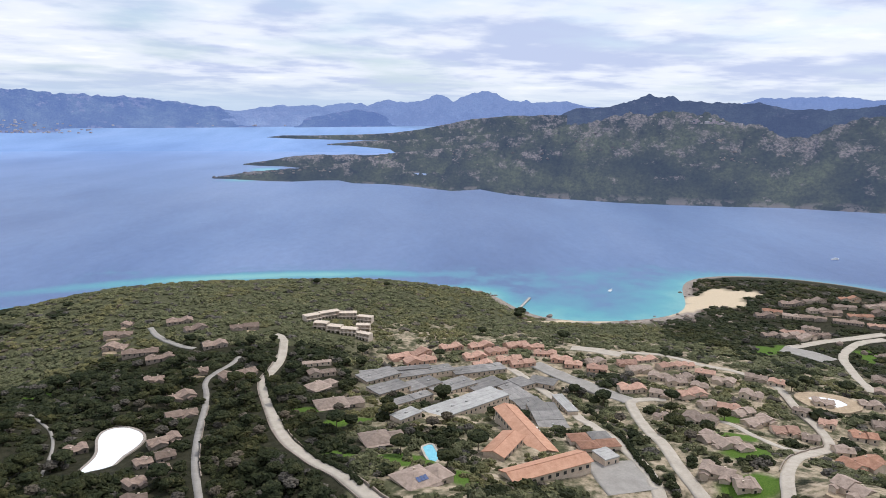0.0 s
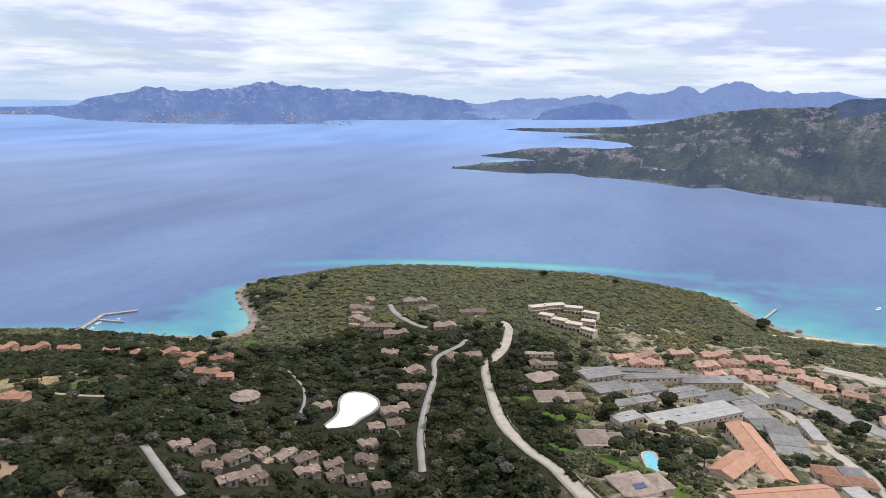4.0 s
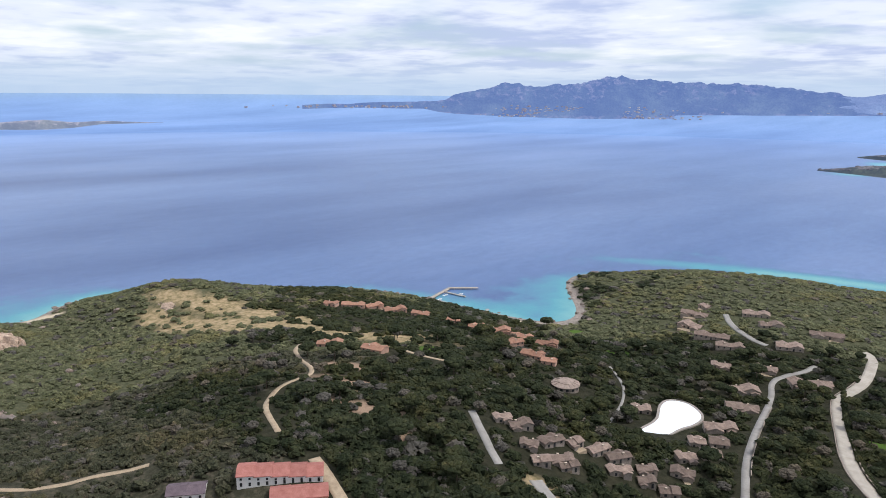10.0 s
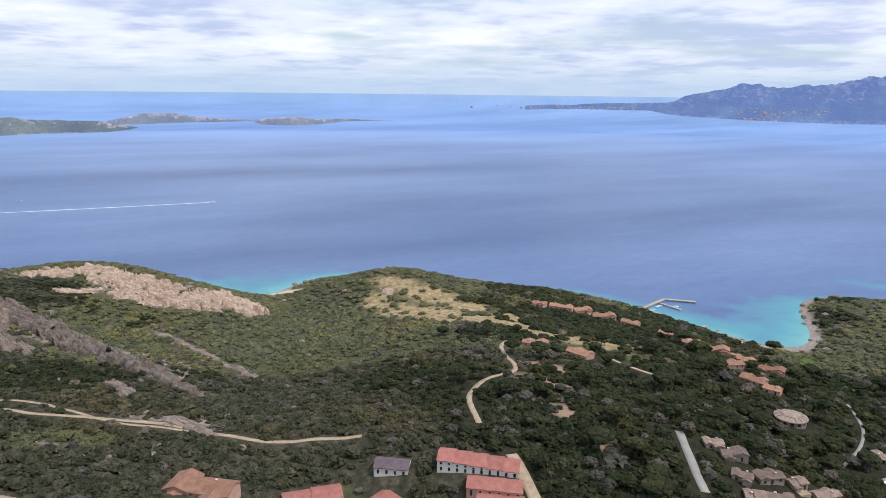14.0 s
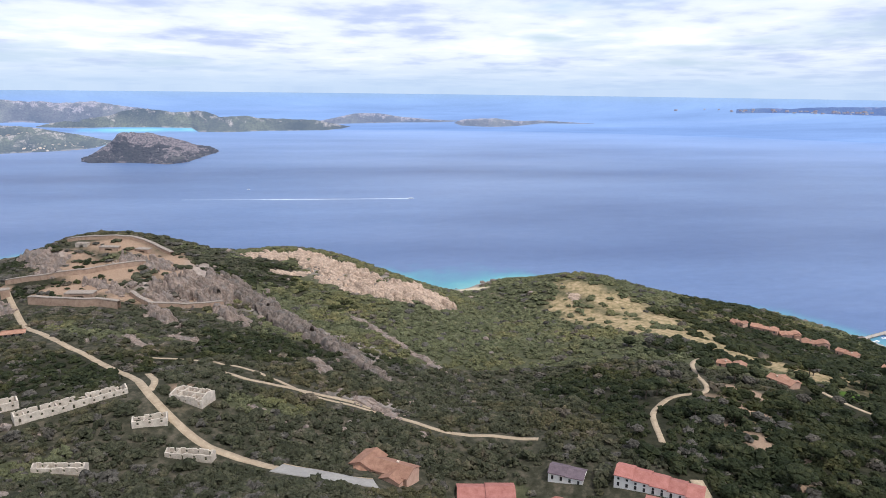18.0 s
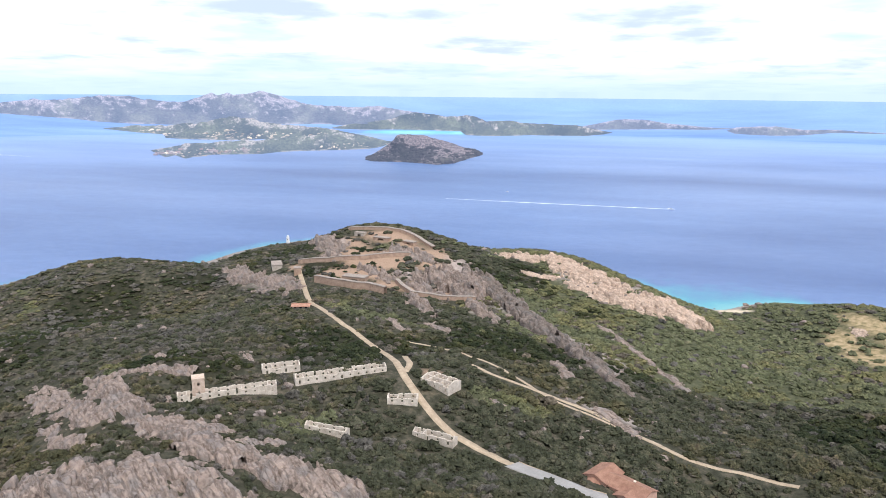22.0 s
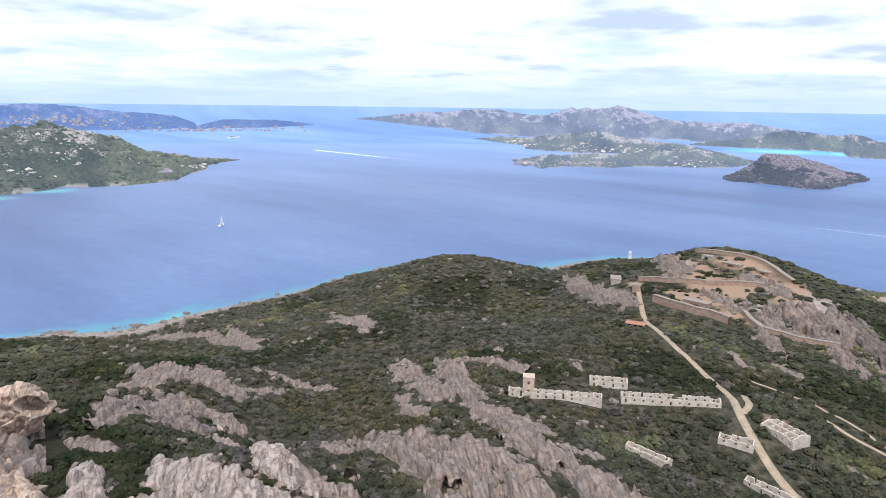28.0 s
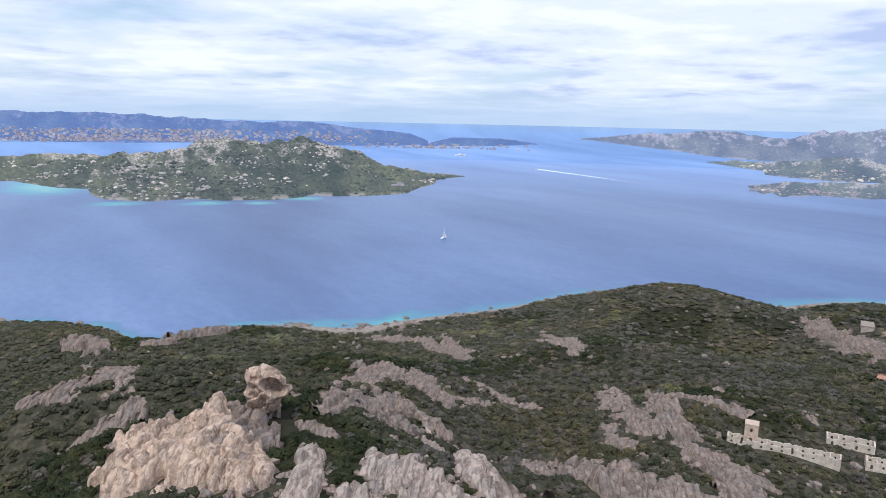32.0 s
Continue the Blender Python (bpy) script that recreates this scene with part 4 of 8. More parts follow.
ROADS["asphalt_road"] = (8.0, [(-229, 10), (-227, 2), (-230, -6), (-235, -17), (-242, -27)])
ROADS["red_house_drive"] = (5.0, [(-192, 127), (-204, 130), (-214, 132), (-223, 133)])
ROADS["cabin_lane"] = (3.8, [(-219, 219), (-204, 210), (-191, 202), (-178, 195)])
ROADS["cabin_lane_lower"] = (6.0, [(-163, 201), (-154, 197), (-143, 191)])
ROADS["pool_path"] = (1.8, [(-262, 401), (-239, 383), (-224, 362), (-213, 337), (-203, 314)])
ROADS["marina_lane"] = (3.0, [(-342, 277), (-319, 281), (-309, 286)])
ROADS["firebreak"] = (3.0, [(-127, 420), (-111, 374), (-92, 333), (-71, 295), (-59, 272)])
HOUSES = {}  # x, y, length, width, turn in degrees
HOUSES["hill_villa"] = [
    (-263, 517, 18.6, 11.0, 4),
    (-235, 498, 25.5, 10.0, 19),
    (-214, 484, 19.9, 10.0, 29),
    (-275, 546, 21.9, 10.0, 16),
    (-278, 569, 9.2, 8.0, 3),
    (-231, 565, 20.9, 11.0, 25),
    (-209, 542, 17.4, 10.0, 41),
    (-181, 507, 17.7, 11.0, 30),
    (-171, 551, 22.9, 10.0, 21),
    (-203, 448, 12.4, 9.0, 29),
    (-177, 459, 14.2, 9.0, 25),
    (-174, 419, 19.5, 10.0, 36),
    (-147, 456, 25.2, 11.0, 42),
    (-161, 389, 18.1, 10.0, 35),
    (-155, 349, 17.0, 9.0, 37),
    (-205, 350, 11.5, 9.0, 37),
    (-153, 319, 7.9, 8.0, 40),
    (-145, 327, 9.3, 9.0, 33),
    (-140, 308, 9.1, 9.0, 41),
    (-146, 295, 8.6, 8.0, 51),
]
HOUSES["resort_house"] = [
    (-205, 226, 9.2, 9.0, 64),
    (-196, 229, 12.6, 10.0, 60),
    (-182, 219, 9.3, 9.0, 40),
    (-180, 232, 13.0, 10.0, 74),
    (-175, 243, 8.4, 9.0, 81),
    (-168, 225, 11.5, 10.0, 46),
    (-164, 224, 9.7, 9.0, 66),
    (-171, 214, 8.7, 9.0, 55),
    (-168, 252, 13.9, 9.0, 81),
    (-161, 258, 13.7, 10.0, 66),
    (-154, 249, 12.3, 9.0, 57),
    (-149, 264, 10.4, 9.0, 44),
    (-144, 256, 8.8, 9.0, 45),
    (-135, 260, 9.8, 10.0, 42),
    (-139, 279, 12.5, 10.0, 27),
    (-123, 262, 8.6, 9.0, 42),
]
HOUSES["marina_house"] = [
    (-402, 383, 17.0, 9.0, 26),
    (-377, 382, 13.9, 9.0, 29),
    (-362, 391, 19.3, 9.0, 47),
    (-340, 395, 16.9, 9.0, 18),
    (-319, 399, 18.2, 9.0, 31),
    (-326, 366, 19.2, 9.0, 76),
    (-299, 360, 15.2, 10.0, 17),
    (-285, 361, 10.2, 8.0, 26),
    (-488, 337, 20.2, 9.0, 44),
    (-479, 353, 15.6, 9.0, 70),
    (-459, 361, 19.1, 10.0, 64),
    (-498, 320, 11.6, 8.0, 29),
    (-350, 258, 16.4, 10.0, 20),
    (-373, 238, 16.5, 8.0, 48),
    (-438, 373, 14.9, 8.0, 26),
]
HOUSES["pink_house"] = [
    (-39, 516, 16.5, 10.0, 28),
    (-23, 528, 18.5, 10.0, 34),
    (-22, 511, 25.0, 10.0, 26),
    (2, 544, 18.3, 10.0, 27),
    (21, 525, 17.9, 10.0, 23),
    (27, 551, 21.3, 9.0, 25),
    (39, 538, 17.3, 10.0, 25),
    (48, 521, 19.4, 9.0, 19),
    (57, 559, 20.1, 10.0, 29),
    (71, 554, 16.9, 9.0, 7),
    (79, 537, 18.2, 10.0, -6),
    (58, 514, 19.0, 9.0, 17),
    (27, 510, 15.6, 9.0, 14),
    (90, 523, 16.4, 9.0, -9),
    (98, 513, 13.0, 9.0, -13),
    (114, 502, 14.8, 10.0, -13),
    (139, 513, 14.3, 10.0, -2),
]
HOUSES["village_house"] = [
    (145, 499, 17.8, 10.0, 13),
    (167, 506, 13.8, 9.0, 25),
    (182, 508, 14.9, 9.0, 16),
    (156, 484, 14.8, 10.0, -21),
    (165, 473, 13.9, 10.0, -3),
    (131, 465, 18.6, 11.0, 6),
    (168, 449, 19.5, 10.0, 2),
    (173, 480, 13.1, 9.0, 9),
    (156, 399, 20.4, 13.0, -37),
    (147, 350, 19.4, 11.0, -70),
    (133, 312, 15.5, 12.0, -30),
    (141, 298, 10.0, 11.0, -5),
    (208, 447, 14.3, 10.0, -33),
    (227, 484, 15.2, 9.0, -22),
    (237, 472, 11.1, 9.0, -33),
    (192, 400, 20.8, 10.0, 23),
    (202, 387, 14.8, 10.0, -4),
]
HOUSES["outer_house"] = [
    (225, 347, 25.0, 12.0, 23),
    (176, 275, 14.1, 12.0, -60),
    (250, 388, 13.9, 10.0, -11),
    (251, 436, 12.1, 9.0, -11),
    (330, 647, 21.4, 9.0, 17),
    (343, 641, 21.4, 9.0, 17),
    (350, 727, 19.6, 9.0, -15),
    (363, 709, 18.8, 9.0, -24),
    (400, 727, 24.3, 9.0, 0),
    (434, 739, 23.6, 9.0, -5),
    (435, 711, 24.6, 9.0, -11),
    (473, 748, 27.2, 9.0, 10),
    (362, 668, 15.9, 8.0, -8),
    (344, 519, 15.6, 12.0, -19),
    (411, 760, 27.3, 8.0, 9),
    (457, 772, 25.3, 8.0, -1),
]
HOUSES["beach_house"] = [
    (335, 712, 20, 10, 0),
    (382, 752, 26, 10, 5),
    (410, 722, 22, 9, -8),
    (382, 704, 26, 9, -12),
    (412, 692, 28, 9, -18),
    (440, 682, 24, 9, -20),
    (470, 722, 28, 9, -5),
    (312, 645, 17, 9, 8),
    (338, 655, 22, 10, 12),
    (362, 650, 18, 9, 10),
    (500, 742, 26, 10, 0),
    (505, 765, 30, 10, 2),
    (545, 755, 26, 10, -4),
    (316, 473, 14, 9, -30),
]
HOUSES["village_cottage"] = [
    (116, 517, 15.0, 9.0, 19),
    (157, 524, 17.2, 9.0, 13),
    (192, 490, 13.9, 9.0, -25),
    (199, 473, 14.9, 9.0, -37),
    (178, 462, 11.2, 9.0, -25),
    (148, 454, 13.2, 9.0, -24),
    (184, 425, 13.6, 10.0, -22),
    (173, 430, 12.4, 9.0, 12),
    (189, 415, 13.6, 9.0, 21),
    (213, 378, 8.9, 9.0, -23),
    (237, 404, 9.4, 9.0, -35),
    (225, 365, 10.3, 10.0, -8),
    (156, 344, 13.7, 9.0, -73),
    (229, 421, 8.8, 8.0, -49),
    (273, 406, 12.4, 10.0, -17),
    (283, 437, 13.7, 9.0, -12),
]
HOUSES["garden_villa"] = [
    (-67, 401, 29.4, 14.0, 24),
    (-34, 343, 22.8, 15.0, 23),
    (-10, 281, 24.0, 17.0, 38),
    (-91, 469, 19.5, 9.0, 26),
    (-86, 441, 21.8, 12.0, 50),
    (-98, 487, 21.2, 6.0, 23),
    (135, 408, 10.1, 5.0, 36),
]
HOUSES["grey_block"] = [
    (-50, 469, 29.3, 15.0, 40),
    (-18, 486, 45.9, 13.0, 26),
    (23, 497, 42.2, 13.0, 22),
    (-40, 443, 26.6, 15.0, 41),
    (-19, 458, 28.1, 15.0, 40),
    (3, 460, 34.7, 16.0, 40),
    (27, 468, 29.6, 15.0, 40),
    (48, 471, 27.4, 15.0, 36),
    (70, 479, 19.3, 13.0, -24),
    (48, 451, 21.0, 17.0, -61),
    (56, 428, 22.5, 18.0, -69),
    (63, 404, 39.3, 18.0, -83),
    (-39, 485, 53.6, 6.0, 19),
    (-23, 420, 29.0, 8.0, 38),
]
HOUSES["pale_block"] = [
    (8, 410, 72.5, 17.0, 42),
    (82, 328, 9.4, 10.0, 29),
    (-24, 380, 17.4, 9.0, 47),
    (79, 436, 29.0, 7.0, -77),
]
HOUSES["hotel_shell"] = [
    (-123, 594, 14.7, 9.0, 40),
    (-111, 614, 19.3, 9.0, 35),
    (-94, 615, 16.6, 9.0, 7),
    (-111, 574, 12.4, 9.0, -10),
    (-98, 568, 12.3, 9.0, -11),
    (-85, 563, 13.9, 9.0, -8),
    (-75, 578, 12.3, 8.0, 2),
    (-77, 607, 14.3, 8.0, -13),
    (-71, 553, 13.0, 7.0, -26),
]

# ---- building kit ----
def part(name, bm, material, parent, label="", smooth=False):
    me = bpy.data.meshes.new(name)
    bm.to_mesh(me)
    bm.free()
    if smooth:
        me.polygons.foreach_set("use_smooth", np.ones(len(me.polygons), dtype=bool))
    me.materials.append(material)
    ob = new(name, me)
    ob.parent = parent
    if label:
        ob["label"] = label
    return ob


def shared(name, mesh, parent, m=None):
    ob = new(name, mesh)
    ob.parent = parent
    if m is not None:
        ob.matrix_basis = m
    return ob


def base(name, x, y, z, turn, label, category, group=""):
    e = new(name)
    e.matrix_basis = pose(x, y, z, 0, 0, turn)
    return tagged(e, label, category, group)


def box(bm, x0, x1, y0, y1, z0, z1):
    v = [bm.verts.new(p) for p in ((x0, y0, z0), (x1, y0, z0), (x1, y1, z0), (x0, y1, z0), (x0, y0, z1), (x1, y0, z1), (x1, y1, z1), (x0, y1, z1))]
    for f in ((0, 3, 2, 1), (4, 5, 6, 7), (0, 1, 5, 4), (1, 2, 6, 5), (2, 3, 7, 6), (3, 0, 4, 7)):
        bm.faces.new([v[i] for i in f])


def solid(bm, verts, faces):
    v = [bm.verts.new(p) for p in verts]
    for f in faces:
        bm.faces.new([v[i] for i in f])


def gable(bm, x0, x1, y0, y1, eave, rise, over=0.5, thick=0.22, along="x"):
    """A gable roof with thickness over a rectangle."""
    a0, a1, b0, b1 = (x0 - over, x1 + over, y0 - over, y1 + over) if along == "x" else (y0 - over, y1 + over, x0 - over, x1 + over)
    bm_, drop = (b0 + b1) / 2, rise * over / ((b1 - b0) / 2)
    rows = []
    for a in (a0, a1):
        for z in (0.0, thick):
            rows += [(a, b0, eave - drop + z), (a, bm_, eave + rise + z), (a, b1, eave - drop + z)]
    if along == "y":
        rows = [(q, p, z) for p, q, z in rows]
    f = [(0, 1, 7, 6), (1, 2, 8, 7), (3, 9, 10, 4), (4, 10, 11, 5), (0, 6, 9, 3), (2, 5, 11, 8), (0, 3, 4, 1), (1, 4, 5, 2), (6, 7, 10, 9), (7, 8, 11, 10)]
    solid(bm, rows, f)


def hip(bm, x0, x1, y0, y1, eave, rise, over=0.6, thick=0.22):
    x0, x1, y0, y1 = x0 - over, x1 + over, y0 - over, y1 + over
    w = (y1 - y0) / 2
    ins = min(w, (x1 - x0) / 2 - 0.3)
    v = []
    for t in (0.0, thick):
        v += [(x0, y0, eave - 0.1 + t), (x1, y0, eave - 0.1 + t), (x1, y1, eave - 0.1 + t), (x0, y1, eave - 0.1 + t), (x0 + ins, y0 + w, eave + rise + t), (x1 - ins, y0 + w, eave + rise + t)]
    f = [(6, 7, 11, 10), (7, 8, 11), (8, 9, 10, 11), (9, 6, 10), (0, 4, 5, 1), (1, 5, 2), (2, 5, 4, 3), (3, 4, 0), (0, 1, 7, 6), (1, 2, 8, 7), (2, 3, 9, 8), (3, 0, 6, 9)]
    solid(bm, v, f)


def walls_gable(bm, x0, x1, y0, y1, z0, eave, rise, along="x"):
    if along == "x":
        ym = (y0 + y1) / 2
        v = [(x0, y0, z0), (x1, y0, z0), (x1, y1, z0), (x0, y1, z0), (x0, y0, eave), (x1, y0, eave), (x1, y1, eave), (x0, y1, eave), (x0, ym, eave + rise), (x1, ym, eave + rise)]
        f = [(0, 1, 5, 4), (2, 3, 7, 6), (1, 2, 6, 9, 5), (3, 0, 4, 8, 7), (4, 5, 9, 8), (6, 7, 8, 9), (0, 3, 2, 1)]
    else:
        xm = (x0 + x1) / 2
        v = [(x0, y0, z0), (x1, y0, z0), (x1, y1, z0), (x0, y1, z0), (x0, y0, eave), (x1, y0, eave), (x1, y1, eave), (x0, y1, eave), (xm, y0, eave + rise), (xm, y1, eave + rise)]
        f = [(0, 1, 5, 8, 4), (1, 2, 6, 5), (2, 3, 7, 9, 6), (3, 0, 4, 7), (4, 8, 9, 7), (5, 6, 9, 8), (0, 3, 2, 1)]
    solid(bm, v, f)


def unit_mesh(name, material, fill):
    bm = bmesh.new()
    fill(bm)
    me = bpy.data.meshes.new(name)
    bm.to_mesh(me)
    bm.free()
    me.materials.append(material)
    return me


def height_at(x, y):
    return float(ground(np.array([x]), np.array([y]))[0])


def heights(points):
    p = np.array(points, float)
    return ground(p[:, 0], p[:, 1])


# ---- which ground is taken, in cells of 2 m ----
CELL, HALF = 2.0, 900
taken = np.zeros((HALF, HALF), dtype=bool)


def cell(x, y):
    return np.clip(((np.asarray(x) + HALF) / CELL).astype(int), 0, HALF - 1), np.clip(((np.asarray(y) + HALF) / CELL).astype(int), 0, HALF - 1)


def clear_uphill(x, y, far=5.0):
    """Plants stay low just uphill of roads and houses, where they are kept cut."""
    x, y = np.asarray(x, float), np.asarray(y, float)
    r = np.hypot(x, y) + 1e-6
    for k in np.arange(1.0, far + 0.1, 1.0):
        i, j = cell(x - x / r * k, y - y / r * k)
        taken[i, j] = True


def claim(x, y, length, width, turn, margin=1.0, uphill=3.0):
    c, s = math.cos(radians(turn)), math.sin(radians(turn))
    u, v = np.meshgrid(np.arange(-length / 2 - margin, length / 2 + margin + 0.1, 1.0), np.arange(-width / 2 - margin, width / 2 + margin + 0.1, 1.0))
    i, j = cell(x + u * c - v * s, y + u * s + v * c)
    taken[i, j] = True
    if uphill:
        clear_uphill(x + u * c - v * s, y + u * s + v * c, uphill)


M_ASPHALT = plain("worn_asphalt", (0.25, 0.232, 0.21), (0.36, 0.335, 0.305), 6.0, 0.9)
M_PALE_ROAD = plain("pale_concrete_road", (0.36, 0.315, 0.26), (0.50, 0.445, 0.375), 6.0, 0.9)
M_DIRT = plain("pale_dirt_track", (0.30, 0.225, 0.15), (0.50, 0.39, 0.27), 3.0, 0.95)
M_CONCRETE = plain("weathered_concrete", (0.32, 0.27, 0.22), (0.52, 0.45, 0.38), 3.0, 0.9)
M_LIME = plain("limewashed_ruin_wall", (0.40, 0.33, 0.26), (0.72, 0.63, 0.53), 2.2, 0.9, 0.15)
M_RENDER = plain("cream_render", (0.48, 0.38, 0.29), (0.66, 0.55, 0.44), 2.5, 0.9, random_shift=0.25)
M_SHELL = plain("bare_cream_concrete", (0.46, 0.38, 0.30), (0.68, 0.58, 0.48), 2.5, 0.9)
M_WHITE = plain("white_render", (0.68, 0.66, 0.62), (0.80, 0.78, 0.74), 2.0, 0.85)
M_PINKWALL = plain("pink_render", (0.50, 0.30, 0.22), (0.64, 0.42, 0.32), 2.5, 0.9, random_shift=0.2)
M_BROWN_ROOF = plain("weathered_brown_tile", (0.21, 0.158, 0.126), (0.42, 0.328, 0.272), 2.2, 0.9, 0.06, 0.35)
M_DULL_ROOF = plain("dull_brown_tile", (0.16, 0.115, 0.092), (0.35, 0.258, 0.206), 2.2, 0.9, 0.06, 0.4)
M_TERRA_ROOF = plain("terracotta_tile", (0.26, 0.128, 0.083), (0.45, 0.255, 0.175), 2.0, 0.9, 0.06, 0.3)
M_PINK_ROOF = plain("pinkish_tile", (0.33, 0.19, 0.14), (0.56, 0.36, 0.275), 2.0, 0.9, 0.06, 0.3)
M_ORANGE_ROOF = plain("orange_tile", (0.42, 0.215, 0.135), (0.58, 0.34, 0.235), 3.0, 0.9, 0.05, 0.12)
M_RED_ROOF = plain("red_tile", (0.31, 0.115, 0.09), (0.46, 0.20, 0.165), 2.4, 0.9, 0.05, 0.15)
M_GREY_ROOF = plain("grey_flat_roof", (0.19, 0.182, 0.175), (0.34, 0.32, 0.30), 5.0, 0.9, 0.03, 0.35)
M_PALE_ROOF = plain("pale_grey_roof", (0.31, 0.30, 0.285), (0.47, 0.46, 0.44), 5.0, 0.85, 0.03, 0.1)
M_VIOLET_ROOF = plain("dark_violet_tile", (0.10, 0.075, 0.085), (0.18, 0.135, 0.15), 2.4, 0.9, 0.05, 0.1)
M_DARK = plain("dark_opening", (0.02, 0.02, 0.022), (0.05, 0.05, 0.05), 1.0, 0.4)
M_STONE = plain("granite_wall", (0.20, 0.165, 0.135), (0.42, 0.35, 0.29), 1.6, 0.95, 0.2)
M_FORT = plain("reddish_fort_masonry", (0.25, 0.165, 0.115), (0.45, 0.32, 0.235), 3.0, 0.95, 0.2)
M_METAL = plain("white_boat_hull", (0.75, 0.76, 0.78), (0.85, 0.85, 0.86), 2.0, 0.35)
M_WOOD = plain("grey_dock_planks", (0.34, 0.31, 0.28), (0.50, 0.47, 0.43), 1.5, 0.85)
M_BARK = plain("grey_bark", (0.07, 0.05, 0.035), (0.14, 0.11, 0.08), 0.5, 0.95)

WINDOW = unit_mesh("window", M_DARK, lambda bm: box(bm, -0.55, 0.55, -0.06, 0.06, 0, 1.25))
DOOR = unit_mesh("door", M_DARK, lambda bm: box(bm, -0.5, 0.5, -0.06, 0.06, 0, 2.1))
CHIMNEY = unit_mesh("chimney", M_RENDER, lambda bm: (box(bm, -0.35, 0.35, -0.35, 0.35, -0.6, 1.0), box(bm, -0.48, 0.48, -0.48, 0.48, 1.0, 1.15)))


def ribbon(name, width, line, material, label, category="road", lift=0.08, kind="structure"):
    """A road draped over the ground along a smoothed centre line."""
    p = np.array(line, float)
    for _ in range(3):
        q = np.empty((2 * len(p), 2))
        q[0::2], q[1::2] = p * 1.0, p * 1.0
        a, b = p[:-1] * 0.75 + p[1:] * 0.25, p[:-1] * 0.25 + p[1:] * 0.75
        mid = np.empty((2 * len(a), 2))
        mid[0::2], mid[1::2] = a, b
        p = np.vstack([p[:1], mid, p[-1:]])
    step = np.r_[0, np.cumsum(np.hypot(*np.diff(p, axis=0).T))]
    n = max(3, int(step[-1] / 2.5))
    s = np.linspace(0, step[-1], n)
    p = np.stack([np.interp(s, step, p[:, 0]), np.interp(s, step, p[:, 1])], -1)
    d = np.gradient(p, axis=0)
    d /= np.hypot(d[:, 0], d[:, 1])[:, None] + 1e-9
    side = np.stack([-d[:, 1], d[:, 0]], -1)
    wob = width * (1 + 0.10 * (vnoise(s, s * 0, 9, 3) - 0.5))
    cols = np.linspace(-0.5, 0.5, max(3, int(width / 2.0) + 2))
    grid = p[:, None] + side[:, None] * (cols[None, :, None] * wob[:, None, None])
    z = ground(grid[..., 0], grid[..., 1])
    z = np.maximum(z, z.mean(1, keepdims=True) * 0.7 + z * 0.3) + lift
    i, j = cell(grid[..., 0], grid[..., 1])
    taken[i, j] = True
    clear_uphill(grid[..., 0], grid[..., 1], min(6.0, 1.2 * width))
    v = np.concatenate([grid, z[..., None]], -1)
    edge = v[:, [0, -1]].copy()
    edge[..., 2] -= 1.2
    v = np.concatenate([edge[:, :1], v, edge[:, 1:]], 1)
    ob = sheet(name, v.reshape(-1, 3), quads(n, len(cols) + 2).tolist(), material)
    tagged(ob, label, category, kind=kind)
    return p, side


def edge_wall(name, p, side, offset, high, material, label, stretch=(0.0, 1.0)):
    """A low wall beside a road."""
    n = len(p)
    p, side = p[int(n * stretch[0]):int(n * stretch[1])], side[int(n * stretch[0]):int(n * stretch[1])]
    a, b = p + side * offset, p + side * (offset + 0.5)
    za, zb = ground(a[:, 0], a[:, 1]), ground(b[:, 0], b[:, 1])
    top = np.maximum(za, zb) + high + 0.2 * vnoise(np.arange(len(p)), np.zeros(len(p)), 3, 8)
    v = np.stack([np.c_[a, za - 0.6], np.c_[a, top], np.c_[b, top], np.c_[b, zb - 0.6]], 1)
    ob = sheet(name, v.reshape(-1, 3), quads(len(p), 4).tolist(), material, smooth=False)
    return tagged(ob, label, "wall", kind="structure")

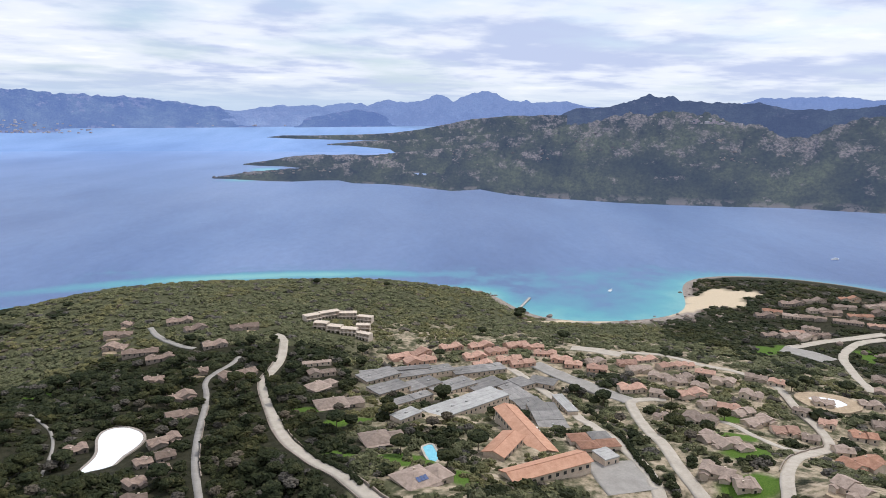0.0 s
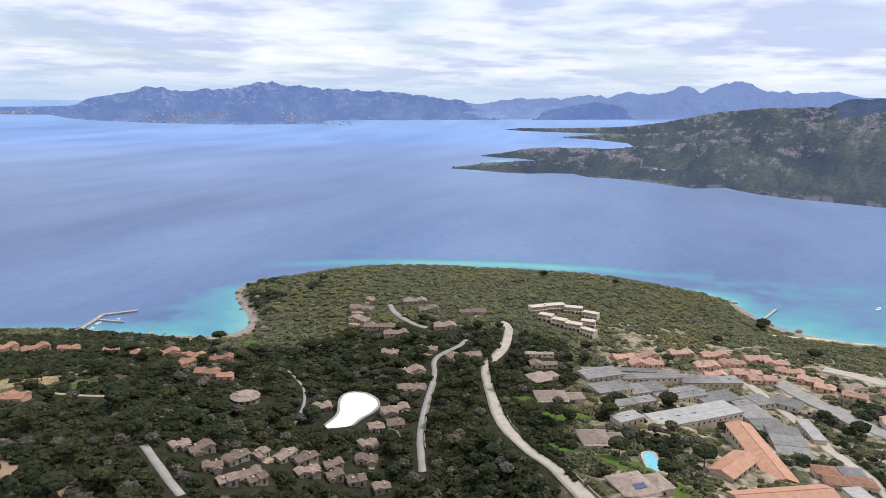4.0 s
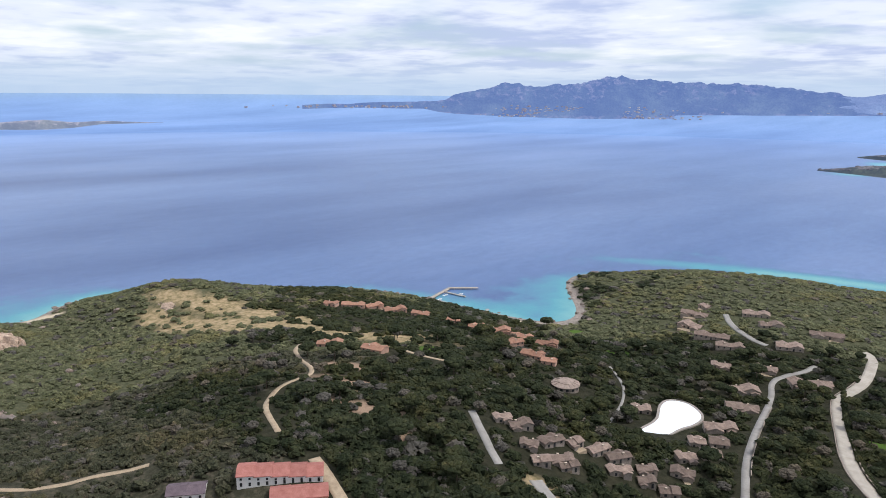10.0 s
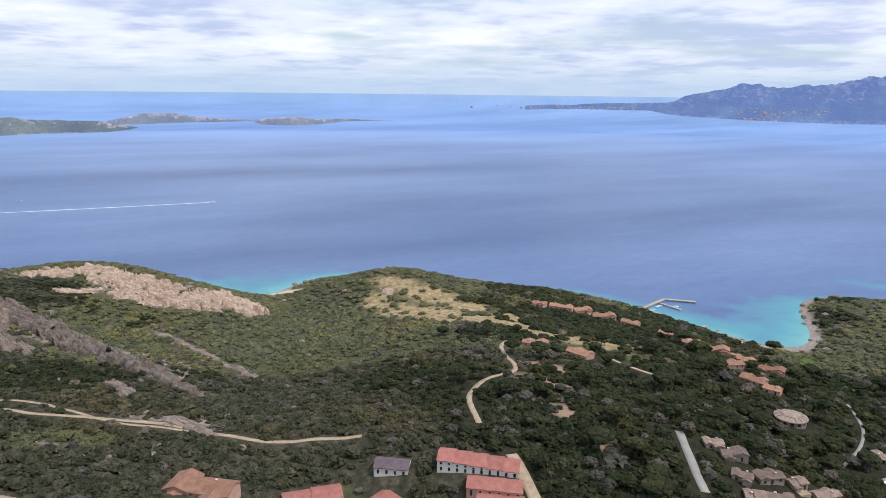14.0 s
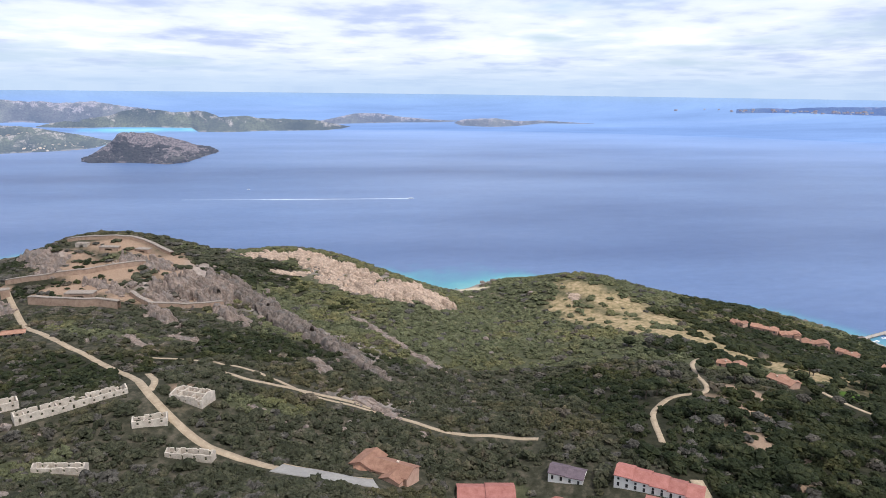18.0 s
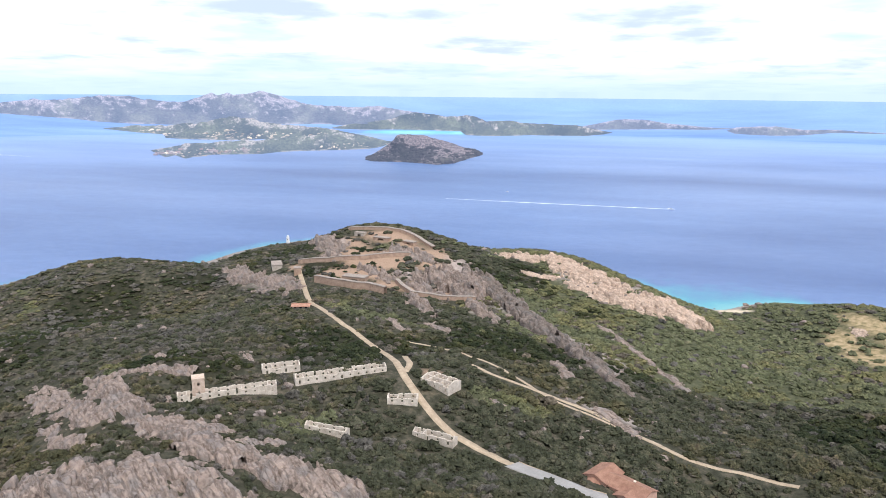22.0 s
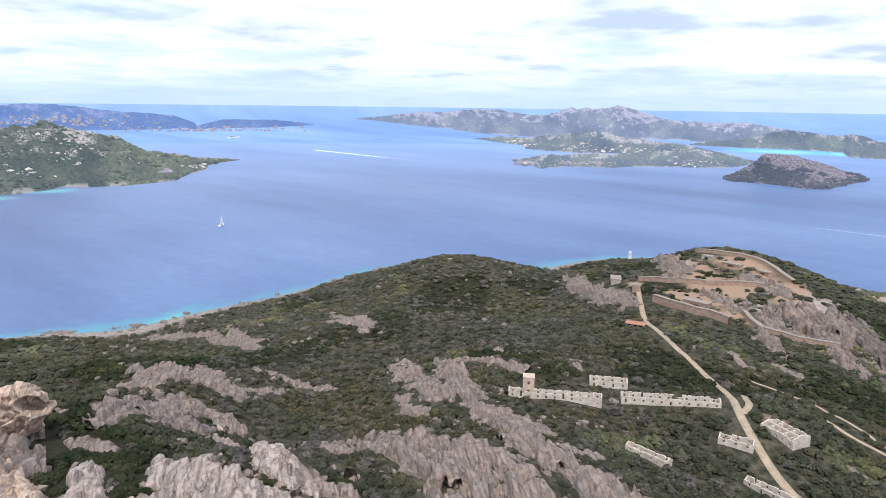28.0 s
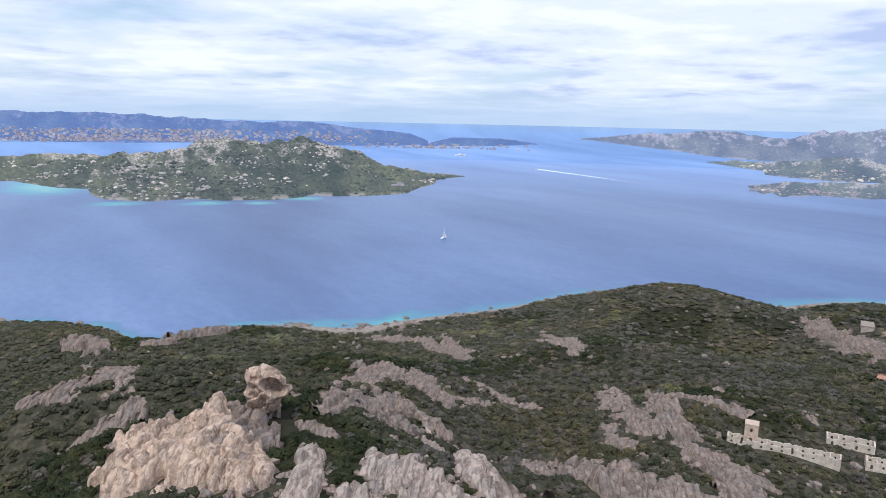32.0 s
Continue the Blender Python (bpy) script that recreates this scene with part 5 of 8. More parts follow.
# ---- roads ----
road_kind = {"main_road": (M_PALE_ROAD, "pale concrete road winding down between scrub"), "dirt": (M_DIRT, "pale dirt track through scrub"), "asphalt": (M_ASPHALT, "worn grey asphalt road"), "pale": (M_PALE_ROAD, "pale paved yard beside low buildings")}
for nm, kd in (("main_road", "main_road"), ("main_road_head", "main_road"), ("resort_road", "asphalt"), ("hill_lane", "asphalt"), ("village_road", "main_road"), ("parking_street", "asphalt"), ("service_road", "pale"), ("parking_yard", "asphalt"), ("shore_road", "main_road"),
               ("side_street", "pale"), ("beach_square", "asphalt"), ("beach_road", "pale"), ("bend_road", "pale"), ("bare_lot", "pale"), ("wood_path", "dirt"), ("ridge_track", "dirt"), ("upper_track", "dirt"), ("fort_track", "dirt"), ("fort_track_fork", "dirt"),
               ("asphalt_road", "asphalt"), ("red_house_drive", "dirt"), ("cabin_lane", "asphalt"), ("cabin_lane_lower", "asphalt"), ("pool_path", "asphalt"), ("marina_lane", "dirt")):
    w, line = ROADS[nm]
    pts, sides = ribbon(nm, w, line, *road_kind[kd], lift=0.08 + 0.03 * (len(nm) % 5))
    if nm == "main_road":
        edge_wall("stone_wall", pts, sides, -w / 2 - 0.8, 1.1, M_STONE, "low granite wall along the pale road", (0.0, 0.75))
        edge_wall("stone_wall", pts, sides, w / 2 + 0.2, 0.5, M_STONE, "low granite kerb wall along the pale road", (0.0, 0.9))
    if nm == "resort_road":
        edge_wall("stone_wall", pts, sides, -w / 2 - 0.7, 0.9, M_STONE, "low granite wall along the resort road", (0.1, 0.6))
    if nm == "shore_road":
        edge_wall("stone_wall", pts, sides, w / 2 + 0.3, 0.8, M_STONE, "low garden wall along the shore road", (0.1, 0.6))
    if nm == "asphalt_road":
        edge_wall("stone_wall", pts, sides, -w / 2 - 0.6, 0.6, M_DIRT, "low pale wall along the asphalt road")


# ---- houses ----
def add_openings(house, L, W, y_front, z, count, rng):
    for i in range(count):
        x = -L / 2 + L * (i + 0.5) / count + rng.uniform(-0.2, 0.2)
        if i == count // 2:
            shared("door", DOOR, house, pose(x, y_front, z + 0.05))
        else:
            shared("window", WINDOW, house, pose(x, y_front, z + 0.95))


def footing(x, y, L, W, turn):
    c, s = math.cos(radians(turn)), math.sin(radians(turn))
    pts = [(x + u * L / 2 * c - v * W / 2 * s, y + u * L / 2 * s + v * W / 2 * c) for u in (-1, 0, 1) for v in (-1, 1)]
    h = heights(pts)
    return float(h.min()), float(np.mean(h))


def gable_house(name, x, y, L, W, turn, wall, roof, label, group, rng, eave=2.7, wing=True, category="house"):
    """A rambling low house: a main range, a taller cross range and a lower wing, each under its own gable roof."""
    lo, mid = footing(x, y, L, W, turn)
    z = mid - 0.2
    e = base(name, x, y, z, turn, label, category, group)
    claim(x, y, L, W, turn)
    mx, my = rng.choice((-1, 1)), rng.choice((-1, 1))
    cut_ = rng.uniform(-0.05, 0.18)
    ranges = [(-0.5, cut_ + 0.08, -0.36, 0.42, 0.0, "x"), (cut_, 0.5, -0.42, 0.5, rng.uniform(0.25, 0.6), "y" if rng.random() < 0.6 else "x")]
    if wing:
        ranges.append((-0.44, -0.44 + rng.uniform(0.3, 0.5), -0.62, -0.1, -0.5, "y"))
        if L > 14:
            ranges.append((0.2, 0.44, -0.60, 0.0, -0.35, "y"))
    bm, rf = bmesh.new(), bmesh.new()
    for k, (a, b, c, d, up_, along) in enumerate(ranges):
        a, b = sorted((a * L * mx, b * L * mx))
        c, d = sorted((c * W * my, d * W * my))
        span = (d - c) if along == "x" else (b - a)
        rise = 0.19 * span
        walls_gable(bm, a, b, c, d, lo - z - 1.0 - 0.05 * k, eave + up_, rise, along)
        gable(rf, a, b, c, d, eave + up_, rise, 0.45, along=along)
    part("wall", bm, wall, e)
    tiles = part("roof", rf, roof, e)
    n = max(2, int(L / 3.6))
    for i in range(n):
        q = -L / 2 + L * (i + 0.5) / n + rng.uniform(-0.2, 0.2)
        first = (q * mx) < cut_ * L
        for s_ in (-1, 1):
            yy = (-0.36 if s_ < 0 else 0.42) if first else (-0.42 if s_ < 0 else 0.5)
            m = pose(q, (yy * W + s_ * 0.03) * my, 0.05 if i == n // 2 else 0.95)
            shared("door" if i == n // 2 else "window", DOOR if i == n // 2 else WINDOW, e, m)
    shared("chimney", CHIMNEY, tiles, pose(-0.2 * L * mx, 0.15 * W * my, eave + 0.08 * W))
    if wing and rng.random() < 0.6:
        pt = bmesh.new()
        box(pt, -0.36 * L, 0.36 * L, min(-0.95 * W * my, -0.3 * W * my), max(-0.95 * W * my, -0.3 * W * my), lo - z - 1.2, 0.12)
        part("terrace", pt, M_DIRT, e, "pale paved terrace")
    return e


def hip_house(name, x, y, L, W, turn, wall, roof, label, group, rng, eave=2.9):
    lo, mid = footing(x, y, L, W, turn)
    z = mid - 0.2
    e = base(name, x, y, z, turn, label, "house", group)
    claim(x, y, L, W, turn, 2)
    bm, rf = bmesh.new(), bmesh.new()
    box(bm, -L / 2, L * 0.16, -W / 2, W / 2, lo - z - 1, eave)
    box(bm, L * 0.16 + 0.01, L / 2, -W * 0.42, W * 0.30, lo - z - 1, eave - 0.3)
    hip(rf, -L / 2, L * 0.16, -W / 2, W / 2, eave, 0.17 * W)
    hip(rf, L * 0.16, L / 2, -W * 0.42, W * 0.30, eave - 0.3, 0.13 * W)
    part("wall", bm, wall, e)
    part("roof", rf, roof, e)
    for i in range(4):
        px = -L / 2 + L * 0.62 * i / 3 + 0.3
        po = bmesh.new()
        box(po, px - 0.12, px + 0.12, -W / 2 - 1.9, -W / 2 - 1.66, lo - z - 1, eave - 0.6)
        part("porch_post", po, M_WOOD, e)
    pr = bmesh.new()
    solid(pr, [(-L / 2, -W / 2 - 2.2, eave - 0.6), (L * 0.16, -W / 2 - 2.2, eave - 0.6), (L * 0.16, -W / 2 - 0.5, eave - 0.15), (-L / 2, -W / 2 - 0.5, eave - 0.15), (-L / 2, -W / 2 - 2.2, eave - 0.45), (L * 0.16, -W / 2 - 2.2, eave - 0.45), (L * 0.16, -W / 2 - 0.5, eave), (-L / 2, -W / 2 - 0.5, eave)],
          [(0, 3, 2, 1), (4, 5, 6, 7), (0, 1, 5, 4), (1, 2, 6, 5), (2, 3, 7, 6), (3, 0, 4, 7)])
    part("porch_roof", pr, roof, e)
    for s_ in (-1, 1):
        add_openings(e, L * 0.6, W, s_ * (W / 2 + 0.03), 0.1, max(2, int(L / 4)), rng)
    shared("chimney", CHIMNEY, e, pose(-L * 0.1, 0.2 * W, eave + 0.1 * W))
    return e


def flat_block(name, x, y, L, W, turn, wall, roof, label, group, rng, eave=3.4, bays=None):
    lo, mid = footing(x, y, L, W, turn)
    z = mid - 0.3
    e = base(name, x, y, z, turn, label, "building", group)
    claim(x, y, L, W, turn)
    bm = bmesh.new()
    box(bm, -L / 2, L / 2, -W / 2, W / 2, lo - z - 1.5, eave)
    part("wall", bm, wall, e)
    n = bays or max(1, int(L / 11))
    for i in range(n):
        rf = bmesh.new()
        a, b = -L / 2 + L * i / n, -L / 2 + L * (i + 1) / n
        up_ = rng.uniform(0.02, 0.45)
        tilt = rng.uniform(0.1, 0.5)
        s_ = 0.35
        solid(rf, [(a - 0.2 * (i == 0), -W / 2 - s_, eave + up_), (b + 0.02, -W / 2 - s_, eave + up_), (b + 0.02, W / 2 + s_, eave + up_ + tilt), (a, W / 2 + s_, eave + up_ + tilt), (a, -W / 2 - s_, eave - 0.25), (b, -W / 2 - s_, eave - 0.25), (b, W / 2 + s_, eave - 0.25), (a, W / 2 + s_, eave - 0.25)],
              [(0, 1, 2, 3), (7, 6, 5, 4), (0, 4, 5, 1), (1, 5, 6, 2), (2, 6, 7, 3), (3, 7, 4, 0)])
        for k in range(1, 4):
            q = -W / 2 + W * k / 4
            box(rf, a + 0.1, b - 0.1, q - 0.07, q + 0.07, eave + up_ + tilt * k / 4 - 0.05, eave + up_ + tilt * k / 4 + 0.09)
        part("roof_panel", rf, roof, e)
        if rng.random() < 0.45:
            sk = bmesh.new()
            box(sk, (a + b) / 2 - 0.8, (a + b) / 2 + 0.8, -0.5, 0.5, eave + 0.2, eave + up_ + 0.85)
            part("skylight", sk, M_PALE_ROOF, e)
    for s_ in (-1, 1):
        add_openings(e, L, W, s_ * (W / 2 + 0.03), 0.3, max(2, int(L / 4)), rng)
    return e


def shell_block(x, y, L, W, turn, rng):
    """One stepped block of an unfinished concrete hotel, with open window holes and no glass."""
    lo, mid = footing(x, y, L, W, turn)
    z = mid - 0.2
    e = base("hotel_shell", x, y, z, turn, "unfinished concrete hotel block with empty windows, on the scrub slope", "building", "unfinished hotel blocks")
    claim(x, y, L, W, turn)
    n = max(3, int(L / 3.2))
    for floor in range(2):
        f0 = floor * 2.9
        back_off = floor * 1.2
        fl = bmesh.new()
        box(fl, -L / 2, L / 2, -W / 2 - 0.4 + back_off, W / 2, f0 + 2.6, f0 + 2.9)
        part("slab", fl, M_SHELL, e)
        for i in range(n + 1):
            px = -L / 2 + L * i / n
            pb = bmesh.new()
            box(pb, max(px - 0.7, -L / 2), min(px + 0.7, L / 2), -W / 2 + back_off, -W / 2 + back_off + 0.35, f0 if floor else lo - z - 1.5, f0 + 2.6)
            part("pier", pb, M_SHELL, e)
            pb = bmesh.new()
            box(pb, max(px - 0.7, -L / 2), min(px + 0.7, L / 2), W / 2 - 0.35, W / 2, f0 if floor else lo - z - 1.5, f0 + 2.6)
            part("pier", pb, M_SHELL, e)
        wb = bmesh.new()
        box(wb, -L / 2, -L / 2 + 0.3, -W / 2 + back_off + 0.36, W / 2 - 0.36, f0 if floor else lo - z - 1.5, f0 + 2.6)
        box(wb, L / 2 - 0.3, L / 2, -W / 2 + back_off + 0.36, W / 2 - 0.36, f0 if floor else lo - z - 1.5, f0 + 2.6)
        box(wb, -L / 2 + 0.31, L / 2 - 0.31, -0.2, 0.1, f0 if floor else lo - z - 1.5, f0 + 2.6)
        part("end_wall", wb, M_SHELL, e)
    return e


rng = random.Random(4)
for q in HOUSES["hill_villa"]:
    gable_house("villa", *q, M_STONE, M_DULL_ROOF, "low stone villa with a weathered brown tile roof among trees", "hill villas", rng, 2.6)
for q in HOUSES["resort_house"]:
    q = (q[0], q[1], q[2] * 0.85, q[3] * 0.68, q[4])
    gable_house("resort_house", *q, M_STONE, M_DULL_ROOF, "small resort house with a pinkish brown tile roof in the wood", "resort houses", rng, 2.6, category="house")
for q in HOUSES["marina_house"]:
    gable_house("marina_house", *q, M_PINKWALL, M_TERRA_ROOF, "low terracotta roofed house above the marina", "marina houses", rng, 2.8)
for q in HOUSES["pink_house"]:
    gable_house("terraced_house", *q, M_PINKWALL, M_PINK_ROOF, "low house with a pink tile roof in the village row", "pink village houses", rng, 2.8)
for q in HOUSES["village_house"]:
    gable_house("village_house", *q, M_RENDER, M_PINK_ROOF if rng.random() < 0.35 else M_BROWN_ROOF, "village house with a pinkish grey tile roof and garden", "village houses", rng, 2.8)
for q in HOUSES["outer_house"]:
    gable_house("outer_house", *q, M_RENDER, M_TERRA_ROOF if rng.random() < 0.4 else M_BROWN_ROOF, "low tiled house near the beach road", "beach houses", rng, 2.8)
for q in HOUSES["beach_house"]:
    gable_house("beach_house", *q, M_STONE, M_DULL_ROOF if rng.random() < 0.8 else M_PINK_ROOF, "long low holiday house with a dull brown tile roof", "holiday houses by the beach", rng, 2.8)
for q in HOUSES["village_cottage"]:
    gable_house("cottage", *q, M_RENDER, M_PINK_ROOF if rng.random() < 0.4 else M_BROWN_ROOF, "small village cottage with a pinkish tile roof", "village cottages", rng, 2.6)
for q in HOUSES["garden_villa"]:
    if q[3] > 11:
        hip_house("garden_villa", *q, M_RENDER, M_BROWN_ROOF, "broad hip roofed villa with porch on a green lawn", "garden villas", rng)
    else:
        gable_house("garden_house", *q, M_RENDER, M_BROWN_ROOF, "narrow garden house with a brown tile roof", "garden houses", rng, 2.6, wing=False)
for q in HOUSES["grey_block"]:
    flat_block("grey_block", *q, M_RENDER, M_GREY_ROOF, "long single storey block with a stepped grey flat roof", "grey roofed blocks", rng)
for q in HOUSES["pale_block"]:
    flat_block("pale_block", *q, M_RENDER, M_PALE_ROOF, "long block with a pale grey sheet roof", "pale roofed blocks", rng, 4.0)
for q in HOUSES["hotel_shell"]:
    shell_block(*q, rng)


def hall(x0, y0, x1, y1, width, roof, eave, label, name="orange_hall", category="building", wall=M_RENDER):
    L, turn = math.hypot(x1 - x0, y1 - y0), math.degrees(math.atan2(y1 - y0, x1 - x0))
    x, y = (x0 + x1) / 2, (y0 + y1) / 2
    lo, mid = footing(x, y, L, width, turn)
    z = mid - 0.2
    e = base(name, x, y, z, turn, label, category)
    claim(x, y, L, width, turn, 2)
    bm, rf = bmesh.new(), bmesh.new()
    walls_gable(bm, -L / 2, L / 2, -width / 2, width / 2, lo - z - 1, eave, width * 0.16)
    gable(rf, -L / 2, L / 2, -width / 2, width / 2, eave, width * 0.16, 0.9, 0.3)
    part("wall", bm, wall, e)
    part("roof", rf, roof, e)
    rg = bmesh.new()
    box(rg, -L / 2 - 0.8, L / 2 + 0.8, -0.2, 0.2, eave + width * 0.16 + 0.15, eave + width * 0.16 + 0.5)
    part("ridge", rg, roof, e)
    n = max(3, int(L / 4.5))
    for s_ in (-1, 1):
        for i in range(n):
            shared("window", WINDOW, e, pose(-L / 2 + L * (i + 0.5) / n, s_ * (width / 2 + 0.04), 1.0) @ Matrix.Diagonal((1.6, 1, 1.4, 1)))
    return e


hall(35, 392, 53, 335, 12.5, M_ORANGE_ROOF, 4.6, "long hall with an orange tile roof beside grey blocks")
hall(24, 322, 36, 345, 11.5, M_ORANGE_ROOF, 4.2, "square hall with an orange tile roof", "orange_wing")
hall(29, 297, 69, 319, 11.5, M_ORANGE_ROOF, 4.4, "long front hall with an orange tile roof and doors", "orange_front_hall")


def star_house():
    """Four hip roofs in red tile meeting in a cross, round a grey middle."""
    x, y, turn = 80, 348, 10
    e = base("cross_roofed_house", x, y, height_at(x, y) - 0.3, turn, "cross shaped building with red and grey hip roofs", "building")
    claim(x, y, 26, 22, turn)
    for k, (cx, cy, m_) in enumerate(((-7, 4.5, M_TERRA_ROOF), (5, 5, M_GREY_ROOF), (-5, -5, M_TERRA_ROOF), (6.5, -4.5, M_TERRA_ROOF))):
        bm, rf = bmesh.new(), bmesh.new()
        box(bm, cx - 5.4, cx + 5.4, cy - 4.4, cy + 4.4, -2, 3.0 + 0.1 * k)
        hip(rf, cx - 5.4, cx + 5.4, cy - 4.4, cy + 4.4, 3.0 + 0.1 * k, 1.6, 0.4)
        part("wall", bm, M_RENDER, e)
        part("roof", rf, m_, e)
    for i in range(4):
        shared("window", WINDOW, e, pose(-9 + 5.5 * i, -9.5, 1.0))


star_house()


# ---- the red-roofed houses on the saddle ----
def stepped_row(x0, y0, x1, y1, width, units, eave, roof, wall, label, arches=True, name="terraced_row", fall=-0.35):
    L, turn = math.hypot(x1 - x0, y1 - y0), math.degrees(math.atan2(y1 - y0, x1 - x0))
    x, y = (x0 + x1) / 2, (y0 + y1) / 2
    lo, mid = footing(x, y, L, width, turn)
    z = mid - 0.3
    e = base(name, x, y, z, turn, label, "house")
    claim(x, y, L, width, turn, 2)
    for i in range(units):
        a, b = -L / 2 + L * i / units, -L / 2 + L * (i + 1) / units
        h = eave + fall * (i - units / 2) * 0.6
        bm, rf = bmesh.new(), bmesh.new()
        walls_gable(bm, a, b - 0.01, -width / 2, width / 2, lo - z - 1, h, width * 0.17)
        gable(rf, a, b, -width / 2, width / 2, h, width * 0.17, 0.3, 0.25)
        part("wall", bm, wall, e)
        part("roof", rf, roof, e)
        for s_ in (-1, 1):
            for dx in (-0.25, 0.25):
                shared("window", WINDOW, e, pose((a + b) / 2 + dx * (b - a), s_ * (width / 2 + 0.04), h - 1.5) @ Matrix.Diagonal((0.75, 1, 0.7, 1)))
                shared("doorway", DOOR, e, pose((a + b) / 2 + dx * (b - a), s_ * (width / 2 + 0.04), 0.1) @ Matrix.Diagonal((0.9, 1, 0.7, 1)))
        dv = bmesh.new()
        box(dv, b - 0.14, b + 0.14, -width / 2 - 0.3, width / 2 + 0.3, h - 0.3, h + 0.05)
        part("party_wall", dv, wall, e)
    return e


stepped_row(-231, 104, -213, 131, 10.0, 5, 3.0, M_RED_ROOF, M_WHITE, "white terraced row with five stepped red tile roofs", fall=-0.8)
stepped_row(-213, 108, -202, 126, 9.0, 3, 2.7, M_RED_ROOF, M_PINKWALL, "pink house with stepped red tile roofs", name="stepped_house")
stepped_row(-229, 79, -205, 82, 10, 2, 2.8, M_RED_ROOF, M_PINKWALL, "long house with a faded red tile roof", name="long_house", fall=-0.5)
stepped_row(-243, 81, -236, 93, 8.5, 2, 2.3, M_VIOLET_ROOF, M_WHITE, "white house with a dark violet grey roof", name="dark_roofed_house")
stepped_row(-238, 42, -235, 64, 10, 2, 2.8, M_RED_ROOF, M_PINKWALL, "pink double house with red tile roofs", name="double_house", fall=0.8)
gable_house("low_house", -245, 14, 25, 13, 56, M_PINKWALL, M_TERRA_ROOF, "rambling low house with faded terracotta roofs and a white chimney", "", random.Random(21), 3.0)
stepped_row(-203, 107, -194, 122, 9.5, 2, 3.0, M_RED_ROOF, M_PINKWALL, "house with a faded red roof beside the drive", name="front_house")


# ---- pools and the round hall ----
def pool(name, outline, water, rim_w, label, deck):
    c = np.mean(outline, axis=0)
    z = float(np.max(heights(outline))) * 0.5 + float(np.mean(heights(outline))) * 0.5 + 0.6
    e = base(name, c[0], c[1], z, 0, label, "pool")
    p = np.array(outline) - c
    n = 96
    idx = np.linspace(0, len(p), n, endpoint=False)
    ring = np.stack([np.interp(idx, np.arange(len(p) + 1), np.r_[p[:, k], p[0, k]]) for k in (0, 1)], -1)
    for _ in range(8):
        ring = 0.25 * np.roll(ring, 1, 0) + 0.5 * ring + 0.25 * np.roll(ring, -1, 0)
    d = np.roll(ring, -1, 0) - np.roll(ring, 1, 0)
    out = np.stack([d[:, 1], -d[:, 0]], -1)
    out /= np.hypot(out[:, 0], out[:, 1])[:, None]
    if ((ring + out) ** 2).sum() < (ring ** 2).sum():
        out = -out
    bm = bmesh.new()
    bm.faces.new([bm.verts.new((q[0], q[1], -0.12)) for q in ring])
    bmesh.ops.triangulate(bm, faces=bm.faces[:])
    part("water", bm, water, e)
    wide = ring + out * rim_w
    rows = [np.c_[ring, np.full(n, -0.4)], np.c_[ring, np.full(n, 0.0)], np.c_[wide, np.full(n, 0.05)], np.c_[wide + out * 0.3, np.full(n, -3.5)]]
    rim = sheet("rim", np.concatenate(rows), quads(4, n, True).tolist(), deck, smooth=False, parent=e)
    for k in range(len(ring)):
        i, j = cell(wide[k, 0] + c[0], wide[k, 1] + c[1])
        taken[i, j] = True
    claim(c[0], c[1], np.ptp(p[:, 0]), np.ptp(p[:, 1]), 0, 1)
    return e


M_POOL_WHITE = plain("white_pool_liner", (0.78, 0.80, 0.82), (0.86, 0.88, 0.90), 4.0, 0.6)
M_POOL_BLUE = plain("clear_pool_water", (0.12, 0.42, 0.55), (0.22, 0.58, 0.68), 3.0, 0.08, spec=0.5)
M_POOL_DECK = plain("grey_pool_deck", (0.24, 0.21, 0.18), (0.38, 0.33, 0.29), 1.5, 0.9)
pool("covered_pool", [(-186, 319), (-185, 329), (-186, 339), (-194, 353), (-196, 363), (-192, 368), (-185, 370), (-174, 364), (-169, 356), (-169, 345), (-172, 337), (-172, 326), (-174, 319), (-177, 315), (-182, 315)], M_POOL_WHITE, 1.5, "free form swimming pool under a white cover in the wood", M_POOL_DECK)
pool("swimming_pool", [(-12, 328), (-9, 331), (-7, 331), (-4, 321), (-3, 318), (-5, 313), (-7, 312), (-10, 320)], M_POOL_BLUE, 1.2, "small pale blue swimming pool on a green lawn", M_PALE_ROAD)
pool("terrace_pool", [(246, 447), (256, 449), (266, 444), (268, 436), (258, 431), (248, 437)], M_POOL_WHITE, 9.0, "round pool on a broad pale terrace", M_DIRT)


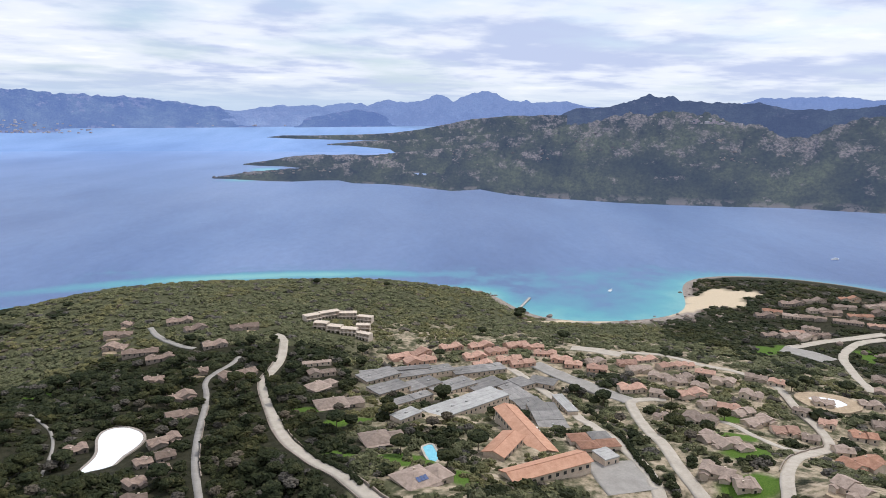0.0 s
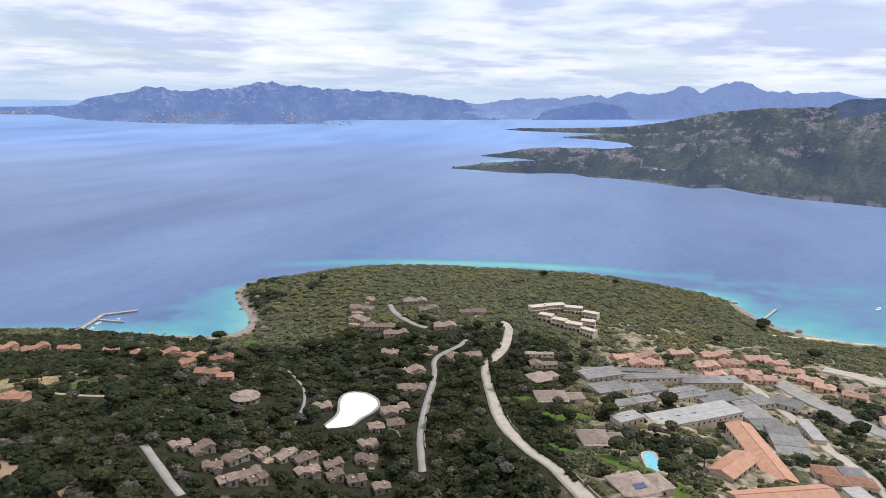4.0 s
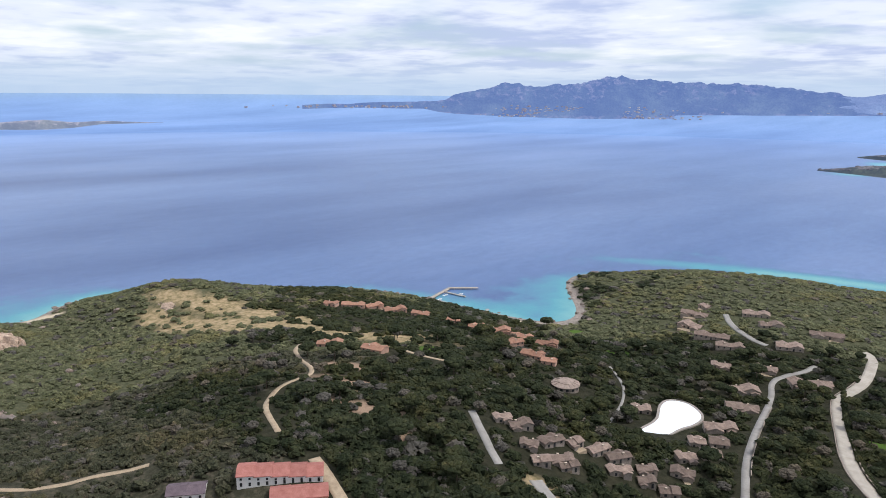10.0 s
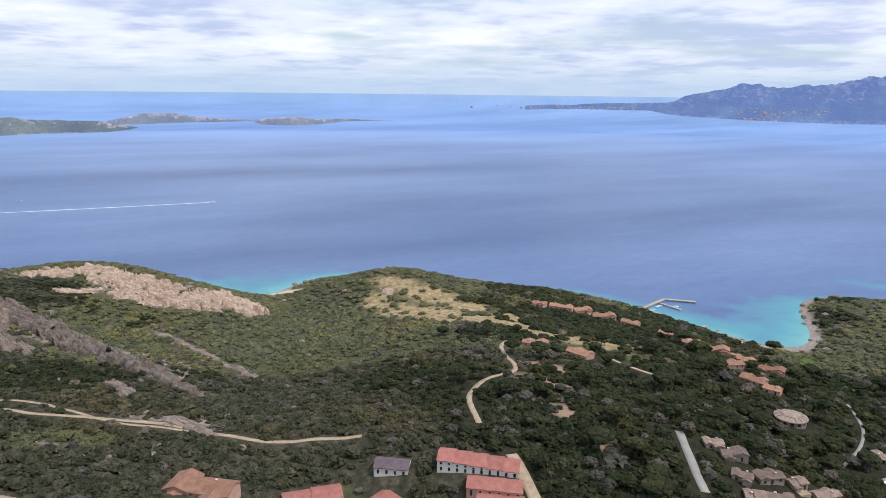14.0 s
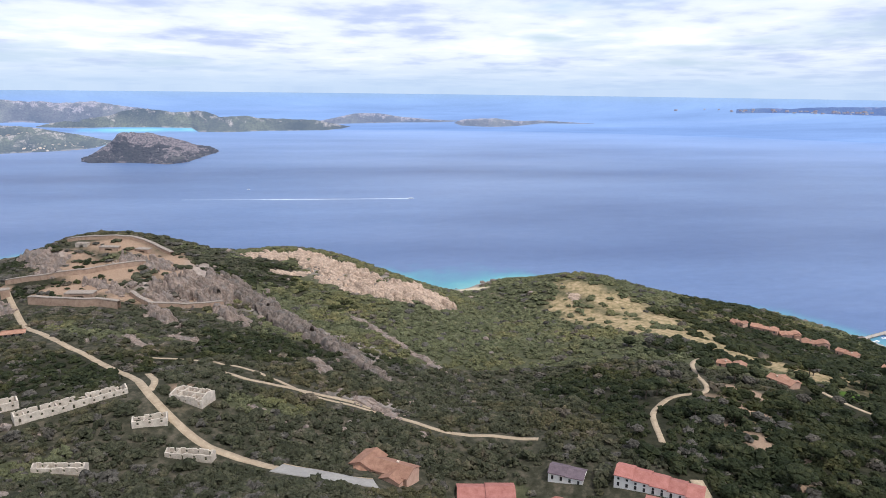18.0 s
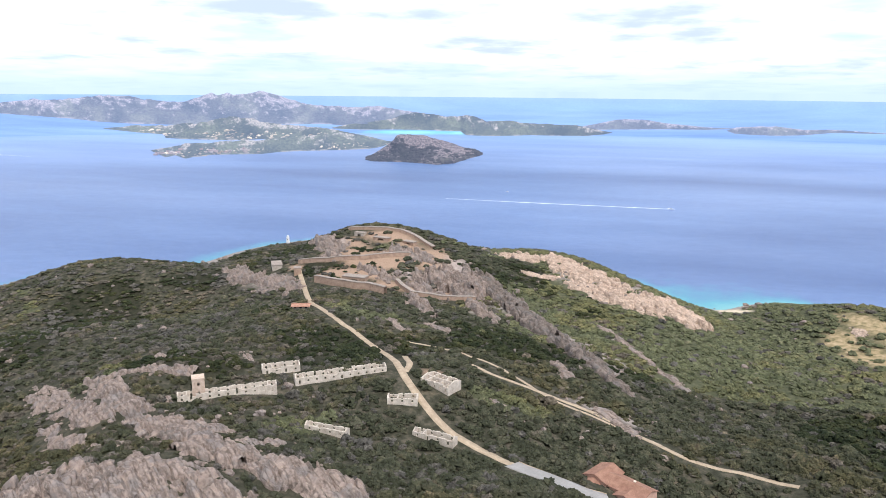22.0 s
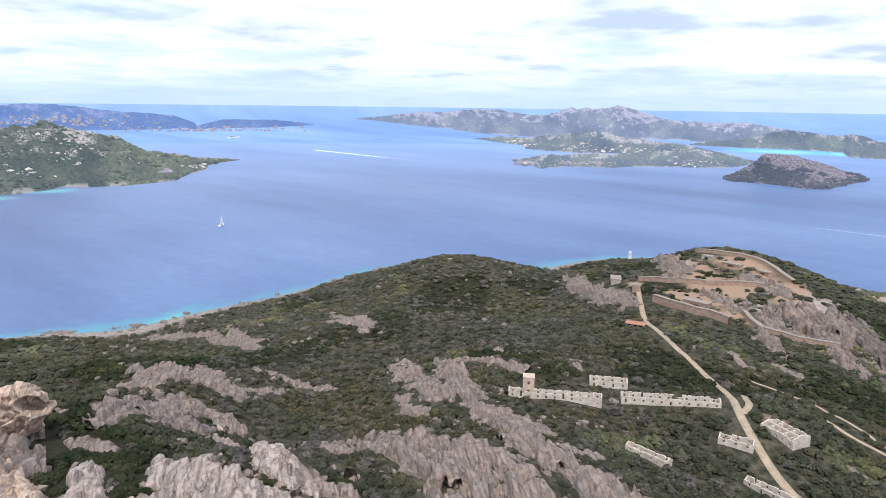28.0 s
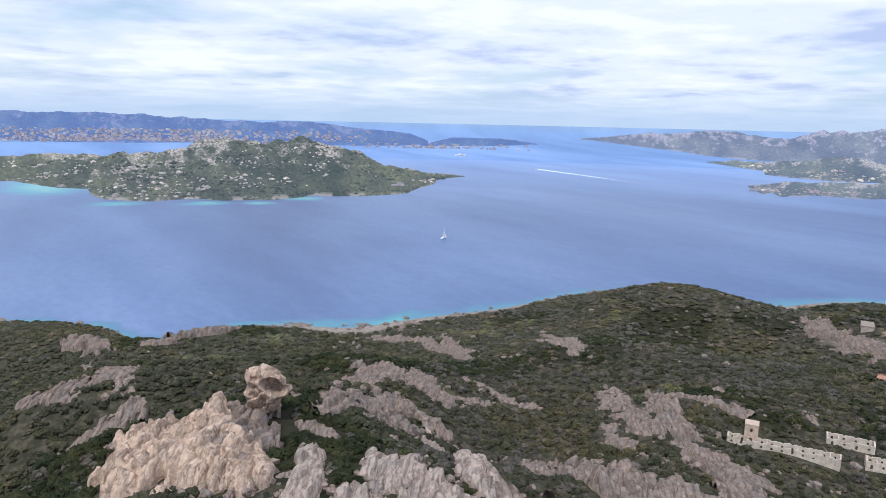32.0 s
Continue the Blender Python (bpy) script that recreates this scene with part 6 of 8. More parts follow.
def round_hall():
    x, y = -252, 337
    e = base("round_hall", x, y, height_at(x, y) - 0.4, 20, "round stone hall with a low conical tile roof among trees", "building")
    claim(x, y, 20, 20, 0)
    bm, rf = bmesh.new(), bmesh.new()
    n = 14
    for lo_, hi_, r in ((-2.5, 3.4, 8.6),):
        a = [bm.verts.new((r * math.cos(k * math.tau / n), r * math.sin(k * math.tau / n), lo_)) for k in range(n)]
        b = [bm.verts.new((r * math.cos(k * math.tau / n), r * math.sin(k * math.tau / n), hi_)) for k in range(n)]
        for k in range(n):
            bm.faces.new((a[k], a[(k + 1) % n], b[(k + 1) % n], b[k]))
    part("wall", bm, M_STONE, e)
    rings = [(9.4, 3.2), (9.4, 3.5), (5.0, 4.6), (5.0, 4.9), (2.2, 5.4), (0.05, 5.6)]
    vs = [[rf.verts.new((r * math.cos(k * math.tau / n), r * math.sin(k * math.tau / n), z)) for k in range(n)] for r, z in rings]
    for a, b in zip(vs, vs[1:]):
        for k in range(n):
            rf.faces.new((a[k], a[(k + 1) % n], b[(k + 1) % n], b[k]))
    part("roof", rf, M_BROWN_ROOF, e)
    for k in range(n):
        a_ = (k + 0.5) * math.tau / n
        shared("window", WINDOW, e, Matrix.Translation((8.42 * math.cos(a_), 8.42 * math.sin(a_), 1.0)) @ pose(0, 0, 0, 0, 0, math.degrees(a_) + 90) @ Matrix.Diagonal((1.5, 1, 1.3, 1)))
        rib = bmesh.new()
        solid(rib, [(9.3, -0.1, 3.5), (9.3, 0.1, 3.5), (5.0, 0.1, 4.75), (5.0, -0.1, 4.75), (9.3, -0.1, 3.75), (9.3, 0.1, 3.75), (5.0, 0.1, 5.0), (5.0, -0.1, 5.0)], [(0, 3, 2, 1), (4, 5, 6, 7), (0, 1, 5, 4), (1, 2, 6, 5), (2, 3, 7, 6), (3, 0, 4, 7)])
        part("rib", rib, M_BROWN_ROOF, e).matrix_basis = pose(0, 0, 0, 0, 0, math.degrees(k * math.tau / n))


round_hall()

# ---- the ruined barracks ----
def ruin(name, x0, y0, x1, y1, width, high, label, roofless=True, bays=None, seed=1):
    """Roofless masonry: piers, sills and lintels round open windows, with a broken wall top."""
    r_ = random.Random(seed)
    L, turn = math.hypot(x1 - x0, y1 - y0), math.degrees(math.atan2(y1 - y0, x1 - x0))
    ux, uy = (x1 - x0) / L, (y1 - y0) / L
    # the near long side runs through the two given corners
    nx, ny = -uy, ux
    if (x0 + nx) ** 2 + (y0 + ny) ** 2 < x0 * x0 + y0 * y0:
        nx, ny = -nx, -ny
    x, y = (x0 + x1) / 2 + nx * width / 2, (y0 + y1) / 2 + ny * width / 2
    lo, mid = footing(x, y, L, width, turn)
    e = base(name, x, y, mid, turn, label, "ruin", "barrack ruins")
    claim(x, y, L, width, turn, 0.2, 0.0)
    foot = lo - mid - 1.0
    n = bays or max(2, int(round(L / 4.6)))
    for s_ in (-1, 1):
        yy0, yy1 = (-width / 2, -width / 2 + 0.55) if s_ < 0 else (width / 2 - 0.55, width / 2)
        for i in range(n):
            a, b = -L / 2 + L * i / n, -L / 2 + L * (i + 1) / n
            g = (b - a)
            bm = bmesh.new()
            w_ = 0.5 - 0.45 / g
            top = high - r_.uniform(0, 0.3) - (r_.uniform(0.5, 1.3) if r_.random() < 0.12 else 0.0)
            box(bm, a, a + w_ * g, yy0, yy1, foot, top)
            box(bm, b - w_ * g, b, yy0, yy1, foot, top - r_.uniform(0, 0.15))
            sill = 0.1 if r_.random() < 0.2 else 0.9
            box(bm, a + w_ * g, b - w_ * g, yy0 + 0.01, yy1 - 0.01, foot, sill)
            if r_.random() < 0.92:
                arch = sill + 1.15 if sill > 0.5 else 2.0
                solid(bm, [(a + w_ * g, yy, zz) for yy in (yy0 + 0.01, yy1 - 0.01) for zz in (arch - 0.25, top - 0.35)] + [((a + b) / 2, yy, zz) for yy in (yy0 + 0.01, yy1 - 0.01) for zz in (arch + 0.15, top - 0.35)] + [(b - w_ * g, yy, zz) for yy in (yy0 + 0.01, yy1 - 0.01) for zz in (arch - 0.25, top - 0.35)],
                      [(0, 4, 5, 1), (4, 8, 9, 5), (2, 3, 7, 6), (6, 7, 11, 10), (1, 5, 7, 3), (5, 9, 11, 7), (0, 2, 6, 4), (4, 6, 10, 8)])
            part("wall_bay", bm, M_LIME, e)
    for xx in (-L / 2, L / 2 - 0.55):
        bm = bmesh.new()
        solid(bm, [(xx, -width / 2 + 0.56, foot), (xx + 0.55, -width / 2 + 0.56, foot), (xx + 0.55, width / 2 - 0.56, foot), (xx, width / 2 - 0.56, foot),
                   (xx, -width / 2 + 0.56, high - 0.1), (xx + 0.55, -width / 2 + 0.56, high - 0.1), (xx + 0.55, width / 2 - 0.56, high - 0.1), (xx, width / 2 - 0.56, high - 0.1), (xx, 0, high + 0.9), (xx + 0.55, 0, high + 0.9)],
              [(0, 3, 2, 1), (0, 1, 5, 4), (1, 2, 6, 9, 5), (2, 3, 7, 6), (3, 0, 4, 8, 7), (4, 5, 9, 8), (6, 7, 8, 9)])
        part("end_wall", bm, M_LIME, e)
    if width > 8:
        bm = bmesh.new()
        box(bm, -L / 2 + 0.56, L / 2 - 0.56, -0.25, 0.25, foot, high - 0.15)
        part("spine_wall", bm, M_LIME, e)
    for i in range(1, n, 1 if width > 8 else 3):
        bm = bmesh.new()
        xx = -L / 2 + L * i / n
        box(bm, xx - 0.2, xx + 0.2, -width / 2 + 0.56, width / 2 - 0.56, foot, high - r_.uniform(0.2, 1.2))
        part("cross_wall", bm, M_LIME, e)
    return e


ruin("barrack_ruin", -273.4, -131.2, -297.1, -94.8, 6.0, 3.4, "long roofless barrack with pale limewashed walls", bays=11, seed=2)
ruin("barrack_ruin", -240.4, -170.4, -262.7, -135.1, 5, 3.5, "long roofless barrack wing with crumbling pale walls", bays=11, seed=3)
ruin("barrack_ruin", -279.1, -150.7, -288.6, -135.7, 6.5, 3.3, "small roofless barrack behind the long one", seed=7)
ruin("store_ruin", -291.7, -76.6, -285.1, -61.7, 10.0, 3.6, "square roofless store with inner walls beside the track", bays=5, seed=11)
ruin("hut_ruin", -268.4, -85.7, -270.8, -72.5, 6, 2.8, "small pale hut without roof beside the track", seed=13)
ruin("hut_ruin", -251.1, -69.4, -247.0, -51.4, 4.5, 2.8, "narrow pale ruin without roof in the scrub", seed=17)
ruin("hut_ruin", -238.6, -111.5, -236.6, -93.1, 4, 2.8, "long pale ruin without roof in the scrub", seed=19)


M_PLASTER = plain("pinkish_ruin_plaster", (0.42, 0.31, 0.23), (0.66, 0.52, 0.41), 1.5, 0.9, 0.12)


def ruin_tower():
    x, y, turn = -250, -166, 34
    e = base("tower_ruin", x, y, height_at(x, y) - 0.3, turn, "square two storey tower ruin with pink plaster", "ruin", "barrack ruins")
    claim(x, y, 7, 7, turn)
    for k in range(4):
        for f in range(2):
            bm = bmesh.new()
            z0 = f * 3.8 - (1.5 if f == 0 else 0)
            box(bm, -3.2, -0.6, -3.2, -2.6, z0, f * 3.8 + 3.8)
            box(bm, 0.6, 2.6, -3.2, -2.6, z0, f * 3.8 + 3.8)
            box(bm, -0.6, 0.6, -3.19, -2.61, z0, f * 3.8 + 1.1)
            box(bm, -0.6, 0.6, -3.19, -2.61, f * 3.8 + 2.6, f * 3.8 + 3.8)
            part("wall_bay", bm, M_PLASTER, e).matrix_basis = pose(0, 0, 0, 0, 0, 90 * k)
    bm = bmesh.new()
    box(bm, -2.6, 2.6, -2.6, 2.6, 3.6, 3.9)
    part("floor_slab", bm, M_PLASTER, e)
    bm = bmesh.new()
    box(bm, -3.3, 3.3, -3.3, 3.3, 7.6, 8.0)
    part("roof_slab", bm, M_PLASTER, e)
    e.matrix_basis = e.matrix_basis @ Matrix.Diagonal((0.82, 0.82, 1.1, 1))


ruin_tower()
hall(-424, -203, -427, -192, 6, M_TERRA_ROOF, 2.4, "small hut with a red roof beside the track", "red_hut", "hut")


# ---- the fort on its crag ----
def rampart(name, line, high, thick, material, label, down=3.0, merlons=False):
    """A masonry wall along a line, its top following the ground in steps."""
    p = np.array(line, float)
    step = np.r_[0, np.cumsum(np.hypot(*np.diff(p, axis=0).T))]
    n = max(4, int(step[-1] / 2.2))
    s = np.linspace(0, step[-1], n)
    q = np.stack([np.interp(s, step, p[:, 0]), np.interp(s, step, p[:, 1])], -1)
    d = np.gradient(q, axis=0)
    d /= np.hypot(d[:, 0], d[:, 1])[:, None]
    side = np.stack([-d[:, 1], d[:, 0]], -1)
    out = q - side * thick / 2
    inn = q + side * thick / 2
    if (inn ** 2).sum() < (out ** 2).sum():
        out, inn = inn, out
    g = ground(q[:, 0], q[:, 1])
    for _ in range(6):
        g = np.r_[g[:1], 0.25 * g[:-2] + 0.5 * g[1:-1] + 0.25 * g[2:], g[-1:]]
    top = g + high + 0.5 * (vnoise(s, s * 0, 7, 12) - 0.5)
    v = np.stack([np.c_[out + (out - inn) * 0.15, g - down], np.c_[out, top], np.c_[inn, top], np.c_[inn, g - down]], 1)
    e = base(name, 0, 0, 0, 0, label, "wall", "fort walls")
    sheet("masonry", v.reshape(-1, 3), quads(n, 4).tolist(), material, smooth=False, parent=e)
    cop = np.stack([np.c_[out + (out - inn) * 0.08, top - 0.05], np.c_[out + (out - inn) * 0.08, top + 0.35], np.c_[inn, top + 0.35], np.c_[inn, top - 0.05]], 1)
    sheet("coping", cop.reshape(-1, 3), quads(n, 4).tolist(), M_STONE, smooth=False, parent=e)
    i, j = cell(q[:, 0], q[:, 1])
    taken[i, j] = True
    for sh in (3, -3, 5):
        i, j = cell(q[:, 0] + sh, q[:, 1])
        taken[i, j] = True
    return e


FORT_CASEMATE = [(-514, -225), (-505, -207), (-496, -186), (-495, -172), (-488, -156)]
FORT_TERRACE = [(-515, -155), (-506, -148), (-496, -137), (-500, -114), (-520, -92)]
FORT_MID = [(-566, -263), (-560, -233), (-562, -204), (-566, -182), (-574, -160)]
FORT_TOP = [(-634, -240), (-630, -211), (-626, -183), (-616, -165), (-600, -145)]
rampart("casemate_wall", FORT_CASEMATE, 5.5, 3.0, M_FORT, "reddish masonry casemate wall at the foot of the fort")
rampart("terrace_wall", FORT_TERRACE, 3.2, 3.0, M_FORT, "long reddish retaining wall below the crag")
rampart("middle_rampart", FORT_MID, 3.6, 3.0, M_FORT, "reddish masonry rampart half way up the fort")
rampart("upper_rampart", FORT_TOP, 2.6, 3.5, M_FORT, "broken masonry parapet along the top of the fort")


def gate_tower(x, y, w, d_, h, turn, name, label, material):
    e = base(name, x, y, height_at(x, y) - 0.5, turn, label, "fort building")
    claim(x, y, w, d_, turn)
    bm = bmesh.new()
    box(bm, -w / 2, -w * 0.18, -d_ / 2, d_ / 2, -3, h)
    box(bm, w * 0.18, w / 2, -d_ / 2, d_ / 2, -3, h)
    box(bm, -w * 0.18, w * 0.18, -d_ / 2 + 0.02, d_ / 2 - 0.02, h * 0.6, h - 0.02)
    part("wall", bm, material, e)
    bm = bmesh.new()
    box(bm, -w / 2 - 0.25, w / 2 + 0.25, -d_ / 2 - 0.25, d_ / 2 + 0.25, h, h + 0.5)
    part("parapet", bm, M_STONE, e)


gate_tower(-538, -252, 6, 6, 6.5, 25, "gate_tower", "square masonry gate tower at the top of the track", M_FORT)
gate_tower(-569, -287, 17, 9, 4.0, 30, "battery_block", "pale concrete battery block beside the gate", M_CONCRETE)
gate_tower(-514, -190, 20, 8, 4.2, 85, "fort_barrack", "low reddish fort barrack behind the lower rampart", M_FORT)
gate_tower(-604, -196, 16, 6, 2.6, 80, "upper_battery", "ruined reddish battery on the fort terrace", M_FORT)
gate_tower(-600, -168, 12, 6, 2.6, 70, "upper_battery", "ruined reddish battery with a dark opening", M_FORT)
gate_tower(-617, -222, 10, 6, 2.8, 80, "upper_battery", "pale ruined battery at the top of the fort", M_CONCRETE)


def lighthouse():
    x, y = -868.0, -419.0
    z = max(height_at(x, y), 3.0)
    e = base("lighthouse", x, y, z, 0, "small white lighthouse tower on the rocks at the point", "lighthouse")
    bm = bmesh.new()
    n = 12
    prof = [(2.6, -5), (2.4, 0), (1.9, 6.6), (2.5, 6.9), (2.5, 7.4), (1.2, 7.5), (1.2, 9.0), (1.5, 9.1), (0.1, 10.2)]
    rings = [[bm.verts.new((r * math.cos(k * math.tau / n), r * math.sin(k * math.tau / n), h)) for k in range(n)] for r, h in prof]
    for a, b in zip(rings, rings[1:]):
        for k in range(n):
            bm.faces.new((a[k], a[(k + 1) % n], b[(k + 1) % n], b[k]))
    part("tower", bm, M_WHITE, e)
    shared("window", WINDOW, e, pose(2.1, 0, 4, 0, 0, 90))


lighthouse()


# ---- jetties and boats ----
def jetty(name, line, width, label, posts=True):
    p = np.array(line, float)
    e = base(name, p[0][0], p[0][1], 0, 0, label, "jetty")
    for a, b in zip(p, p[1:]):
        L, turn = math.hypot(*(b - a)), math.degrees(math.atan2(*(b - a)[::-1]))
        bm = bmesh.new()
        box(bm, -0.3, L + width / 2 - 0.3, -width / 2, width / 2, 0.75, 1.15)
        deck = part("deck", bm, M_WOOD if width < 3.2 else M_CONCRETE, e)
        deck.matrix_basis = pose(a[0] - p[0][0], a[1] - p[0][1], 0.02 * len(e.children), 0, 0, turn)
        for k in range(int(L / 6) + 1):
            for s_ in (-1, 1):
                bm = bmesh.new()
                box(bm, -0.25, 0.25, -0.25, 0.25, -3, 1.7)
                ps = part("post", bm, M_WOOD, e)
                ps.matrix_basis = Matrix.Translation((a[0] - p[0][0], a[1] - p[0][1], 0)) @ pose(0, 0, 0, 0, 0, turn) @ Matrix.Translation((k * 6, s_ * width / 2, 0))


jetty("breakwater", [(-505, 430), (-527, 489), (-508, 512)], 4.2, "angled concrete breakwater jetty of the small marina")
jetty("finger_jetty", [(-519, 477), (-494, 481)], 2.4, "narrow floating finger jetty")
jetty("finger_jetty", [(-519, 448), (-489, 453)], 2.4, "narrow floating finger jetty with moored boats")
jetty("bathing_jetty", [(-432, 432), (-448, 468)], 3.0, "short bathing jetty in the turquoise bay")
jetty("beach_jetty", [(74, 725), (93, 778)], 3.0, "long pale jetty in the turquoise bay")


def boat(name, x, y, L, turn, label, cabin=True, mast=0.0, z=0.0):
    e = base(name, x, y, z, turn, label, "boat")
    bm = bmesh.new()
    st = [(-0.5, 0.16, 0.0), (-0.3, 0.19, 0.0), (0.1, 0.18, 0.0), (0.35, 0.11, 0.02), (0.5, 0.01, 0.05)]
    rows = []
    for s_, w, up_ in st:
        rows.append([bm.verts.new((s_ * L, q * w * L, zz)) for q, zz in ((-1, 0.10 * L + up_ * L), (-0.7, -0.03 * L), (0.7, -0.03 * L), (1, 0.10 * L + up_ * L))])
    for a, b in zip(rows, rows[1:]):
        for k in range(4):
            bm.faces.new((a[k], a[(k + 1) % 4], b[(k + 1) % 4], b[k]))
    bm.faces.new(rows[0])
    part("hull", bm, M_METAL, e)
    if cabin:
        bm = bmesh.new()
        box(bm, -0.18 * L, 0.15 * L, -0.10 * L, 0.10 * L, 0.1 * L, 0.2 * L)
        part("cabin", bm, M_METAL, e)
        bm = bmesh.new()
        box(bm, -0.182 * L, 0.155 * L, -0.102 * L, 0.102 * L, 0.14 * L, 0.175 * L)
        part("cabin_window", bm, M_DARK, e)
    if mast:
        bm = bmesh.new()
        box(bm, 0.05 * L - 0.12, 0.05 * L + 0.12, -0.12, 0.12, 0, mast)
        part("mast", bm, M_METAL, e)
        for x0, x1, h0, h1 in ((0.06, 0.48, 0.12, 0.93), (-0.42, 0.03, 0.14, 0.7)):
            bm = bmesh.new()
            solid(bm, [(x0 * L, -0.05, h0 * mast), (x1 * L, -0.05, h0 * mast), (0.055 * L, 0.5, h1 * mast), (x0 * L, 0.08, h0 * mast), (x1 * L, 0.08, h0 * mast), (0.055 * L, 0.6, h1 * mast)], [(0, 1, 2), (3, 5, 4), (0, 3, 4, 1), (1, 4, 5, 2), (2, 5, 3, 0)])
            part("sail", bm, M_WHITE, e)
    return e


boat("sailing_yacht", -617, -1041, 17, -150, "white sailing yacht under way with two sails", True, 18)
boat("motor_boat", 597, 1057, 14, 20, "white motor yacht at anchor in the bay")
boat("motor_boat", 197, 825, 11, 60, "small white boat at anchor in the turquoise bay")
boat("motor_boat", -1329, 131, 12, 88, "white speedboat ahead of a long wake")
boat("small_boat", -1470, -193, 9, 40, "small white boat on open water")
for bx, by, bt in ((-512, 470, 95), (-505, 456, 100), (-498, 448, 95), (-504, 484, 80)):
    boat("moored_boat", bx, by, 7, bt, "small white boat moored at the finger jetty")
fx, fy, fz = by_sight(-148.1, -3.02, 3950)
boat("ferry", float(fx), float(fy), 62, 170, "white car ferry crossing the strait", z=float(fz))
fx, fy, fz = by_sight(-141.8, -4.02, 2990)
boat("fast_ferry", float(fx), float(fy), 30, 60, "fast white ferry throwing a wake", z=float(fz))

M_FOAM = plain("sea_foam", (0.62, 0.70, 0.80), (0.85, 0.9, 0.95), 5.0, 0.7)


def wake(a, b, w0, w1, label):
    a, b = np.array(a, float), np.array(b, float)
    s = np.linspace(0, 1, 60)
    p = a + (b - a) * s[:, None]
    d = (b - a) / np.hypot(*(b - a))
    n = np.array([-d[1], d[0]])
    w = (w0 + (w1 - w0) * s) * (0.7 + 0.6 * vnoise(s * 60, s * 0, 3, 77)) * np.where(s < 0.6, 1, np.clip((1 - s) / 0.4, 0.02, 1))
    bend = n * (6 * np.sin(s * 2.2))[:, None]
    r = np.hypot(p[:, 0], p[:, 1])
    z = EYE.z - afar(r) * EYE.z / r + 0.35
    k = (afar(r) / r)[:, None]
    v = np.stack([np.c_[(p + bend - n * w[:, None]) * k, z], np.c_[(p + bend) * k, z + 0.25], np.c_[(p + bend + n * w[:, None]) * k, z]], 1)
    ob = sheet("boat_wake", v.reshape(-1, 3), quads(60, 3).tolist(), M_FOAM)
    return tagged(ob, label, "wake", kind="stuff")


wake((-1329, 128), (-1345, -300), 2.5, 3.0, "long white wake of the speedboat")
wake((-1880, -2385), (-1815, -1735), 16, 4, "white wake of the fast ferry")

# ---- granite ----
def lattice3(ix, iy, iz, seed):
    return lattice(ix + iz * 57, iy - iz * 113, seed)


def vnoise3(p, size, seed=1, octaves=3):
    q = np.asarray(p, float) / size
    total, amp, norm = 0.0, 1.0, 0.0
    for o in range(octaves):
        i = np.floor(q).astype(np.int64)
        f = q - i
        f = f * f * (3 - 2 * f)
        acc = 0.0
        for dx in (0, 1):
            for dy in (0, 1):
                for dz in (0, 1):
                    w = (f[..., 0] if dx else 1 - f[..., 0]) * (f[..., 1] if dy else 1 - f[..., 1]) * (f[..., 2] if dz else 1 - f[..., 2])
                    acc = acc + w * lattice3(i[..., 0] + dx, i[..., 1] + dy, i[..., 2] + dz, seed + o)
        total, norm, amp = total + amp * acc, norm + amp, amp * 0.5
        q = q * 2.07 + 11.3
    return total / norm


STRATA = radians(54)  # the joints run the same way all over the hill


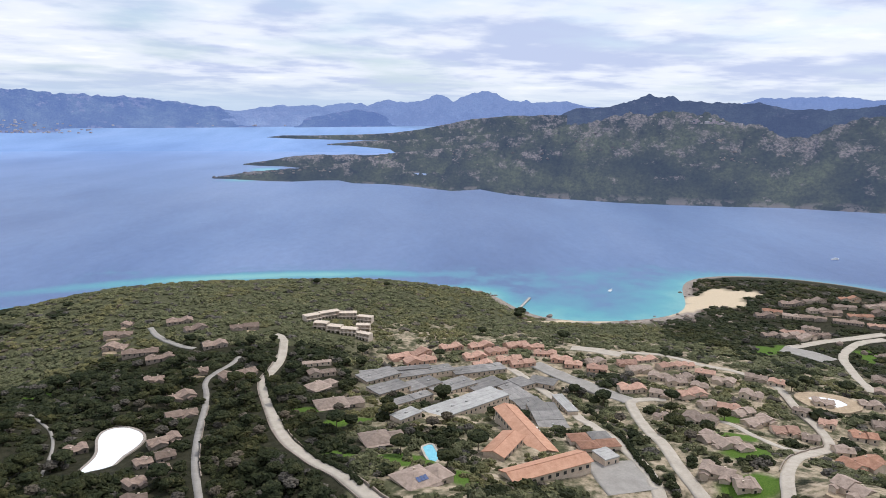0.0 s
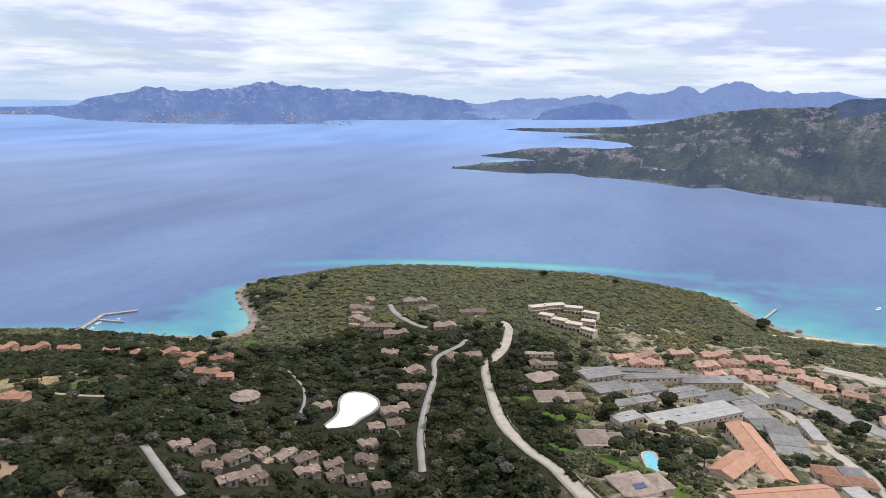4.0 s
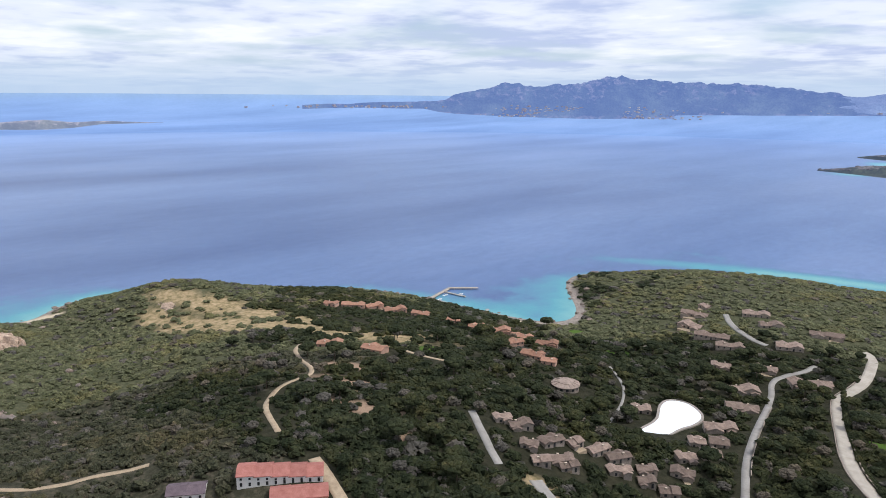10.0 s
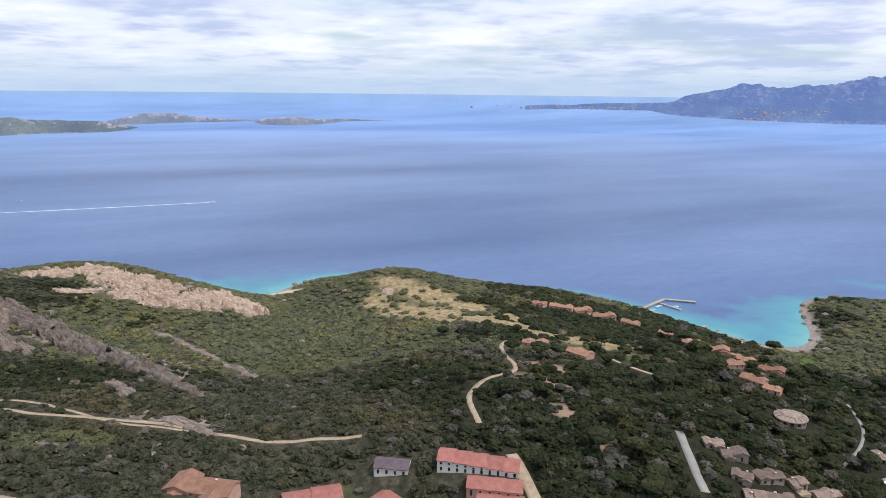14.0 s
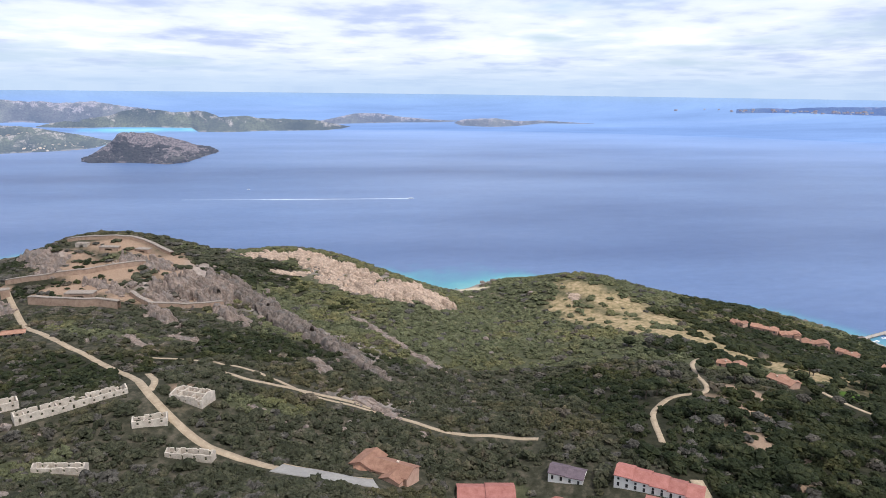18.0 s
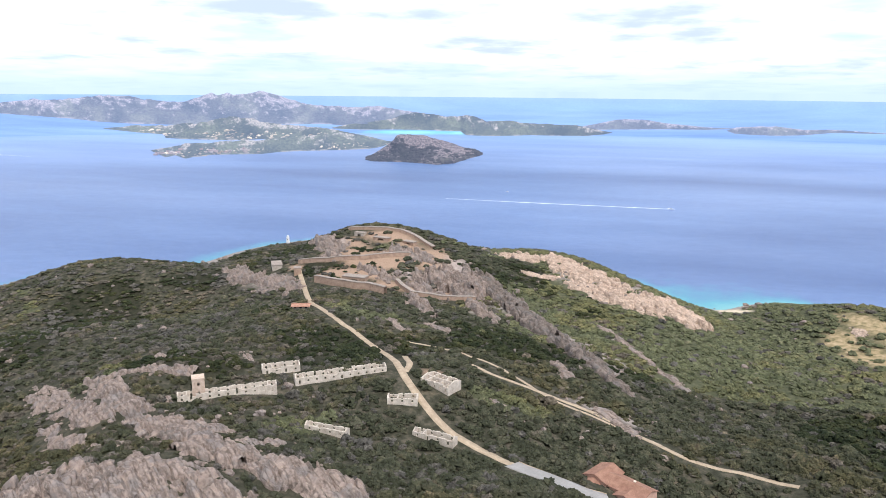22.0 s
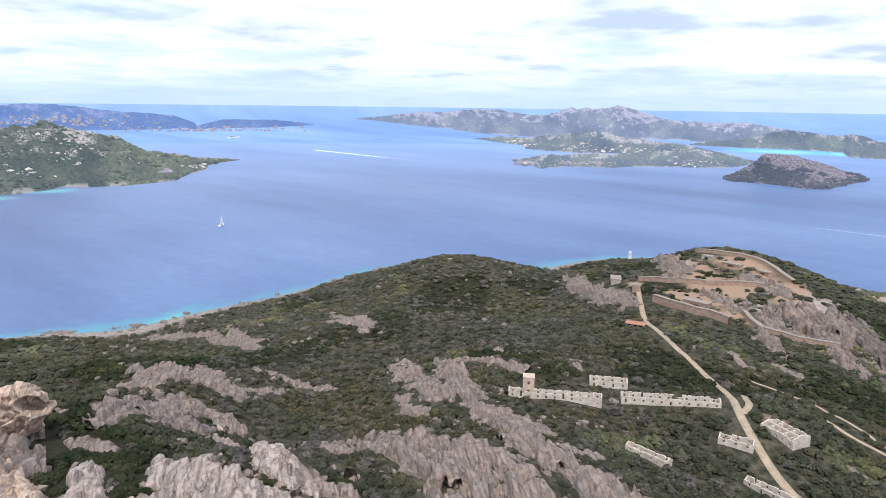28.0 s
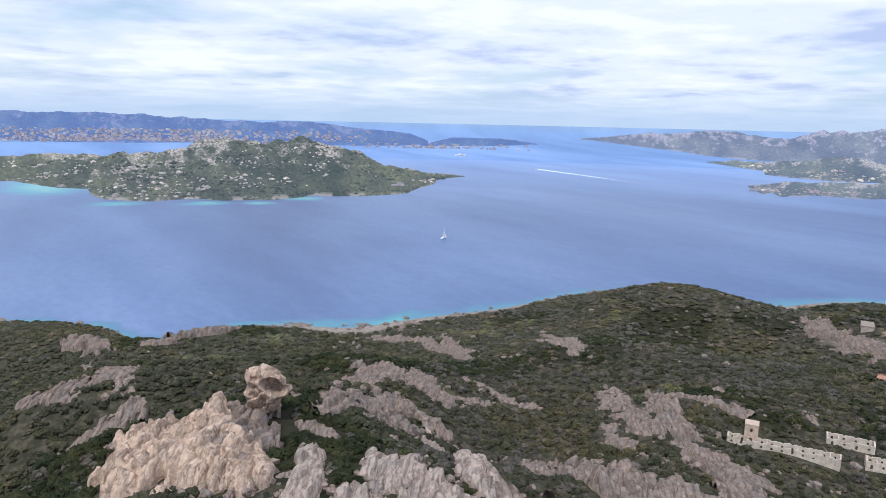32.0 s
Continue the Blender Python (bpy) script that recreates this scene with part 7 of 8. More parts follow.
def granite_material(name, tone, grey=0.60, warm=0.45, tint=(1.0, 1.0, 1.0)):
    k = Mat(name, 0.92, spec=0.15)
    turned = k.t.nodes.new("ShaderNodeMapping")
    turned.inputs["Rotation"].default_value = (0.2, -0.15, -STRATA)
    k.t.links.new(k.pos(), turned.inputs[0])

    def along(sx_, sy_, sz_):
        n = k.t.nodes.new("ShaderNodeMapping")
        n.inputs["Scale"].default_value = (sx_, sy_, sz_)
        k.t.links.new(turned.outputs[0], n.inputs[0])
        return n.outputs[0]

    big, mid_, fine = k.noise(7, 5), k.noise(1.6, 6, 0.7), k.noise(0.35, 4)
    c = k.ramp(mid_, (0.28, (0.20 * tone, 0.160 * tone, 0.137 * tone)), (0.48, (0.315 * tone, 0.250 * tone, 0.210 * tone)), (0.72, (0.42 * tone, 0.345 * tone, 0.285 * tone)))
    c = k.mix(k.calc("MULTIPLY", k.step(big, 0.46, 0.62), grey), c, (0.23 * tone, 0.215 * tone, 0.205 * tone))
    c = k.mix(k.calc("MULTIPLY", k.step(fine, 0.55, 0.75), 0.30), c, (0.10, 0.085, 0.07))
    streak = k.noise(1.3, 5, 0.65, along(0.16, 1.0, 0.6))
    c = k.mix(k.calc("MULTIPLY", k.step(streak, 0.52, 0.64), 0.55), c, (0.20 * tone, 0.165 * tone, 0.14 * tone))
    line = k.noise(2.6, 5, 0.62, along(0.15, 1.0, 0.5))
    seam = k.calc("SUBTRACT", 1.0, k.step(k.calc("ABSOLUTE", k.calc("SUBTRACT", line, 0.5)), 0.006, 0.040))
    cross = k.noise(5.0, 4, 0.6, along(0.5, 0.3, 0.4))
    seam = k.calc("MAXIMUM", seam, k.calc("MULTIPLY", 0.6, k.calc("SUBTRACT", 1.0, k.step(k.calc("ABSOLUTE", k.calc("SUBTRACT", cross, 0.5)), 0.003, 0.014))))
    c = k.mix(k.calc("MULTIPLY", seam, 0.36), c, (0.075, 0.06, 0.05))
    c = k.mix(k.calc("MULTIPLY", k.step(k.noise(1.4, 5, 0.75), 0.55, 0.68), warm), c, (0.36 * tone, 0.255 * tone, 0.185 * tone))
    c = k.mix(k.calc("MULTIPLY", k.step(k.noise(3.1, 5, 0.7), 0.58, 0.66), grey * 0.8), c, (0.13 * tone, 0.12 * tone, 0.105 * tone))
    k.color(k.mix(1.0, c, tint, "MULTIPLY"))
    h = k.calc("SUBTRACT", k.calc("ADD", k.calc("MULTIPLY", mid_, 0.45), k.calc("MULTIPLY", streak, 0.5)), k.calc("MULTIPLY", seam, 0.45))
    k.bump(h, 0.6, 1.0)
    return k.m


M_GRANITE = granite_material("weathered_granite", 0.92, tint=(1.02, 0.985, 0.965))
M_GRANITE_WARM = granite_material("warm_bare_granite", 1.6, 0.18, 0.6, (1.08, 1.0, 0.90))
M_GRANITE_PALE = granite_material("pale_bare_granite", 1.4, 0.4)
M_GRANITE_DARK = granite_material("dark_lichened_granite", 0.72)


def ico(sub):
    bm = bmesh.new()
    bmesh.ops.create_icosphere(bm, subdivisions=sub, radius=1.0)
    v = np.array([q.co[:] for q in bm.verts])
    f = np.array([[w.index for w in q.verts] for q in bm.faces])
    bm.free()
    return v, f


def jointed(x, y, long, wide, seed):
    """Split rock: every block between the joints has a level and a tilt of its own; also the distance to the joint."""
    gx, gy = x / long, y / wide
    ix, iy = np.floor(gx).astype(np.int64), np.floor(gy).astype(np.int64)
    best, second, level = np.full(x.shape, 9.0), np.full(x.shape, 9.0), np.zeros(x.shape)
    for dx in (-1, 0, 1):
        for dy in (-1, 0, 1):
            cx_, cy_ = ix + dx, iy + dy
            ox = cx_ + 0.15 + 0.7 * lattice(cx_, cy_, seed) - gx
            oy = cy_ + 0.15 + 0.7 * lattice(cx_, cy_, seed + 1) - gy
            d = np.hypot(ox, oy)
            here = lattice(cx_, cy_, seed + 2) + 0.7 * ox * (lattice(cx_, cy_, seed + 3) - 0.5) - 0.9 * oy * lattice(cx_, cy_, seed + 4)
            closer = d < best
            second = np.where(closer, best, np.minimum(second, d))
            level = np.where(closer, here, level)
            best = np.where(closer, d, best)
    return level, second - best


def outcrop(ends, seed, material=None, label="grey pink granite outcrop split into parallel slabs", fine=0.36, pits=0.0, jag=0.3):
    """A back of jointed granite between two ends (half width, height): rounded slabs with open cracks, ragged in outline."""
    x0, y0, z0, x1, y1, z1, wide, high = ends
    wide = wide * 1.25
    half = math.hypot(x1 - x0, y1 - y0) / 2 + wide * 0.45
    c, s = (x1 - x0) / (2 * half - wide * 0.9), (y1 - y0) / (2 * half - wide * 0.9)
    x, y = (x0 + x1) / 2, (y0 + y1) / 2
    nu, nv = int(np.clip(2.5 * half / fine, 24, 240)), int(np.clip(2.9 * wide / fine, 24, 130))
    u, v = np.meshgrid(np.linspace(-1.25, 1.25, nu), np.linspace(-1.45, 1.45, nv), indexing="ij")
    lx, ly = u * half, v * wide
    px, py = lx * c - ly * s, lx * s + ly * c
    wx, wy = x + px, y + py
    a0, b0 = wx * math.cos(STRATA) + wy * math.sin(STRATA), -wx * math.sin(STRATA) + wy * math.cos(STRATA)
    # a winding spine, and bays of scrub eaten into the outline
    bend = (vnoise(lx, lx * 0, 18, seed, 2) - 0.5) * 0.7
    girth = 0.70 + 0.60 * vnoise(lx, lx * 0 + 9, 10, seed + 1, 3)
    rag = (vnoise(a0, b0 * 2.0, 9.0, seed + 2, 4) - 0.5) * (1.7 + 1.0 * jag)
    across = (v - bend) / girth
    r = np.abs(across) ** 2.2 + np.clip((np.abs(u) - 0.45) / 0.65, 0, 1) ** 2
    body = np.clip(1.0 - np.sqrt(r) + rag, 0, 1)
    face = 1 - (1 - np.clip(body * 2.3, 0, 1)) ** 2.6
    big_l, big_w = (8.0 + 0.7 * high) * (1 - 0.45 * jag), (2.6 + 0.42 * high) * (1 - 0.40 * jag)
    warp = 3.0 * (vnoise(wx, wy, 13, seed + 3, 3) - 0.5)
    a = wx * math.cos(STRATA) + wy * math.sin(STRATA) + warp
    b = -wx * math.sin(STRATA) + wy * math.cos(STRATA) + warp * 0.7
    big, gap = jointed(a, b, big_l, big_w, seed + 4)
    small, chink = jointed(a + 0.25 * b, b - 0.08 * a, 5.5, 1.7, seed + 11)
    swellings = vnoise(wx, wy, 12, seed + 20, 3)
    grain = vnoise(a * 0.35, b * 1.2, 1.6, seed + 21, 3) - 0.5
    z = face * high * (0.30 + 0.45 * swellings)
    z += face * ((1 + 0.9 * jag) * min(3.2, 0.42 * high) * (big - 0.3) + min(0.7, 0.12 * high) * (small - 0.4))
    for _ in range(2):
        z[1:-1, 1:-1] = (z[1:-1, 1:-1] * 2 + z[:-2, 1:-1] + z[2:, 1:-1] + z[1:-1, :-2] + z[1:-1, 2:]) / 6
    z -= face * (min(2.6, 0.45 * high) * np.clip(1 - gap / 0.22, 0, 1) ** 1.5 + min(0.5, 0.1 * high) * np.clip(1 - chink / 0.34, 0, 1) ** 1.5)
    z += grain * 0.35 * face
    if pits:
        hole = vnoise(wx, wy + 0.6 * z, 2.6, seed + 30, 3)
        z -= face * pits * np.clip((hole - 0.57) / 0.06, 0, 1)
    g = ground(wx, wy)
    line = z0 + (z1 - z0) * (u + 1) / 2
    g = g + face * (np.maximum(g, np.minimum(line - 1.0 - 6.0 * v * v, g + high)) - g)
    foot = height_at(x, y)
    pz = g + z - 0.5 - 2.2 * np.clip(1 - body / 0.10, 0, 1)
    ob = sheet("granite_outcrop", np.stack([px, py, pz - foot], -1).reshape(-1, 3), quads(nu, nv).tolist(), material or M_GRANITE, smooth=True)
    ob.location = (x, y, foot)
    bare = body > 0.26
    i, j = cell(wx[bare], wy[bare])
    taken[i, j] = True
    # loose blocks lie along the foot
    r_ = np.random.RandomState(seed)
    rim = np.argwhere((body > 0.02) & (body < 0.22))
    for q in rim[r_.permutation(len(rim))[:int(6 + half * 0.9)]]:
        LOOSE.append((wx[q[0], q[1]] + r_.normal(0, 1.2), wy[q[0], q[1]] + r_.normal(0, 1.2), r_.lognormal(0, 0.45) * min(1.5, 0.5 + 0.12 * high)))
    return tagged(ob, label, "rock", "granite outcrops")


LOOSE = []  # blocks fallen from the outcrops: x, y, size


# granite ridges: ends x, y, z, x, y, z, half width, height
RIDGES_SUMMIT = [(-39, -194, 123, -17, -167, 117, 11, 10), (-40, -182, 123, -28, -160, 116, 8, 9), (-42, -173, 120, -37, -154, 117, 7, 7)]
RIDGES_NEAR = [(-263, -222, 76, -266, -184, 83, 4, 3), (-229, -218, 75, -206, -177, 89, 4.5, 3.5), (-213, -213, 75, -186, -173, 87, 3, 2.5), (-139, -147, 103, -132, -122, 106, 7, 6), (-149, -142, 103, -146, -121, 104, 6, 5), (-140, -128, 105, -144, -114, 102, 6, 5), (-161, -130, 102, -163, -119, 101, 3.5, 3), (-150, -118, 103, -159, -110, 100, 4, 3), (-96, -132, 117, -100, -117, 115, 5, 4.5), (-145, -116, 102, -139, -102, 97, 6, 5.5), (-151, -105, 98, -154, -90, 91, 8, 7), (-128, -116, 105, -128, -107, 102, 5, 4)]
RIDGES_NEAR_B = [(-155, -126, 103, -162, -113, 100, 4.5, 3.5), (-164, -110, 99, -159, -96, 94, 4, 3.5), (-175, -226, 62, -115, -138, 111, 3, 2.5), (-270, -266, 61, -217, -194, 83, 3, 2.5), (-320, -530, 8, -269, -412, 33, 5, 2.5), (-209, -318, 60, -220, -289, 56, 3, 2), (-179, -87, 89, -179, -71, 85, 3, 2), (-295, -43, 70, -292, -34, 68, 2, 1.5), (-322, 6, 58, -300, 24, 58, 4, 3), (-305, -175, 78, -290, -162, 79, 2, 1.5), (-262, -263, 61, -237, -229, 71, 4, 3)]
RIDGES_DYKE = [(-257, -225, 74, -208, -165, 90, 5.5, 4), (-207, -163, 89, -201, -141, 90, 5, 3.5), (-198, -141, 91, -183, -113, 95, 6, 4.5), (-198, -147, 91, -180, -112, 96, 6.5, 5), (-181, -114, 96, -183, -90, 89, 6.5, 5), (-184, -92, 90, -184, -68, 85, 6, 5), (-210, -147, 88, -209, -129, 87, 3, 2.5), (-198, -115, 90, -211, -111, 83, 3, 2.5)]
RIDGES_WEST = [(-63, -172, 115, -46, -139, 122, 4, 5), (-60, -141, 121, -59, -130, 122, 4, 4), (-78, -162, 115, -73, -120, 122, 7, 4.5), (-135, -233, 76, -86, -118, 120, 4, 4), (-70, -199, 112, -74, -189, 111, 3.6, 2.9), (-83, -219, 109, -128, -238, 81, 7.2, 4.0), (-131, -263, 84, -149, -250, 72, 5.8, 3.4), (-103, -236, 100, -139, -268, 80, 5.8, 3.4), (-147, -318, 78, -174, -286, 67, 10.2, 3.4), (-117, -287, 86, -142, -307, 80, 7.2, 2.9), (-174, -316, 70, -168, -280, 70, 5.8, 2.9), (-16, -198, 121, -50, -352, 62, 3.5, 3.5)]
RIDGES_WEST_B = [(-4, -347, 55, -18, -350, 58, 3, 2.5), (-15, -389, 70, -36, -395, 71, 5, 2.5), (-342, -427, 32, -307, -343, 56, 5, 2.5), (-268, -574, 2, -299, -542, 6, 7, 3), (-293, -520, 8, -297, -453, 21, 6, 3), (-260, -263, 61, -247, -237, 68, 3, 2.5), (-213, -295, 57, -225, -279, 55, 3, 2), (-177, -291, 67, -204, -286, 58, 3, 2), (-49, -212, 115, -39, -181, 120, 8, 5.5), (-37, -360, 65, -22, -350, 59, 4, 3.5), (12, -396, 62, -6, -385, 68, 6.5, 4.5), (-20, -546, 23, -31, -372, 69, 5.5, 3)]
RIDGES_WEST_C = [(-303, -534, 6, -294, -456, 20, 6, 3), (-395, -478, 16, -307, -333, 57, 4.5, 2)]
RIDGES_SHORE = [(-15, -599, 29, -38, -578, 29, 8, 11), (-94, -600, 26, -144, -642, 13, 7, 5), (-65, -579, 29, -84, -581, 27, 5, 3), (-208, -675, -1, -227, -652, 0, 6, 3), (-257, -642, -1, -280, -622, 0, 5, 3), (-583, -629, -1, -612, -625, -1, 6, 3)]
RIDGES_FORT = [(-535, -132, 58, -545, -98, 50, 12, 15), (-522, -116, 53, -528, -91, 48, 8, 12), (-519, -141, 58, -498, -119, 53, 6, 7), (-569, -96, 51, -525, -63, 42, 7, 9), (-534, -64, 41, -461, -30, 44, 7, 9), (-478, -35, 42, -412, -5, 48, 6, 7), (-428, -7, 45, -369, 21, 46, 5, 5), (-573, -334, 42, -505, -243, 50, 9, 5), (-507, -95, 49, -466, -68, 48, 6, 6), (-485, -134, 56, -454, -114, 56, 5, 6), (-541, -190, 62, -516, -159, 59, 5, 6), (-617, -262, 67, -573, -227, 64, 8, 6)]
RIDGES_FORT_B = [(-581, -176, 69, -574, -143, 65, 6, 5), (-384, -19, 55, -358, -9, 56, 3, 3), (-521, 6, 32, -516, 16, 31, 3, 2), (-504, 22, 30, -431, 56, 29, 3, 2), (-426, -106, 58, -416, -92, 57, 3, 2), (-415, -130, 62, -400, -117, 62, 3, 2)]
RIDGES_PALE = [(-682, -89, 49, -688, -32, 44, 10, 4), (-671, -32, 42, -620, 18, 37, 14, 6), (-612, 13, 36, -589, 48, 32, 14, 6), (-586, 42, 32, -598, 82, 22, 14, 5), (-626, -13, 37, -585, 27, 33, 8, 4), (-598, 48, 33, -590, 81, 22, 15, 6), (-639, -64, 42, -641, -35, 38, 4, 3), (-577, 200, 28, -567, 206, 29, 4, 2)]
for n_, e_ in enumerate(RIDGES_SUMMIT):
    outcrop(e_, 1400 + n_ * 41, M_GRANITE_WARM, "bare pale granite mass with weathered hollows on the summit", pits=1.6, jag=-0.5)
for n_, e_ in enumerate(RIDGES_NEAR + RIDGES_NEAR_B):
    outcrop(e_, 200 + n_ * 37)
for n_, e_ in enumerate(RIDGES_DYKE):
    outcrop(e_, 700 + n_ * 37, label="long low dyke of reddish granite beside the ruins")
for n_, e_ in enumerate(RIDGES_WEST + RIDGES_WEST_B + RIDGES_WEST_C):
    outcrop(e_, 1600 + n_ * 41, M_GRANITE_PALE if n_ < 4 else None, "bare pale granite slab in the scrub near the summit", jag=0.0 if n_ < 4 else 0.35)
for n_, e_ in enumerate(RIDGES_SHORE):
    outcrop(e_, 3000 + n_ * 31, label="granite outcrop in the scrub near the shore", fine=0.6)
for n_, e_ in enumerate(RIDGES_FORT + RIDGES_FORT_B):
    outcrop(e_, 4000 + n_ * 29, M_GRANITE_DARK if 3 <= n_ <= 6 else None, label="jagged granite crag below the fort", fine=0.5, jag=0.9)
# the brighter granite here stands in for sun on the ridge
for n_, e_ in enumerate(RIDGES_PALE):
    outcrop(e_, 5000 + n_ * 23, M_GRANITE_WARM, "granite ridge above the cove, coloured pale as if sunlit", fine=0.55, jag=0.6)


def balancing_rock():
    """The great leaning rock, shaped like a beast's head, with a hollow under its brow."""
    v, f = ico(6)
    rim = [(-7.2, 5.4), (-5.6, 8.7), (-6.1, 10.9), (-5.2, 14.3), (-3.4, 14.9), (-0.8, 14.5), (2.9, 12.9), (5.9, 10.4), (6.6, 8.4), (7.6, 6.6), (6.7, 4.3), (4.6, 3.2), (3.8, -1.5), (-2.8, -1.5), (-5.6, 2.6)]
    cx, cz = 0.0, 7.2
    edge = []
    for (ax, az), (bx, bz) in zip(rim, rim[1:] + rim[:1]):
        for t in np.linspace(0, 1, 12, endpoint=False):
            edge.append((ax + (bx - ax) * t - cx, az + (bz - az) * t - cz))
    edge = np.array(edge)
    ang, rad = np.arctan2(edge[:, 1], edge[:, 0]), np.hypot(edge[:, 0], edge[:, 1])
    o = np.argsort(ang)
    ang, rad = ang[o], rad[o]
    th = np.arctan2(v[:, 2], v[:, 0])
    R = np.interp(th, np.r_[ang - math.tau, ang, ang + math.tau], np.r_[rad, rad, rad])
    s_ = np.clip(1 - np.abs(v[:, 1]) ** 2.6, 0, 1) ** 0.62
    p = np.stack([cx + R * np.cos(th) * s_, np.sign(v[:, 1]) * np.abs(v[:, 1]) ** 0.8 * 4.6, cz + R * np.sin(th) * s_], -1)
    p[:, 1] += 0.22 * (p[:, 2] - 9) * -1
    front = v[:, 1] < 0.12
    tilt = 0.55
    hu, hv = (p[:, 0] - 2.0) * math.cos(tilt) - (p[:, 2] - 8.6) * math.sin(tilt), (p[:, 0] - 2.0) * math.sin(tilt) + (p[:, 2] - 8.6) * math.cos(tilt)
    hollow = np.clip((1 - np.hypot(hu / 5.2, hv / 2.9)) * 1.5, 0, 1) * front
    p[:, 1] += 5.2 * (hollow * hollow * (3 - 2 * hollow))
    for hx, hz, hr, hd in ((-3.6, 12.0, 1.5, 1.0), (-1.4, 4.6, 1.6, 1.3), (-4.6, 6.6, 1.2, 0.9), (1.8, 2.4, 1.4, 1.0), (-3.4, 9.0, 1.1, 0.8)):
        w = np.clip(1 - np.hypot(p[:, 0] - hx, p[:, 2] - hz) / hr, 0, 1) * front
        p[:, 1] += hd * w * w * (3 - 2 * w)
    d = v / np.linalg.norm(v, axis=1)[:, None]
    level, gap = jointed(p[:, 0] + 0.4 * p[:, 2], p[:, 2] - 0.4 * p[:, 0] + 0.5 * p[:, 1], 4.2, 2.6, 77)
    n1 = vnoise3(p, 3.2, 3, 4) - 0.5
    n2 = 1 - np.abs(2 * vnoise3(p + 31, 1.6, 9, 3) - 1)
    p += d * (n1 * 0.9 + (n2 - 0.6) * 0.35 + (level - 0.5) * 1.1)[:, None]
    x, y = -57.0, -203.0
    ux, uy = (-0.963, 0.269), (-0.269, -0.963)
    w = np.stack([p[:, 0] * ux[0] + p[:, 1] * uy[0], p[:, 0] * ux[1] + p[:, 1] * uy[1], p[:, 2]], -1)
    ob = sheet("balancing_rock", w, f.tolist(), M_GRANITE_WARM, smooth=False)
    ob.location = (x, y, height_at(x, y) + 3.6)
    claim(x, y, 10, 10, 0)
    tagged(ob, "leaning wind carved granite rock with a deep hollow", "rock")


balancing_rock()


def scatter(name, centres, sizes, squash, templates, faces, material, label, category, kind="stuff", seed=1, smooth=False):
    """Many small bodies joined into one mesh."""
    r_ = np.random.RandomState(seed)
    n, m, k = len(centres), len(templates[0]), len(faces)
    pick = r_.randint(0, len(templates), n)
    ang = r_.uniform(0, math.tau, n)
    body = np.stack(templates)[pick] * sizes[:, None, :]
    c, s = np.cos(ang)[:, None], np.sin(ang)[:, None]
    v = np.stack([body[..., 0] * c - body[..., 1] * s, body[..., 0] * s + body[..., 1] * c, body[..., 2]], -1) + centres[:, None, :]
    f = (faces[None] + (np.arange(n) * m)[:, None, None]).reshape(-1, 3)
    me = bpy.data.meshes.new(name)
    me.vertices.add(n * m)
    me.vertices.foreach_set("co", v.astype(np.float32).ravel())
    me.loops.add(n * k * 3)
    me.loops.foreach_set("vertex_index", f.astype(np.int32).ravel())
    me.polygons.add(n * k)
    me.polygons.foreach_set("loop_start", np.arange(0, n * k * 3, 3, dtype=np.int32))
    me.polygons.foreach_set("use_smooth", np.full(n * k, smooth, dtype=bool))
    me.update()
    me.validate()
    me.materials.append(material)
    return tagged(new(name, me), label, category, kind=kind)


def lumps(base_v, count, seed, rough, floor=-0.35):
    out = []
    for i in range(count):
        r_ = np.random.RandomState(seed + i)
        d = 1 + rough * (vnoise3(base_v * 1.0 + i * 7.3, 0.7, seed + i, 2) - 0.5) * 2 + r_.uniform(-0.13, 0.13, len(base_v)) * rough * 2
        v = base_v * d[:, None]
        v[:, 2] = np.maximum(v[:, 2], floor)
        out.append(v)
    return out


def foliage_material(name, dark, mid_, light, dry):
    k = Mat(name, 0.9, spec=0.1)
    kind_ = k.noise(7.5, 3, 0.7)
    c = k.ramp(kind_, (0.30, dark), (0.46, mid_), (0.60, light), (0.74, dry))
    clump = k.ramp(k.island(), (0.0, (0.78, 0.78, 0.76)), (0.5, (1.0, 1.0, 1.0)), (1.0, (1.28, 1.26, 1.18)))
    c = k.mix(1.0, c, clump, "MULTIPLY")
    leaf = k.noise(0.45, 3, 0.7)
    c = k.mix(1.0, c, k.ramp(leaf, (0.3, (0.55, 0.55, 0.52)), (0.55, (1.0, 1.0, 1.0)), (0.75, (1.4, 1.4, 1.3))), "MULTIPLY")
    c = k.mix(k.step(k.noise(60, 4), 0.46, 0.66), c, k.mix(1.0, c, (1.25, 1.12, 0.95), "MULTIPLY"))
    k.color(c)
    k.bump(k.noise(0.5, 4, 0.75), 0.5, 1.0)
    return k.m


M_SCRUB = foliage_material("macchia_scrub", (0.034, 0.037, 0.022), (0.057, 0.060, 0.037), (0.088, 0.086, 0.056), (0.132, 0.112, 0.084))
M_WOOD_LEAF = foliage_material("evergreen_oak_leaves", (0.017, 0.024, 0.012), (0.029, 0.036, 0.018), (0.049, 0.055, 0.027), (0.074, 0.071, 0.038))
# lighter scrub colours, largely standing in for sun on slopes and gardens
M_LIGHT = foliage_material("light_macchia", (0.072, 0.080, 0.042), (0.108, 0.114, 0.062), (0.140, 0.142, 0.080), (0.175, 0.160, 0.10))
M_OLIVE = foliage_material("grey_olive_leaves", (0.058, 0.054, 0.046), (0.090, 0.083, 0.072), (0.125, 0.114, 0.100), (0.155, 0.136, 0.118))

ICO1, ICO1_F = ico(1)
ICO2, ICO2_F = ico(2)


